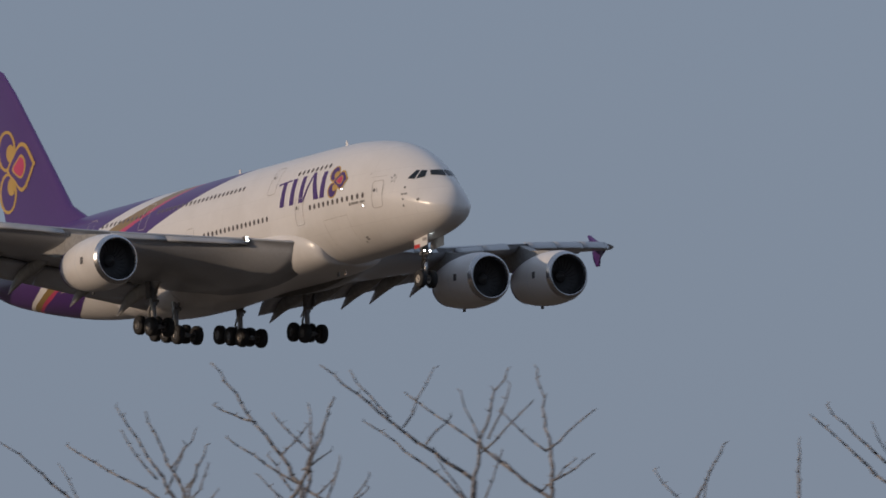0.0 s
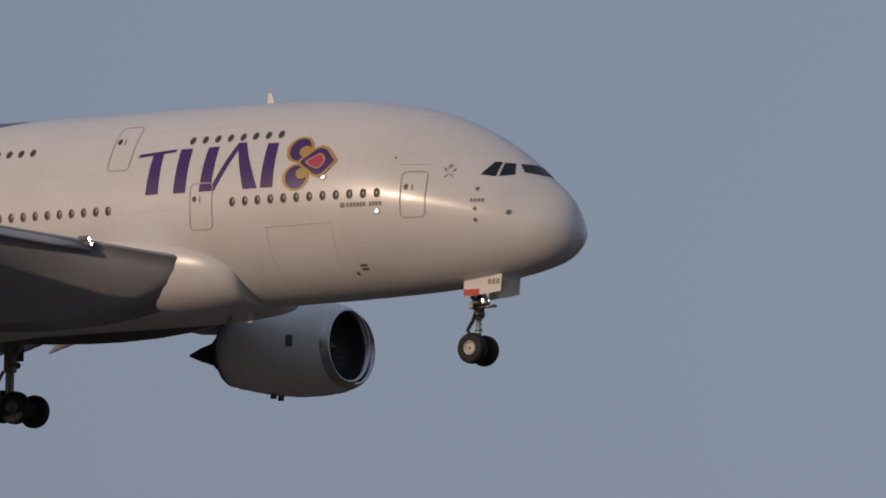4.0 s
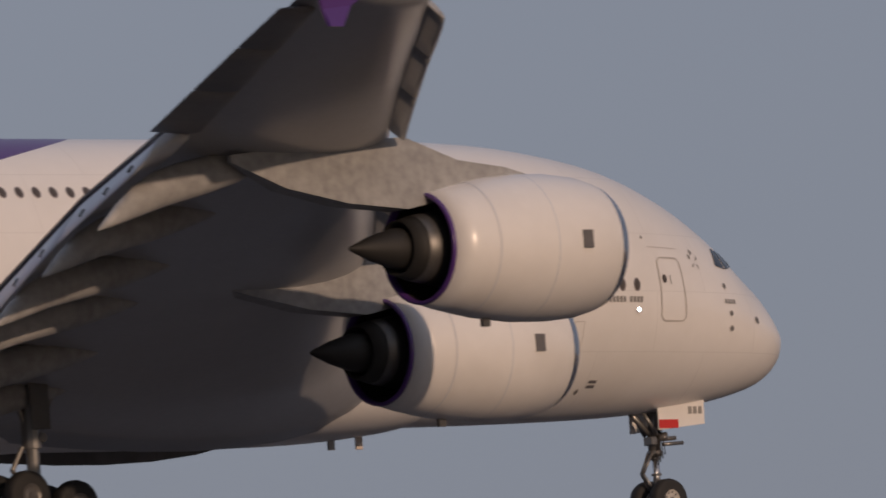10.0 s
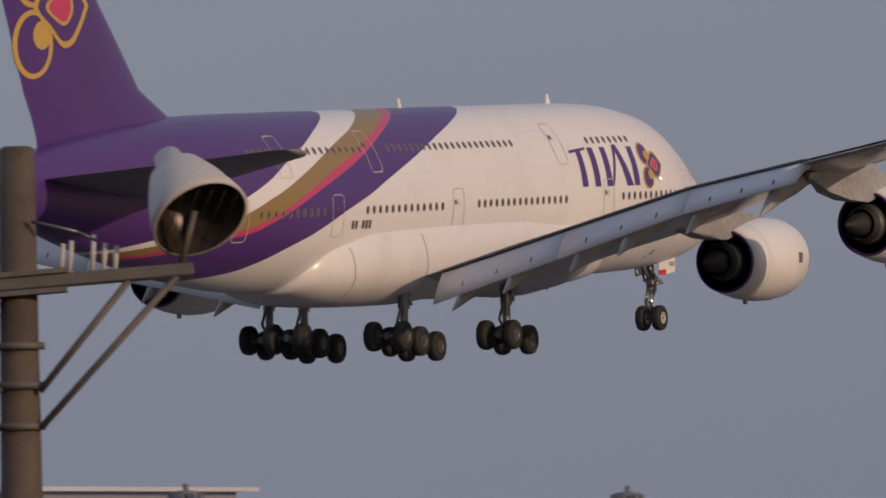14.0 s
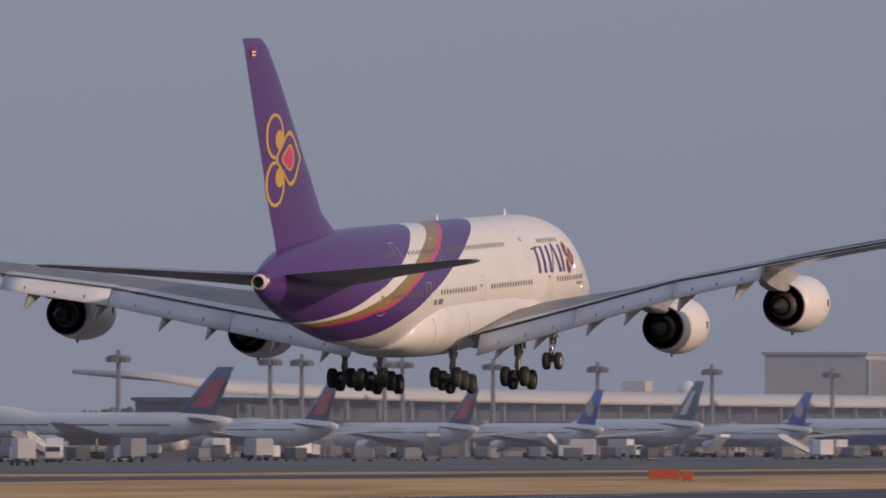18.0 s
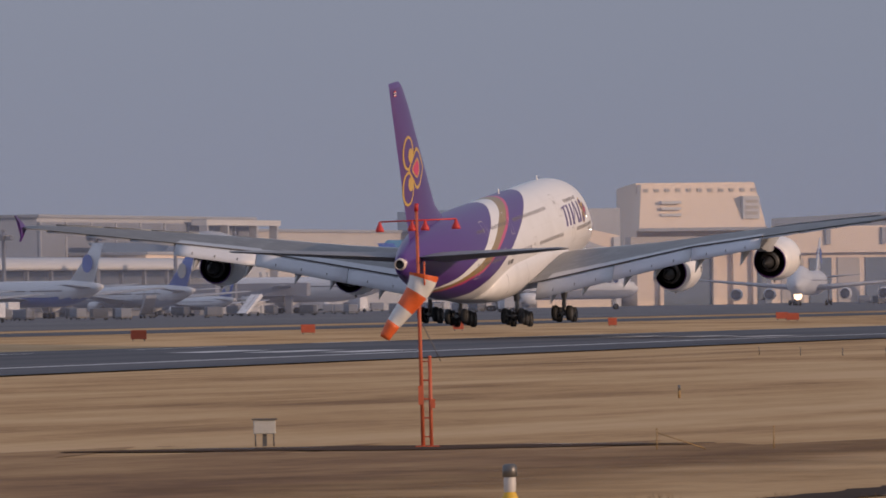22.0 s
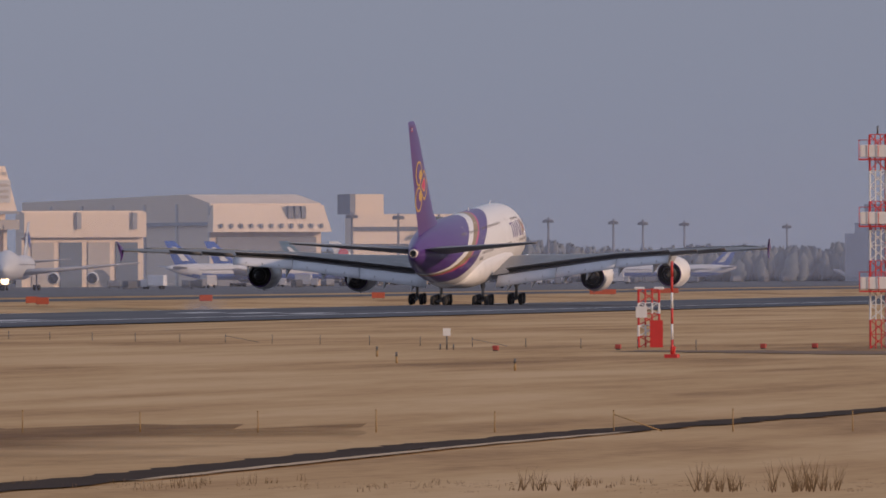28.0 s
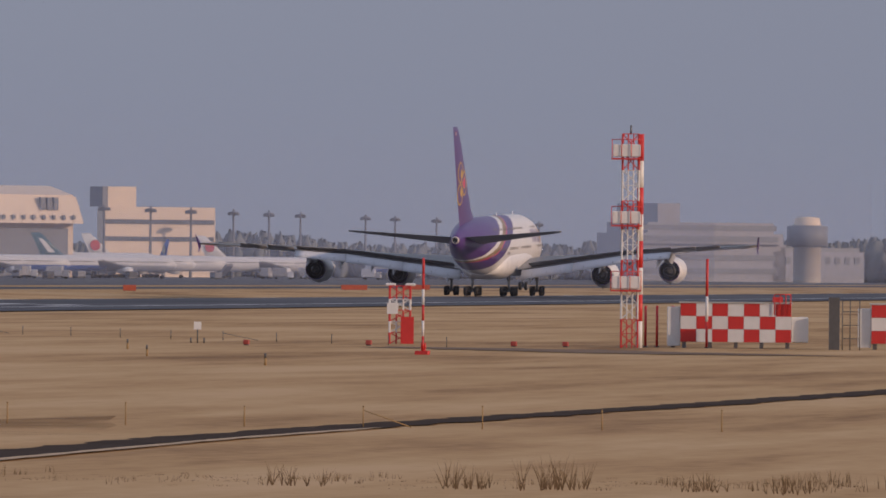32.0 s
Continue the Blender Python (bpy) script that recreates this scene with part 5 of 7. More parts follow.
# ---- things in the grass field ----
white_flat = mat("white_flat", (0.7, 0.7, 0.69), 0.6, vary=0.08, scale=2)
box_grey = mat("cabinet_grey", (0.45, 0.45, 0.43), 0.6, vary=0.1, scale=3)
yellow = mat("yellow_paint", (0.65, 0.40, 0.03), 0.5, vary=0.1, scale=4)
post_wood = mat("weathered_post", (0.34, 0.22, 0.09), 0.8, vary=0.2, scale=5)

wx, wy = 291.8, 70.9
mast_orange = mat("mast_orange", (0.52, 0.115, 0.05), 0.55, vary=0.15, scale=3)
mast = empty("windsock_mast", Matrix.Translation((wx, wy, 0)) @ Matrix.Rotation(radians(-76), 4, "Z"), "slim orange mast with a red lamp crossbar", "mast")
tube("pole", (0, 0, 0), (-0.1, 0, 6.35), 0.055, mast_orange, mast, 0.045)
tube("second_pole", (0.22, 0, 0), (0.20, 0, 2.45), 0.05, mast_orange, mast)
for z in (0.3, 0.8, 1.3, 1.8, 2.3):
    tube("rung", (0.0, 0, z), (0.22, 0, z), 0.02, mast_orange, mast)
box("switch_box", -0.11, 0.02, -0.12, -0.02, 1.15, 1.65, mast_orange, mast)
box("switch_box", 0.2, 0.33, -0.12, -0.02, 1.05, 1.3, mast_orange, mast)
box("base_plate", -0.2, 0.42, -0.2, 0.2, 0.0, 0.06, mast_orange, mast)
tube("crossbar", (-1.08, 0, 6.02), (0.95, 0, 6.08), 0.022, red_paint, mast)
tube("finial", (-0.1, 0, 6.3), (-0.1, 0, 6.5), 0.06, red_paint, mast)
for x, z in ((-1.08, 6.02), (-0.22, 6.04), (0.13, 6.05), (0.95, 6.08)):
    link("lamp_bell", lathe("lamp_bell", ((0.0, 0.03), (-0.08, 0.05), (-0.2, 0.11), (-0.27, 0.12), (-0.27, 0.001)), 14, "z", (x, 0, z)), red_paint, mast)
tube("stay_wire", (0.02, 0, 3.3), (0.5, 0, 2.3), 0.012, steel_dark, mast)

sock = empty("windsock", mast.matrix_basis @ Matrix.Translation((-0.08, -0.1, 4.55)), "orange and white striped windsock hanging half full", "windsock")
sections = []
for i in range(25):
    u = i / 24
    x = 0.16 - 0.05 * u - 0.95 * u ** 1.15 + 0.08 * math.sin(u * 5)
    z = 0.05 - 0.25 * u ** 0.7 - 1.42 * u ** 1.25
    sections.append((Vector((x, -0.05 * u, z)), 0.40 - 0.26 * u))
for a, b, m_ in ((0, 2, orange_paint), (2, 8, white_flat), (8, 14, orange_paint), (14, 19, white_flat), (19, 24, orange_paint)):
    rings = []
    for i in range(a, b + 1):
        p, r = sections[i]
        q = (sections[min(24, i + 1)][0] - sections[max(0, i - 1)][0]).normalized().to_track_quat("Z", "Y")
        rings.append([p + q @ Vector((r * math.cos(t) * (1 + 0.05 * math.sin(3 * t + i)), r * math.sin(t), 0)) for t in [2 * math.pi * j / 24 for j in range(24)]])
    link("stripe", loft("stripe", rings, a > 18), m_, sock)
link("hoop", lathe("hoop", ((-0.02, 0.40), (0.0, 0.42), (0.02, 0.40), (0.0, 0.38)), 24, "x", (0.17, 0, 0.0)), orange_paint, sock)

cab = empty("equipment_cabinet", Matrix.Translation((298.2, 76.9, 0)) @ Matrix.Rotation(radians(-75), 4, "Z"), "small grey cabinet on thin legs in the grass", "cabinet")
box("case", -0.3, 0.3, -0.2, 0.2, 0.34, 0.72, box_grey, cab, bevel=0.02)
box("roof", -0.34, 0.34, -0.24, 0.24, 0.72, 0.76, galv, cab)
for x in (-0.25, 0.25):
    for y in (-0.15, 0.15):
        tube("leg", (x, y, 0), (x, y, 0.34), 0.02, galv, cab)
box("pedestal", -0.06, 0.06, -0.06, 0.06, 0, 0.34, steel_dark, cab)

mk = empty("marker_post", Matrix.Translation(polar(76.78, 206)), "yellow marker post with a white collar and grey cap", "marker post")
link("yellow_tube", lathe("yellow_tube", ((0.0, 0.15), (0.36, 0.15), (0.44, 0.11), (0.46, 0.1)), 20, "z"), yellow, mk)
link("white_collar", lathe("white_collar", ((0.44, 0.1), (0.5, 0.11), (0.72, 0.11), (0.74, 0.1)), 20, "z"), hood_grey, mk)
link("grey_cap", lathe("grey_cap", ((0.73, 0.12), (0.74, 0.14), (0.94, 0.13), (0.97, 0.08), (0.97, 0.001)), 20, "z"), steel_dark, mk)

# ditch and bare strips: uneven dark bands a little below the grass
def strip(name, pts, width, material, label, lift=0.03):
    verts, faces = [], []
    rng = random.Random(len(pts))
    dense = []
    for i in range(len(pts) - 1):
        n = max(2, int(math.dist(pts[i], pts[i + 1]) / 1.6))
        dense += [(pts[i][0] + (pts[i + 1][0] - pts[i][0]) * k / n, pts[i][1] + (pts[i + 1][1] - pts[i][1]) * k / n) for k in range(n)]
    for i, (x, y) in enumerate(dense):
        j = min(i, len(dense) - 2)
        t = Vector((dense[j + 1][0] - dense[j][0], dense[j + 1][1] - dense[j][1], 0)).normalized()
        nrm = Vector((-t.y, t.x, 0))
        taper = min(1.0, i / 4 + 0.15, (len(dense) - 1 - i) / 4 + 0.15)
        for s in (-1, 1):
            w = width * taper * (0.5 + rng.uniform(-0.14, 0.14))
            p = Vector((x, y, lift)) + nrm * s * w
            verts.append(p)
    for i in range(len(dense) - 1):
        faces.append((2 * i, 2 * i + 1, 2 * i + 3, 2 * i + 2))
    return tagged(link(name, mesh(name, verts, faces, False), material), label, "ground strip", kind="structure")


ditch_earth = mat("ditch_earth", (0.06, 0.043, 0.033), 0.95, vary=0.3, scale=0.3, spec=0.05)
strip("ground_ditch", ((150, 44.2), (216, 44.5), (262, 45.2), (300, 44.2), (342, 42.6), (420, 41)), 1.8, ditch_earth, "dark narrow drainage ditch through dry grass")
wet_film = mat("standing_water", (0.05, 0.05, 0.055), 0.06, vary=0.05, scale=0.5)
strip("ground_track", ((288.6, 80), (290.0, 76.5), (291.5, 70.6), (293, 65), (294, 61.6)), 8.0, mud, "dark wet earth strip round the mast", 0.036)
strip("water_puddle", ((290.9, 77.5), (291.6, 74.6), (292.2, 72.4)), 1.1, wet_film, "thin film of standing water on wet earth", 0.046)
strip("water_puddle", ((294.5, 69), (294.2, 66.5), (293.6, 63.6)), 1.2, wet_film, "thin film of standing water on wet earth", 0.046)
strip("ground_clod", ((297.0, 79.6), (297.4, 78.0)), 2.6, mud, "small dark heap of earth in the grass", 0.04)
strip("ground_patch", ((574, 88), (560, 78), (546, 69), (541, 60)), 9.0, mat("dark_brown_ground", (0.17, 0.105, 0.06), 0.95, vary=0.3, scale=0.15), "dark brown strip of ground round the antenna tower")

fallow = ground_mat("fallow_earth", ((0.42, (0.165, 0.085, 0.037)), (0.56, (0.246, 0.137, 0.06)), (0.7, (0.321, 0.191, 0.085)), (0.86, (0.403, 0.253, 0.119))), (0.05, 0.2, 0.1), 1.0)
fn, fl = fallow.node_tree.nodes, fallow.node_tree.links       # it thins out into the grass along the field
f_at, f_xyz, f_end, f_spot, f_sum, f_keep = fn.new("ShaderNodeTexCoord"), fn.new("ShaderNodeSeparateXYZ"), fn.new("ShaderNodeMapRange"), fn.new("ShaderNodeTexNoise"), fn.new("ShaderNodeMath"), fn.new("ShaderNodeMapRange")
fl.new(f_at.outputs["Object"], f_xyz.inputs[0])
fl.new(f_at.outputs["Object"], f_spot.inputs["Vector"])
f_spot.inputs["Scale"].default_value, f_spot.inputs["Detail"].default_value = 0.12, 5
f_end.inputs["From Min"].default_value, f_end.inputs["From Max"].default_value = 48.0, 70.0
fl.new(f_xyz.outputs[1], f_end.inputs[0])
f_sum.operation = "ADD"
fl.new(f_end.outputs[0], f_sum.inputs[0])
fl.new(f_spot.outputs[0], f_sum.inputs[1])
f_keep.inputs["From Min"].default_value, f_keep.inputs["From Max"].default_value = 0.55, 1.15
fl.new(f_sum.outputs[0], f_keep.inputs[0])
fl.new(f_keep.outputs[0], fn["Principled BSDF"].inputs["Alpha"])
strip("ground_fallow", ((248, 100), (248, 44)), 84.0, fallow, "dark brown trampled earth in the dry field", 0.014)
strip("ground_verge", ((216, 43.3), (240, 43.7), (262, 44.0), (284, 43.6)), 0.4, mat("pale_verge", (0.5, 0.36, 0.22), 0.9, vary=0.3, scale=0.4), "thin pale strip along the edge of the ditch", 0.045)

# low fence posts in two rows
def post(x, y, h, r, material, label, group, brace=None):
    ob = empty("fence_post", Matrix.Translation((x, y, 0)), label, "post", group)
    tube("stake", (0, 0, 0), (0, 0, h), r, material, ob, r * 0.85)
    box("cap", -r * 1.1, r * 1.1, -r * 1.1, r * 1.1, h, h + 0.03, material, ob)
    if brace:
        tube("brace", (0, 0, h * 0.85), (brace[0], brace[1], 0.02), r * 0.7, material, ob)


for k in range(7, 17):
    y = 84.0 - 3.05 * k
    post(282.6 + 0.03 * (84 - y), y, 0.5 + 0.03 * (k % 3), 0.018, post_wood, "thin weathered wooden fence post in the grass", "posts of the near low fence", (0.6, -1.15) if k in (7, 13) else None)
for k in range(15):
    u = k / 14
    post(690 - 112 * u, 146 - 60 * u, 0.48, 0.024, steel_dark, "thin dark fence post far out in the grass", "posts of the far low fence", (2.0, -1.6) if k in (5, 10) else None)
for x, y in ((540, 96), (500, 88), (460, 76), (420, 92)):
    ob = empty("marker_stake", Matrix.Translation((x, y, 0)), "short stake with a dark and pale band", "stake", "stakes in the field")
    tube("stake", (0, 0, 0), (0, 0, 0.3), 0.05, post_wood, ob)
    tube("band", (0, 0, 0.3), (0, 0, 0.5), 0.05, steel_dark, ob)

sg = empty("small_sign", Matrix.Translation((587.5, 100.7, 0)) @ Matrix.Rotation(radians(-80), 4, "Z"), "small white board on a thin post", "sign")
box("board", -0.2, 0.2, -0.02, 0.02, 0.72, 1.13, white_flat, sg)
tube("post", (0, 0.03, 0), (0, 0.03, 0.75), 0.04, galv, sg)
for x in (-0.35, 0.35):
    tube("side_post", (x, 0.03, 0), (x, 0.03, 0.3), 0.04, steel_dark, sg)


dull_red = mat("dull_red", (0.36, 0.06, 0.045), 0.6, vary=0.2, scale=3)


def lattice(name, x, y, w, h, bands, label, category, r=0.03):
    """A square lattice mast in painted bands from the ground up."""
    ob = empty(name, Matrix.Translation((x, y, 0)) @ Matrix.Rotation(radians(-81), 4, "Z"), label, category)
    z = 0.0
    for i, hb in enumerate(bands):
        m_ = red_paint if i % 2 == 0 else white_flat
        bm = bmesh.new()
        for sx in (-w / 2, w / 2):
            for sy in (-w / 2, w / 2):
                tube_bm(bm, (sx, sy, z), (sx, sy, z + hb), r, r, 6)
        n = max(1, int(round(hb / w)))
        for k in range(n):
            z0, z1 = z + hb * k / n, z + hb * (k + 1) / n
            for sy in (-w / 2, w / 2):
                tube_bm(bm, (-w / 2, sy, z0), (w / 2, sy, z1), r * 0.45, r * 0.45, 5)
                tube_bm(bm, (w / 2, sy, z0), (-w / 2, sy, z1), r * 0.45, r * 0.45, 5)
                tube_bm(bm, (-w / 2, sy, z1), (w / 2, sy, z1), r * 0.45, r * 0.45, 5)
            for sx in (-w / 2, w / 2):
                tube_bm(bm, (sx, -w / 2, z0), (sx, w / 2, z1), r * 0.45, r * 0.45, 5)
        for sx in (-w / 6, w / 6):
            tube_bm(bm, (sx, -w / 2, z), (sx, -w / 2, z + hb), r * 0.8, r * 0.8, 5)
        part("lattice_section", bm, m_, ob, "red lattice section" if i % 2 == 0 else "white lattice section")
        z += hb
    return ob


tower = lattice("antenna_tower", 586.4, 77.6, 0.85, 11.2, (1.5, 1.6, 1.5, 1.6, 1.5, 1.6, 1.9), "red and white lattice antenna tower with three platforms", "antenna tower", 0.045)
for z0, m_ in ((3.0, white_flat), (6.4, white_flat), (9.9, white_flat)):
    box("antenna_panel", -0.95, 0.5, -0.75, -0.55, z0 + 0.1, z0 + 0.75, m_, tower, "white antenna panel", 0.03)
    box("platform", -1.0, 0.6, -0.8, 0.5, z0 - 0.05, z0 + 0.03, red_paint, tower)
    for x in (-1.0, -0.5, 0.0, 0.58):
        tube("rail_post", (x, -0.8, z0), (x, -0.8, z0 + 1.0), 0.02, red_paint, tower)
    tube("rail", (-1.0, -0.8, z0 + 1.0), (0.6, -0.8, z0 + 1.0), 0.022, red_paint, tower)
for i in range(8):
    tube("cable_duct", (0.52, 0, 1.4 * i), (0.52, 0, 1.4 * i + 1.4), 0.17, white_flat if i % 2 == 0 else red_paint, tower)
tube("lightning_rod", (0, 0, 11.2), (0, 0, 11.65), 0.05, steel_dark, tower)

frame_box = lattice("obstacle_lamp_stand", 599.8, 91.8, 1.1, 3.1, (0.6, 0.6, 0.6, 0.6, 0.7), "red and white lattice stand with obstacle lamps", "lamp stand", 0.06)
box("red_cabinet", 0.05, 0.75, -0.75, -0.5, 0.0, 1.45, red_paint, frame_box)
box("white_board", -0.7, -0.1, -0.72, -0.6, 1.6, 2.2, white_flat, frame_box)
for x in (-0.5, 0.55):
    box("lamp_top", x - 0.28, x + 0.28, -0.2, 0.2, 3.1, 3.25, white_flat, frame_box, bevel=0.04)
pp = empty("banded_pole", Matrix.Translation((526.0, 79.4, 0)), "red and white banded pole on a red foot", "pole")
for k in range(6):
    tube("band", (0, 0, 0.12 + 0.74 * k), (0, 0, 0.86 + 0.74 * k), 0.06, red_paint if k % 2 == 0 or k == 5 else white_flat, pp)
box("foot", -0.5, 0.35, -0.3, 0.3, 0, 0.18, red_paint, pp)
box("side_box", 0.1, 0.4, -0.1, 0.1, 0.1, 0.55, red_paint, pp)
tube("side_stub", (0.25, 0, 0), (0.25, 0, 1.2), 0.05, galv, pp)


def checker_hut(x, y, w, h, d, cols, rows_, label, turn):
    ob = empty("equipment_hut", Matrix.Translation((x, y, 0)) @ Matrix.Rotation(radians(turn), 4, "Z"), label, "hut", "checkered huts beside the tower")
    z0 = 0.32
    box("body", -w / 2, w / 2, 0.03, d, z0, z0 + h, white_flat, ob)
    box("roof", -w / 2 - 0.08, w / 2 + 0.08, -0.06, d + 0.08, z0 + h, z0 + h + 0.07, box_grey, ob)
    for i in range(cols):
        for j in range(rows_):
            a, b = -w / 2 + w * i / cols, -w / 2 + w * (i + 1) / cols
            box("panel", a + 0.01, b - 0.01, 0.0, 0.028, z0 + h * j / rows_ + 0.01, z0 + h * (j + 1) / rows_ - 0.01, red_paint if (i + j) % 2 == 0 else white_flat, ob)
    for i in range(5):
        xx = -w / 2 + 0.2 + (w - 0.4) * i / 4
        box("footing", xx - 0.1, xx + 0.1, 0.1, d - 0.1, 0, z0, steel_dark, ob)
    box("air_unit", w / 2, w / 2 + 0.9, 0.3, 1.4, z0, z0 + 1.35, white_flat, ob, bevel=0.05)
    box("side_case", -w / 2 - 0.7, -w / 2, 0.2, 1.6, 0.1, z0 + h * 0.9, white_flat, ob, bevel=0.03)
    for xx in (w / 2 - 0.9, w / 2 - 0.6, w / 2 - 0.3, w / 2 - 0.05):
        tube("ladder_rail", (xx, -0.08, z0 + h * 0.72), (xx, -0.08, z0 + h + 0.5), 0.03, red_paint, ob)
    tube("ladder_rail", (w / 2 - 0.9, -0.08, z0 + h + 0.5), (w / 2 - 0.05, -0.08, z0 + h + 0.5), 0.03, red_paint, ob)
    box("vent_cap", w / 2 - 1.0, w / 2 - 0.45, 0.4, 1.0, z0 + h + 0.07, z0 + h + 0.35, red_paint, ob)
    return ob


checker_hut(591.5, 72.6, 5.85, 2.05, 2.6, 7, 3, "white and red checkered equipment hut on footings", -83)
checker_hut(591.5, 62.6, 5.6, 2.05, 2.6, 7, 3, "red and white checkered hut behind a dark screen", -83)
scr = empty("dark_screen", Matrix.Translation((587.5, 66.9, 0)) @ Matrix.Rotation(radians(-83), 4, "Z"), "dark screen wall with poles beside the hut", "screen")
box("wall", -0.3, 0.25, -0.3, 1.8, 0, 2.75, steel_dark, scr)
for x in (0.4, 0.8, 1.3):
    tube("pole", (x, -0.3, 0), (x, -0.3, 2.6), 0.03, galv, scr)
for z in (0.6, 1.3, 2.0):
    tube("rail", (0.4, -0.3, z), (1.3, -0.3, z), 0.025, galv, scr)
for x, y, h in ((593.0, 77.6, 2.2), (593.1, 77.0, 2.2), (594.3, 76.3, 2.2), (589.5, 73.9, 4.7)):
    ob = empty("red_pole", Matrix.Translation((x, y, 0)), "thin red painted pole beside the hut", "pole", "red poles beside the tower")
    if h > 3:
        tube("shaft", (0, 0, 0), (0, 0, h * 0.3), 0.07, red_paint, ob)
        tube("white_band", (0, 0, h * 0.3), (0, 0, h * 0.58), 0.075, white_flat, ob)
        tube("shaft", (0, 0, h * 0.58), (0, 0, h), 0.075, red_paint, ob)
    else:
        tube("shaft", (0, 0, 0), (0, 0, h), 0.07, red_paint, ob)
    box("foot", -0.12, 0.12, -0.12, 0.12, 0, 0.06, steel_dark, ob)
for x, y in ((582, 90.7), (584.4, 83.4), (586, 80.9), (575, 96)):
    ob = empty("ground_light", Matrix.Translation((x, y, 0)), "small red ground marker box", "marker", "red ground markers")
    box("case", -0.17, 0.17, -0.15, 0.15, 0.05, 0.29, dull_red, ob, bevel=0.03)
    box("base", -0.12, 0.12, -0.12, 0.12, 0, 0.05, steel_dark, ob)

# dry weeds along the lower edge
rng = random.Random(4)
verts, faces = [], []
for k in range(420):
    cx, cy = 213 + rng.gauss(0, 2.5), 20 + 30 * rng.random() ** 1.7
    clump = noise.noise(Vector((cy * 0.55, 3.1, 0.0)))
    h = max(0.03, 0.07 + 0.85 * clump) * rng.uniform(0.5, 1.1)
    for _ in range(5):
        x, y = cx + rng.gauss(0, 0.10), cy + rng.gauss(0, 0.10)
        dx, dy, w = rng.gauss(0, 0.22) * h, rng.gauss(0, 0.22) * h, 0.006
        i = len(verts)
        verts += [(x, y - w, 0), (x, y + w, 0), (x + dx, y + dy, h)]
        faces.append((i, i + 1, i + 2))
for cx, cy, tall, count in ((207, 28.6, 0.75, 26), (207, 30.4, 0.6, 20), (207, 26.0, 0.5, 14), (208, 33.6, 0.55, 12), (206, 21.6, 0.7, 24), (206, 18.6, 0.6, 20), (206, 24.2, 0.45, 12)):
    for _ in range(count):
        x, y, h = cx + rng.gauss(0, 0.6), cy + rng.gauss(0, 0.28), tall * rng.uniform(0.35, 1.0)
        for _ in range(4):
            dx, dy, w = rng.gauss(0, 0.25) * h, rng.gauss(0, 0.25) * h, 0.009
            i = len(verts)
            verts += [(x, y - w, 0), (x, y + w, 0), (x + dx, y + dy, h * rng.uniform(0.7, 1.0))]
            faces.append((i, i + 1, i + 2))
tagged(link("dry_weeds", mesh("dry_weeds", verts, faces, False), mat("weed_straw", (0.20, 0.125, 0.06), 0.9, vary=0.3, scale=1.0)), "dry brown weeds at the field's edge", "weeds", kind="stuff")


# ---- beyond the runway: signs, stands with parked airliners, terminal, hangars, lamp masts ----
sign_orange = mat("sign_orange", (0.42, 0.09, 0.045), 0.55, vary=0.15, scale=2)
for x, y, w in ((972, 288, 1.0), (1005, 300, 2.9), (1167, 296, 1.5), (1042, 281, 1.5), (1219, 292, 1.2), (1288, 290, 1.0), (1420, 296, 1.6), (1551, 300, 1.8), (1700, 302, 2.0), (1921, 302, 4.5), (2005, 304, 5.0), (1480, 310, 1.6)):
    ob = empty("runway_sign", Matrix.Translation((x, y, 0)) @ Matrix.Rotation(radians(-76), 4, "Z"), "low orange-red runway sign on short legs", "sign", "signs along the runway")
    box("face", -w / 2, w / 2, -0.15, 0.15, 0.18, 1.05, sign_orange, ob, bevel=0.03)
    for s in (-0.35, 0.35):
        box("leg", s * w - 0.05, s * w + 0.05, -0.08, 0.08, 0, 0.18, steel_dark, ob)

stand_white = mat("airliner_white", (0.66, 0.66, 0.66), 0.4, vary=0.05, scale=0.1)
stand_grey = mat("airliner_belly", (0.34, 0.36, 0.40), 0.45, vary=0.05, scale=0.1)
tail_red = mat("tail_red", (0.42, 0.04, 0.06), 0.4)
tail_navy = mat("tail_navy", (0.05, 0.07, 0.17), 0.4)
tail_blue = mat("tail_blue", (0.035, 0.10, 0.40), 0.4)
tail_sky = mat("tail_sky", (0.10, 0.34, 0.52), 0.4)
tail_violet = mat("tail_violet", (0.09, 0.035, 0.16), 0.4)
tail_pale = mat("tail_pale", (0.60, 0.61, 0.62), 0.4)
tail_teal = mat("tail_teal", (0.06, 0.13, 0.17), 0.4)
globe_grey = mat("globe_grey", (0.38, 0.36, 0.33), 0.4)


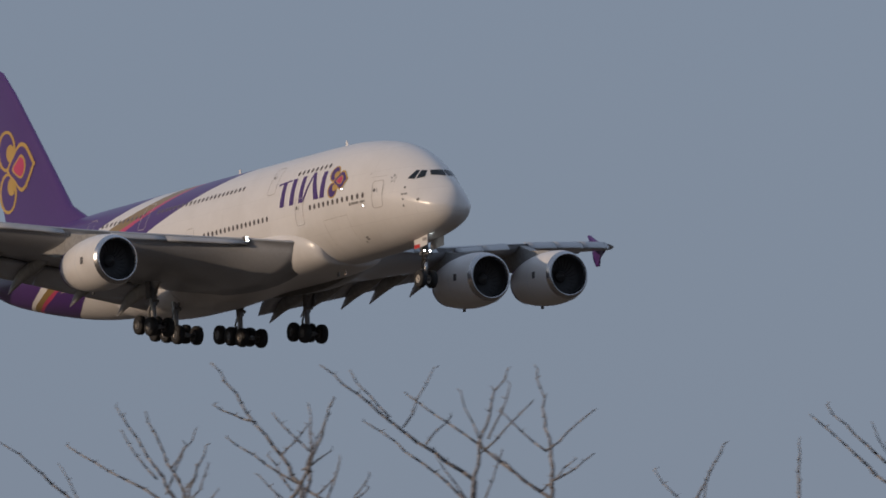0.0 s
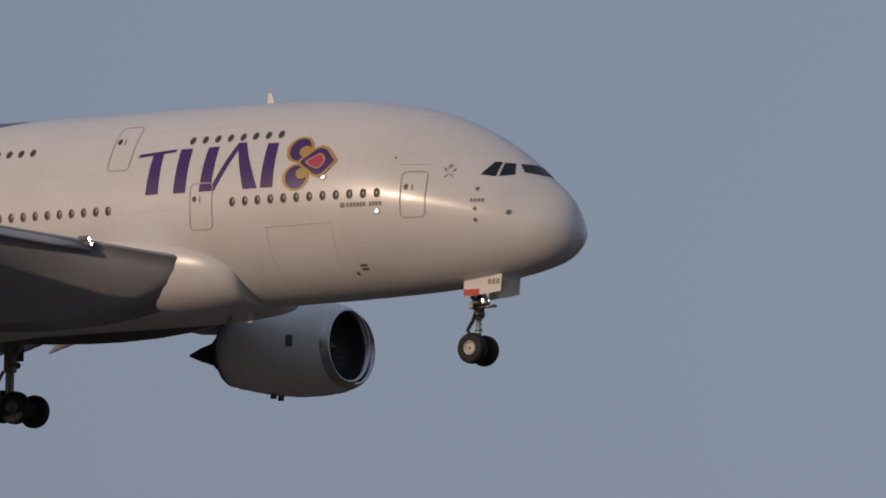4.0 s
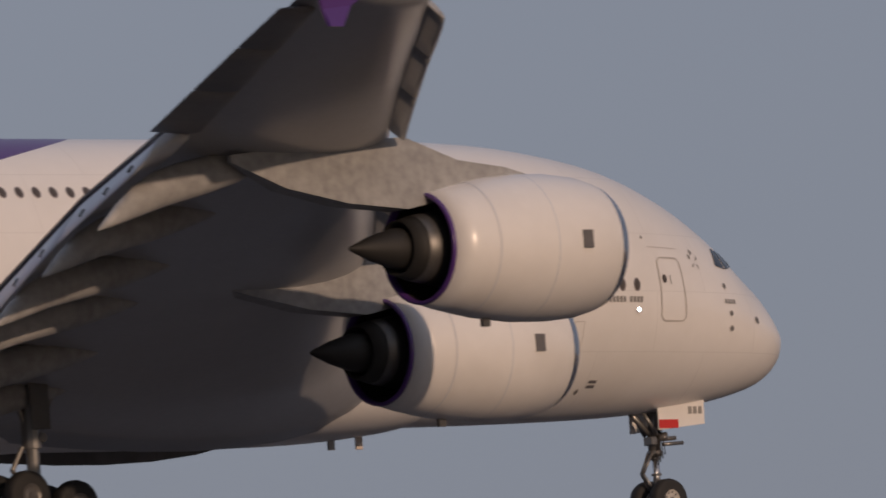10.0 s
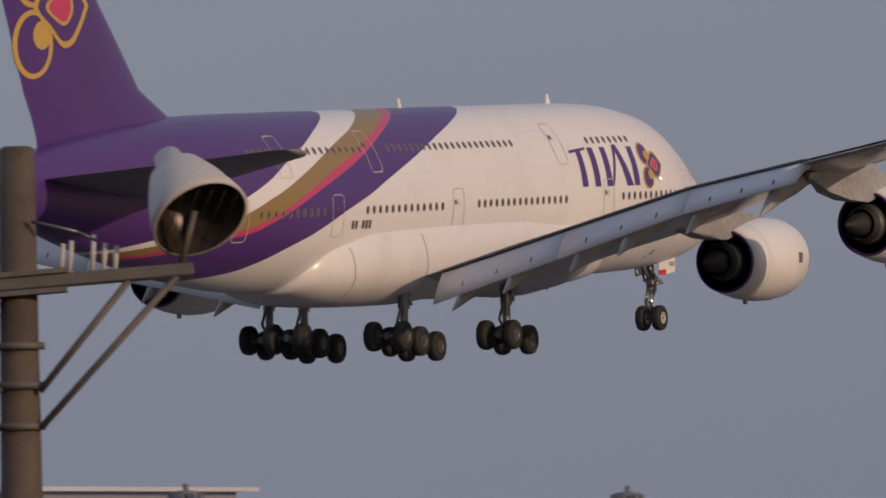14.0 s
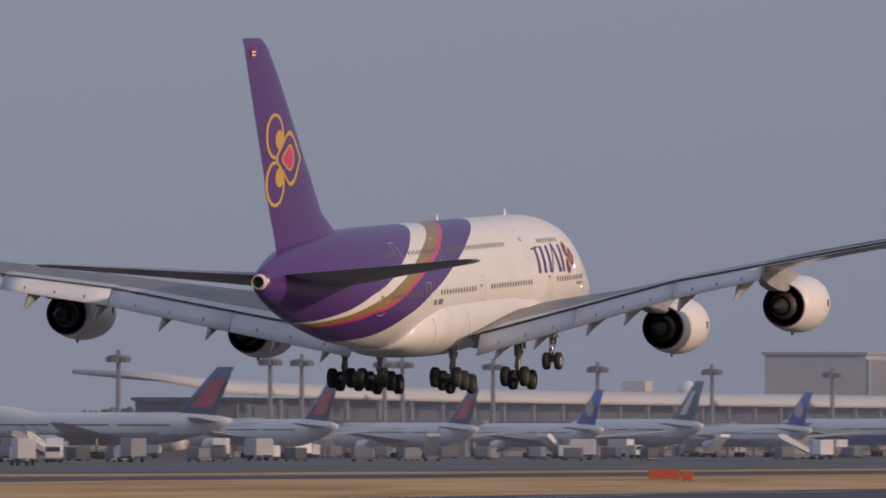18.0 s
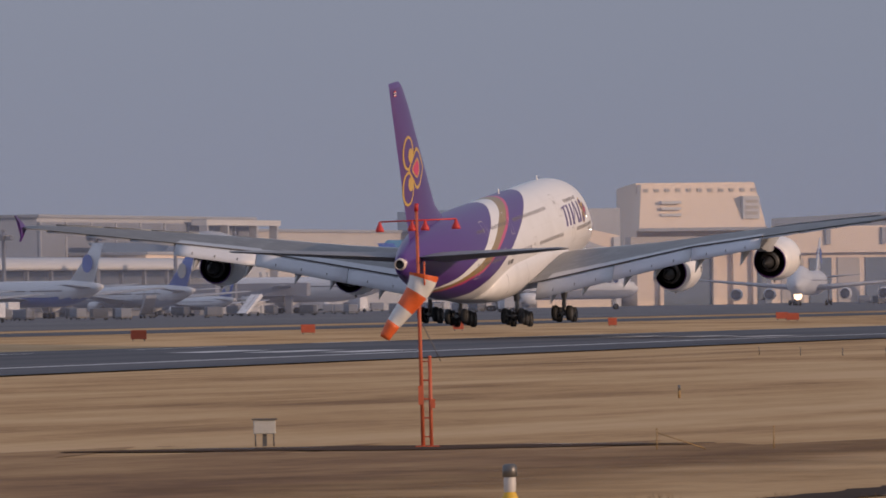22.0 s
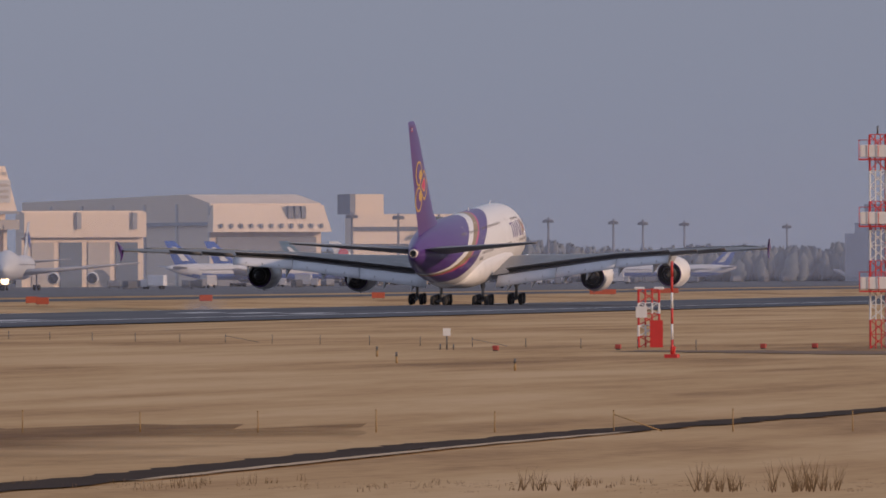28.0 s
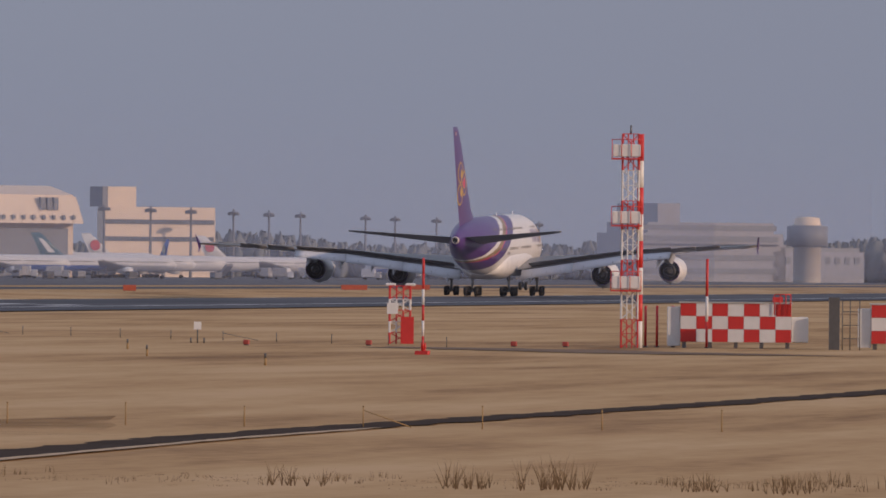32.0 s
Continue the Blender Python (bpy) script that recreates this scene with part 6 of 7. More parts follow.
def stand_airliner(name, label, fin_mat, patch, belly, length=62.0, hump=False, four=False, title=None):
    """A parked airliner, nose along +x, origin on the ground below the tail."""
    ob = empty(name, pose(0, 0, 0), label, "airliner", "parked airliners")
    R, zc = 3.0, 5.6
    rings = []
    for i in range(33):
        u = i / 32
        x = -6 + length * u
        if u < 0.28:
            r, c = R * (0.16 + 0.84 * math.sin(u / 0.28 * math.pi / 2) ** 0.85), zc + 1.5 * (1 - u / 0.28) ** 1.3
        elif u > 0.88:
            v = (u - 0.88) / 0.12
            r, c = R * max(0.02, math.sqrt(max(0, 1 - v ** 2.2))), zc - 0.6 * v ** 2
        else:
            r, c = R, zc
        top = 1.0 + (0.42 * max(0.0, math.sin((u - 0.68) / 0.3 * math.pi)) if hump and u > 0.68 else 0)
        rings.append([(x, r * math.cos(t), c + r * math.sin(t) * (top if math.sin(t) > 0 else 1)) for t in [2 * math.pi * j / 24 for j in range(24)]])
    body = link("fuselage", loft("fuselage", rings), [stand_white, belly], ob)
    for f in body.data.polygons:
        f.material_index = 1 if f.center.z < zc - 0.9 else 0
    fin = [[(p[0], p[2] - z, z) for p in airfoil((a, 0, z), (b, 0, z), 0.1, 8, 0.0)] for z, a, b in ((7.6, 7.8, -2.4), (12.5, 2.2, -4.6), (17.0, -2.8, -6.8))]
    fin_ob = link("fin", loft("fin", fin), fin_mat, ob)
    if patch:
        for s in (-1, 1):
            if patch is globe_grey or fin_mat is tail_pale:
                rows = [[(-0.9 + 2.1 * k / 3 * math.cos(t), s * (0.62 - 0.035 * (12.4 + 2.1 * k / 3 * math.sin(t) - 9.3)), 12.4 + 2.1 * k / 3 * math.sin(t)) for t in [2 * math.pi * j / 16 for j in range(17)]] for k in range(4)]
            else:
                rows = [[(2.9 - 0.98 * (z - 9.5) - (5.2 - 0.42 * (z - 9.3)) * (0.55 if patch is tail_pale else 1.0) * k / 3, s * (0.62 - 0.035 * (z - 9.3)), z) for k in range(4)] for z in (9.6, 11.3, 13.0, 14.8)]
            vs, q = [p for r_ in rows for p in r_], len(rows[0])
            link("tail_patch", mesh("tail_patch", vs, [(i * q + j, i * q + j + 1, (i + 1) * q + j + 1, (i + 1) * q + j) for i in range(3) for j in range(q - 1)], False), patch, fin_ob)
    for s in (-1, 1):
        me = loft("wing", [airfoil((a, y, z), (b, y, z), 0.12, 8) for y, a, b, z in ((2.0, 34, 20, 4.2), (9, 27, 17.5, 4.8), (29, 13, 9.5, 6.6))])
        link("wing", me if s > 0 else mirror(me, "wing"), pylon_grey, ob)
        me = loft("tailplane", [airfoil((a, y, z), (b, y, z), 0.1, 8) for y, a, b, z in ((0.8, 3.0, -3.5, 6.9), (10, -3.8, -6.6, 7.6))])
        link("tailplane", me if s > 0 else mirror(me, "tailplane"), pylon_grey, ob)
        for yy, xx in (((9.5, 30.5),) if not four else ((9.5, 30.5), (18.5, 24.5))):
            eng = link("engine", lathe("engine", ((xx, 1.25), (xx - 0.1, 1.45), (xx - 2, 1.55), (xx - 4.6, 1.05), (xx - 4.55, 0.9), (xx - 6, 0.25)), 20, "x", (0, yy * s, 2.9)), stand_white, ob)
            link("inlet", lathe("inlet", ((xx - 0.02, 1.3), (xx - 0.9, 1.2), (xx - 0.92, 0.01)), 20, "x", (0, yy * s, 2.9)), black_hot, eng)
        bm = bmesh.new()
        tube_bm(bm, (22, 4.6 * s, 4.0), (22, 4.6 * s, 0.5), 0.22, 0.2)
        leg = part("gear_leg", bm, strut_metal, ob)
        for dx in (-0.9, 0.9):
            for dy in (-0.55, 0.55):
                wq = new("wheel", tyre_main)
                wq.parent, wq.location = leg, (22 + dx, 4.6 * s + dy, 0.7)
    bm = bmesh.new()
    tube_bm(bm, (length - 12, 0, 3.0), (length - 12, 0, 0.5), 0.16, 0.14)
    leg = part("nose_leg", bm, strut_metal, ob)
    for dy in (-0.4, 0.4):
        wq = new("wheel", tyre_main)
        wq.parent, wq.location = leg, (length - 12, dy, 0.7)
    # window line and cockpit
    for s in (-1, 1):
        for k in range(3):
            x0 = 6 + k * 14.5
            box("window_line", x0, x0 + 12.5, s * 2.93 - 0.05, s * 2.93 + 0.05, 6.15, 6.4, cabin_glass, body)
    if title:                                  # a name on each side, as plain bars
        for s in (-1, 1):
            for k in range(6):
                box("title_bar", length - 21.5 + k * 1.65, length - 20.5 + k * 1.65, s * 2.86 - 0.08, s * 2.86 + 0.08, 6.55, 7.45, title, body)
    box("cockpit_glass", length - 9.6, length - 8.3, -1.7, 1.7, 6.55, 7.1, glass_dark, body)
    return ob


def stand(az, y, heading, ob, size=0.87, first=[]):
    """Puts an airliner of a size with its tail at bearing az on the line y; heading as a bearing."""
    m = Matrix.Translation((y * math.tan(radians(az)), y, 0.03)) @ Matrix.Rotation(radians(90 - heading), 4, "Z") @ Matrix.Scale(size, 4)
    if ob.name in first:
        return copy_thing(ob, m)
    first.append(ob.name)
    ob.matrix_basis = m
    return ob


red_tail = stand_airliner("parked_airliner", "white airliner with a navy and red tail", tail_navy, tail_red, stand_white, 62)
jumbo = stand_airliner("parked_airliner", "white humped airliner with a navy and red tail", tail_navy, tail_red, stand_grey, 68, True, True)
globe_tail = stand_airliner("parked_airliner", "white airliner with a blue and grey tail", tail_blue, globe_grey, stand_grey, 62)
dark_tail = stand_airliner("parked_airliner", "white airliner with a dark starred tail", tail_teal, tail_pale, stand_grey, 58)
blue_belly = stand_airliner("parked_airliner", "white airliner with a pale tail and blue belly", tail_pale, tail_blue, tail_blue, 62)
violet_tail = stand_airliner("parked_airliner", "white freighter with a violet tail", tail_violet, tail_red, stand_white, 60)
blue_tail = stand_airliner("parked_airliner", "white airliner with a blue tail", tail_blue, tail_pale, tail_blue, 60)
pale_tail = stand_airliner("parked_airliner", "white airliner with a red disc on its pale tail", tail_pale, tail_red, stand_white, 60)
leaf_tail = stand_airliner("parked_airliner", "pale airliner with a light blue tail", tail_sky, tail_red, stand_white, 62)
long_white = stand_airliner("parked_airliner", "long white airliner seen side on", tail_blue, globe_grey, stand_grey, 66, title=tail_navy)

stand(66.02, 560, 30, globe_tail)
stand(63.62, 820, 30, blue_tail)
stand(62.55, 800, 30, blue_tail)
stand(68.05, 520, 338, violet_tail, 0.98)
stand(68.25, 640, 20, blue_tail, 0.8)
stand(68.69, 640, 20, blue_tail, 0.8)
stand(71.05, 620, 20, jumbo, 0.92)
stand(71.64, 620, 38, red_tail, 0.81)
stand(72.36, 620, 38, red_tail, 0.93)
for az, size in ((73.0, 0.87), (74.06, 0.88), (75.13, 0.91), (75.36, 0.57)):
    stand(az, 620, 42, globe_tail, size)
stand(73.5, 620, 42, dark_tail)
stand(74.65, 630, 40, blue_belly, 0.93)
stand(76.12, 640, 10, leaf_tail, 1.0)
stand(76.26, 610, 150, long_white, 0.93)
for az, y in ((78.93, 640), (79.13, 640), (79.35, 660), (79.58, 650), (79.76, 660), (80.34, 650)):
    stand(az, y, 150, blue_tail if az < 79.3 else pale_tail, 0.92)
stand(79.51, 620, 150, dark_tail, 0.92)
stand(80.1, 660, 60, globe_tail)
stand(81.68, 600, 350, blue_tail)
stand(82.3, 600, 20, blue_tail)
stand(82.62, 600, 20, blue_tail)

# the airliner that taxis towards the camera with its light on
taxiing = stand_airliner("taxiing_airliner", "white four-engined airliner taxiing with a bright nose light", tail_pale, tail_blue, stand_white, 64, True, True)
# glowing disc far wider than the lamp, to hold its glare as well
link("nose_light", lathe("nose_light", ((0.0, 0.001), (-0.02, 0.95), (-0.2, 1.0)), 20, "x", (53.4, 0.0, 2.4)), glow("nose_light_glow", (1.0, 0.66, 0.34), 4.0), taxiing)

# ---- service vehicles ----
truck_white = mat("truck_white", (0.52, 0.52, 0.53), 0.5, vary=0.15, scale=0.3, per_object=0.6)
truck_grey = mat("truck_grey", (0.13, 0.14, 0.16), 0.55, vary=0.2, scale=0.3, per_object=0.7)


def truck(kind):
    ob = empty("service_truck" if kind == 0 else "baggage_container" if kind == 1 else "boarding_stairs", pose(0, 0, 0), ("white high-sided service truck on the apron", "grey baggage container on a dolly", "white mobile boarding stairs")[kind], ("truck", "container", "stairs")[kind], "ground equipment on the apron")
    if kind == 0:
        box("cargo_body", -3.2, 1.2, -1.25, 1.25, 0.9, 3.6, truck_white, ob, bevel=0.08)
        box("cab", 1.3, 3.2, -1.2, 1.2, 0.6, 2.5, truck_white, ob, bevel=0.15)
        box("windscreen", 2.9, 3.24, -1.0, 1.0, 1.6, 2.3, glass_dark, ob)
        for x in (-2.2, 2.2):
            for y in (-1.0, 1.0):
                link("wheel", lathe("wheel", ((-0.15, 0.01), (-0.15, 0.45), (0.15, 0.45), (0.15, 0.01)), 12, "y", (x, y, 0.45)), rubber, ob)
    elif kind == 1:
        box("container", -1.6, 1.6, -1.1, 1.1, 0.55, 2.2, truck_grey, ob, bevel=0.1)
        box("dolly", -1.9, 1.9, -1.1, 1.1, 0.35, 0.5, steel_dark, ob)
        for x in (-1.3, 1.3):
            for y in (-0.9, 0.9):
                link("wheel", lathe("wheel", ((-0.1, 0.01), (-0.1, 0.2), (0.1, 0.2), (0.1, 0.01)), 10, "y", (x, y, 0.2)), rubber, ob)
    else:
        bm = bmesh.new()
        q = [bm.verts.new(p) for p in ((-4, -1.1, 0.6), (-4, 1.1, 0.6), (3, -1.1, 4.6), (3, 1.1, 4.6), (4.2, -1.1, 4.6), (4.2, 1.1, 4.6), (4.2, -1.1, 4.0), (4.2, 1.1, 4.0), (-3.2, -1.1, 0.4), (-3.2, 1.1, 0.4))]
        for f in ((0, 1, 3, 2), (2, 3, 5, 4), (4, 5, 7, 6), (6, 7, 9, 8), (8, 9, 1, 0), (0, 2, 4, 6, 8), (1, 9, 7, 5, 3)):
            bm.faces.new([q[i] for i in f])
        part("flight", bm, truck_white, ob)
        box("chassis", -3.5, 2.5, -1.0, 1.0, 0.4, 0.9, truck_grey, ob)
        for x in (-2.5, 2.0):
            for y in (-1.0, 1.0):
                link("wheel", lathe("wheel", ((-0.15, 0.01), (-0.15, 0.42), (0.15, 0.42), (0.15, 0.01)), 12, "y", (x, y, 0.42)), rubber, ob)
        for y in (-1.05, 1.05):
            tube("handrail", (-4, y, 1.6), (3, y, 5.6), 0.05, galv, ob)
    return ob


rng = random.Random(11)
kinds = [truck(k) for k in range(3)]
for k in range(130):
    kind = rng.choices((0, 1, 2), (3, 9, 1))[0]
    y = rng.uniform(550, 680)
    x = y * math.tan(radians(67.0 + 9.9 * (k / 130) + rng.choice((-0.16, -0.05, 0.0, 0.04, 0.2)) + rng.uniform(-0.03, 0.03)))
    m = Matrix.Translation((x, y, 0.03)) @ Matrix.Rotation(rng.uniform(0, 6.28), 4, "Z")
    if k < 3:
        kinds[k].matrix_basis = m
    else:
        copy_thing(kinds[kind], m)
for k in range(14):                            # stairs and loaders before the terminal
    y = rng.uniform(500, 590)
    x = y * math.tan(radians(rng.uniform(68.9, 70.3)))
    copy_thing(kinds[rng.choices((0, 2), (1, 2))[0]], Matrix.Translation((x, y, 0.03)) @ Matrix.Rotation(rng.uniform(0, 6.28), 4, "Z"))
for k in range(40):
    y = rng.uniform(560, 610)
    x = y * math.tan(radians(rng.uniform(78.3, 82.8)))
    copy_thing(kinds[rng.choices((0, 1, 2), (3, 6, 1))[0]], Matrix.Translation((x, y, 0.03)) @ Matrix.Rotation(rng.uniform(0, 6.28), 4, "Z"))

# ---- lamp masts ----
mast_steel = mat("mast_steel", (0.17, 0.175, 0.19), 0.6, 0.3, vary=0.15)


def lamp_mast(height):
    ob = empty("lamp_mast", pose(0, 0, 0), "tall grey apron lamp mast with a ring of floodlights", "lamp mast", "apron lamp masts")
    link("shaft", lathe("shaft", ((0.0, 0.55), (height, 0.34), (height, 0.001)), 10, "z"), mast_steel, ob)
    link("ring", lathe("ring", ((height - 2.0, 0.4), (height - 1.4, 1.7), (height - 1.0, 1.8), (height - 0.8, 0.4)), 12, "z"), mast_steel, ob)
    for k in range(6):
        t = 2 * math.pi * k / 6
        box("lamp", 1.6 * math.cos(t) - 0.5, 1.6 * math.cos(t) + 0.5, 1.6 * math.sin(t) - 0.5, 1.6 * math.sin(t) + 0.5, height - 2.2, height - 1.2, mast_steel, ob)
    return ob


short_mast, tall_mast = lamp_mast(19.0), lamp_mast(24.0)
for k, az in enumerate((62.08, 64.32, 66.33, 66.65, 67.55, 68.54, 69.46, 69.83, 70.61, 71.38, 71.54, 71.96, 72.05, 72.51, 73.04, 73.62, 74.23, 74.7, 75.1, 75.4)):
    m = Matrix.Translation((655 * math.tan(radians(az)), 655, 0))
    if k:
        copy_thing(short_mast, m)
    else:
        short_mast.matrix_basis = m
for k, az in enumerate((79.575, 79.795, 80.03, 80.235, 80.45, 80.63, 80.79, 81.12, 81.27, 81.48, 82.0)):
    m = Matrix.Translation((655 * math.tan(radians(az)), 655, 0))
    if k:
        copy_thing(tall_mast, m)
    else:
        tall_mast.matrix_basis = m

# ---- buildings ----
wall_beige = mat("wall_beige", (0.45, 0.41, 0.37), 0.8, vary=0.08, scale=0.05)
wall_cream = mat("wall_cream", (0.76, 0.62, 0.49), 0.8, vary=0.06, scale=0.06)
wall_grey = mat("wall_grey", (0.40, 0.405, 0.42), 0.75, vary=0.1, scale=0.05)
wall_dark = mat("wall_dark", (0.20, 0.215, 0.25), 0.6, vary=0.15, scale=0.05)
wall_pale = mat("wall_pale", (0.22, 0.23, 0.26), 0.7, vary=0.1, scale=0.05)
wall_light = mat("wall_light", (0.55, 0.54, 0.53), 0.7, vary=0.08, scale=0.05)
roof_grey = mat("roof_grey", (0.30, 0.31, 0.33), 0.7, vary=0.1, scale=0.05)
facade_glass = mat("facade_glass", (0.12, 0.135, 0.165), 0.25, vary=0.2, scale=0.1)
door_blue = mat("hangar_door", (0.10, 0.135, 0.18), 0.6, vary=0.1)


def block(name, az0, az1, y, z1, depth, wall, label, category="building", z0=0.0):
    """A building whose long front lies on the line y between two bearings. Its space: x along the front, y away from the field."""
    x0, x1 = y * math.tan(radians(az0)), y * math.tan(radians(az1))
    ob = empty(name, Matrix.Translation((x0, y, 0)), label, category)
    w = x1 - x0
    box("wall", 0, w, 0, depth, z0, z1, wall, ob)
    box("roof", -0.6, w + 0.6, -0.6, depth + 0.6, z1, z1 + 0.7, roof_grey, ob)
    return ob, w


wall_slate = mat("wall_slate", (0.2, 0.21, 0.235), 0.75, vary=0.12, scale=0.05)
# terminal with stacked decks
term, w = block("terminal", 66.2, 69.85, 690, 12.5, 60, wall_slate, "grey stepped airport terminal with dark glass bands")
for z, m_, out in ((3.0, facade_glass, 0.4), (6.2, wall_pale, 2.5), (8.2, facade_glass, 0.5), (10.6, wall_pale, 2.0)):
    box("deck", 0, w, -out, 0, z, z + 1.7, m_, term)
box("upper_storey", 110, w - 20, 8, 55, 13.2, 16.5, wall_pale, term)
box("top_storey", 133, 232, 10, 40, 17.2, 20.6, wall_pale, term)
box("top_glass", 135, 230, 9.6, 10, 18.2, 19.6, facade_glass, term)
box("upper_glass", 112, w - 22, 7.5, 8, 14.0, 15.5, facade_glass, term)
box("upper_roof", 105, w - 15, 5, 58, 16.5, 17.2, roof_grey, term)
box("stair_tower", 118, 165, -3, 30, 0, 20.0, wall_slate, term)
box("stair_tower", 30, 70, -2, 20, 0, 15.0, wall_pale, term)
for k in range(14):
    box("pier", 20 + k * (w - 40) / 13, 22.5 + k * (w - 40) / 13, -2.2, 0, 0, 12.4, wall_pale, term)
wingb, w = block("terminal", 60.8, 66.12, 700, 12.9, 50, wall_slate, "low grey terminal wing with a pale roof edge")
for z, m_, out in ((2.0, facade_glass, 0.4), (5.5, wall_pale, 1.5), (7.6, facade_glass, 0.4), (11.6, wall_pale, 1.8)):
    box("deck", 0, w, -out, 0, z, z + 1.2, m_, wingb)
box("roof_house", 63, 121, 20, 48, 12.9, 19.4, wall_pale, wingb)
box("roof_edge", 60, 124, 18, 50, 19.4, 20.0, wall_light, wingb)
conc, w = block("concourse", 71.2, 75.3, 690, 10.6, 20, wall_slate, "long low concourse with a pale curved roof")
for z, m_ in ((1.2, facade_glass), (6.9, facade_glass)):
    box("glass_band", 0, w, -0.4, 0, z, z + (2.2 if z < 5 else 3.6), m_, conc)
rings = []
for k in range(26):
    u = k / 25
    x = -30 + (w + 30) * u
    lift = 2.4 * math.exp(-u * 9)
    rings.append([(x, -7, 10.7 + lift * 0.6), (x, -7, 11.8 + lift * 0.6), (x, 8, 13.6 + lift), (x, 22, 14.0 + lift), (x, 22, 13.2 + lift), (x, 8, 12.4 + lift)])
link("curved_roof", loft("curved_roof", rings), wall_light, conc, "pale curved roof")
for k in range(30):
    box("column", 8 + k * (w - 16) / 29, 9 + k * (w - 16) / 29, -6.5, -5.7, 0, 10.9, wall_pale, conc)
for k, u in enumerate((0.06, 0.2, 0.34, 0.48, 0.62, 0.76, 0.9)):
    box("jet_bridge", u * w, u * w + 3.5, -38, -0.5, 4.2, 7.2, wall_pale, conc)
    box("bridge_leg", u * w + 1, u * w + 2.5, -34, -32.5, 0, 4.2, wall_slate, conc)
dome = empty("radar_dome", Matrix.Translation((790 * math.tan(radians(73.5)), 790, 0)), "white radar dome on a slim tower", "radar dome")
tube("tower", (0, 0, 0), (0, 0, 13), 2.0, wall_light, dome)
link("dome", lathe("dome", ((12.5, 2.0), (13.4, 2.7), (15.2, 2.9), (17.0, 2.3), (18.0, 0.02)), 20, "z"), white_flat, dome)
tank = empty("water_tower", Matrix.Translation((790 * math.tan(radians(73.24)), 790, 0)), "pale square water tower with a flared top", "water tower")
box("shaft", -2, 2, -2, 2, 0, 15, wall_light, tank)
box("tank", -3, 3, -3, 3, 15, 17.6, wall_light, tank)

wh, w = block("warehouse", 74.4, 75.5, 720, 23.6, 25, wall_grey, "large grey warehouse with dark upper wall")
box("dark_band", 0, w, -0.5, 0, 14, 22.5, wall_dark, wh)
box("pale_bay", w * 0.3, w * 0.36, -0.8, 0, 5, 11, wall_cream, wh)
box("gantry", w * 0.66, w * 1.02, -6, -2, 22.0, 23.4, wall_light, wh)
for u in (0.66, 0.76, 0.9, 1.0):
    box("gantry_leg", w * u, w * u + 1.6, -6, -4, 0, 22.0, wall_grey, wh)
for k in range(9):
    box("rib", w * k / 9, w * k / 9 + 0.8, -0.9, -0.5, 0, 22.5, wall_grey, wh)
shed, w = block("service_building", 74.95, 75.45, 700, 14.5, 30, wall_cream, "cream service building with a blue sloping roof")
rings = [[(0, -1.5, 9.0), (w, -1.5, 9.0), (w, -1.0, 9.6), (0, -1.0, 9.6)], [(0, 14, 17.0), (w, 14, 17.0), (w, 14.5, 17.6), (0, 14.5, 17.6)]]
link("blue_roof", loft("blue_roof", rings, True, False), door_blue, shed)
for k in range(8):
    box("window", w * (k + 0.3) / 8, w * (k + 0.7) / 8, -0.25, 0, 3.0, 6.5, facade_glass, shed)
long_bld, w = block("cargo_building", 75.38, 77.05, 735, 21.0, 60, wall_beige, "long beige cargo building with dark doors and canopies")
for k in range(9):
    a = w * (k + 0.15) / 9
    box("dock_door", a, a + w * 0.055, -0.4, 0, 0.5, 6.5, wall_dark if k % 3 else red_paint, long_bld)
    box("canopy", a - 3, a + w * 0.055 + 3, -4.5, 0, 7.4, 8.2, wall_light, long_bld)
    box("high_window", a, a + w * 0.05, -0.3, 0, 11.5, 13.5, facade_glass, long_bld)
box("lower_wing", 0, w, -25, -4, 0, 7.0, wall_grey, long_bld)
dome2 = empty("storage_dome", Matrix.Translation((700 * math.tan(radians(75.27)), 700, 0)), "grey domed round building", "dome")
link("shell", lathe("shell", ((0, 14), (9, 14), (14, 12.5), (18, 8.5), (20, 3), (20.3, 0.01)), 28, "z"), wall_grey, dome2)
for k in range(14):
    t = 2 * math.pi * k / 14
    box("rib", 14.1 * math.cos(t) - 0.4, 14.1 * math.cos(t) + 0.4, 14.1 * math.sin(t) - 0.4, 14.1 * math.sin(t) + 0.4, 0, 10, wall_light, dome2)


def hangar(name, az, dist, front_deg, side_deg, h, label, wall, shaded_wall, shed_roof=0.0):
    """A hangar whose lit front looks back over the field; az: bearing of the corner between its shaded flank and its front.
    Its space: x along the front, y into the building."""
    ob = empty(name, Matrix.Translation(polar(az, dist)) @ Matrix.Rotation(radians(90 - 148), 4, "Z"), label, "hangar")
    w = radians(front_deg) * dist / math.cos(radians(az - 78 + 20))
    deep = radians(side_deg) * dist / math.sin(radians(az - 78 + 20))
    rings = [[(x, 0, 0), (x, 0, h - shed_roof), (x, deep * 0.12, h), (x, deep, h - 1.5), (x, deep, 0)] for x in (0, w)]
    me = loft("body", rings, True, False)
    body = link("body", me, [wall, shaded_wall], ob)
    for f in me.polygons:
        # the flank's shade is put into its darker wall colour
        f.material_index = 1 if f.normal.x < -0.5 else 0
    return ob, w, deep


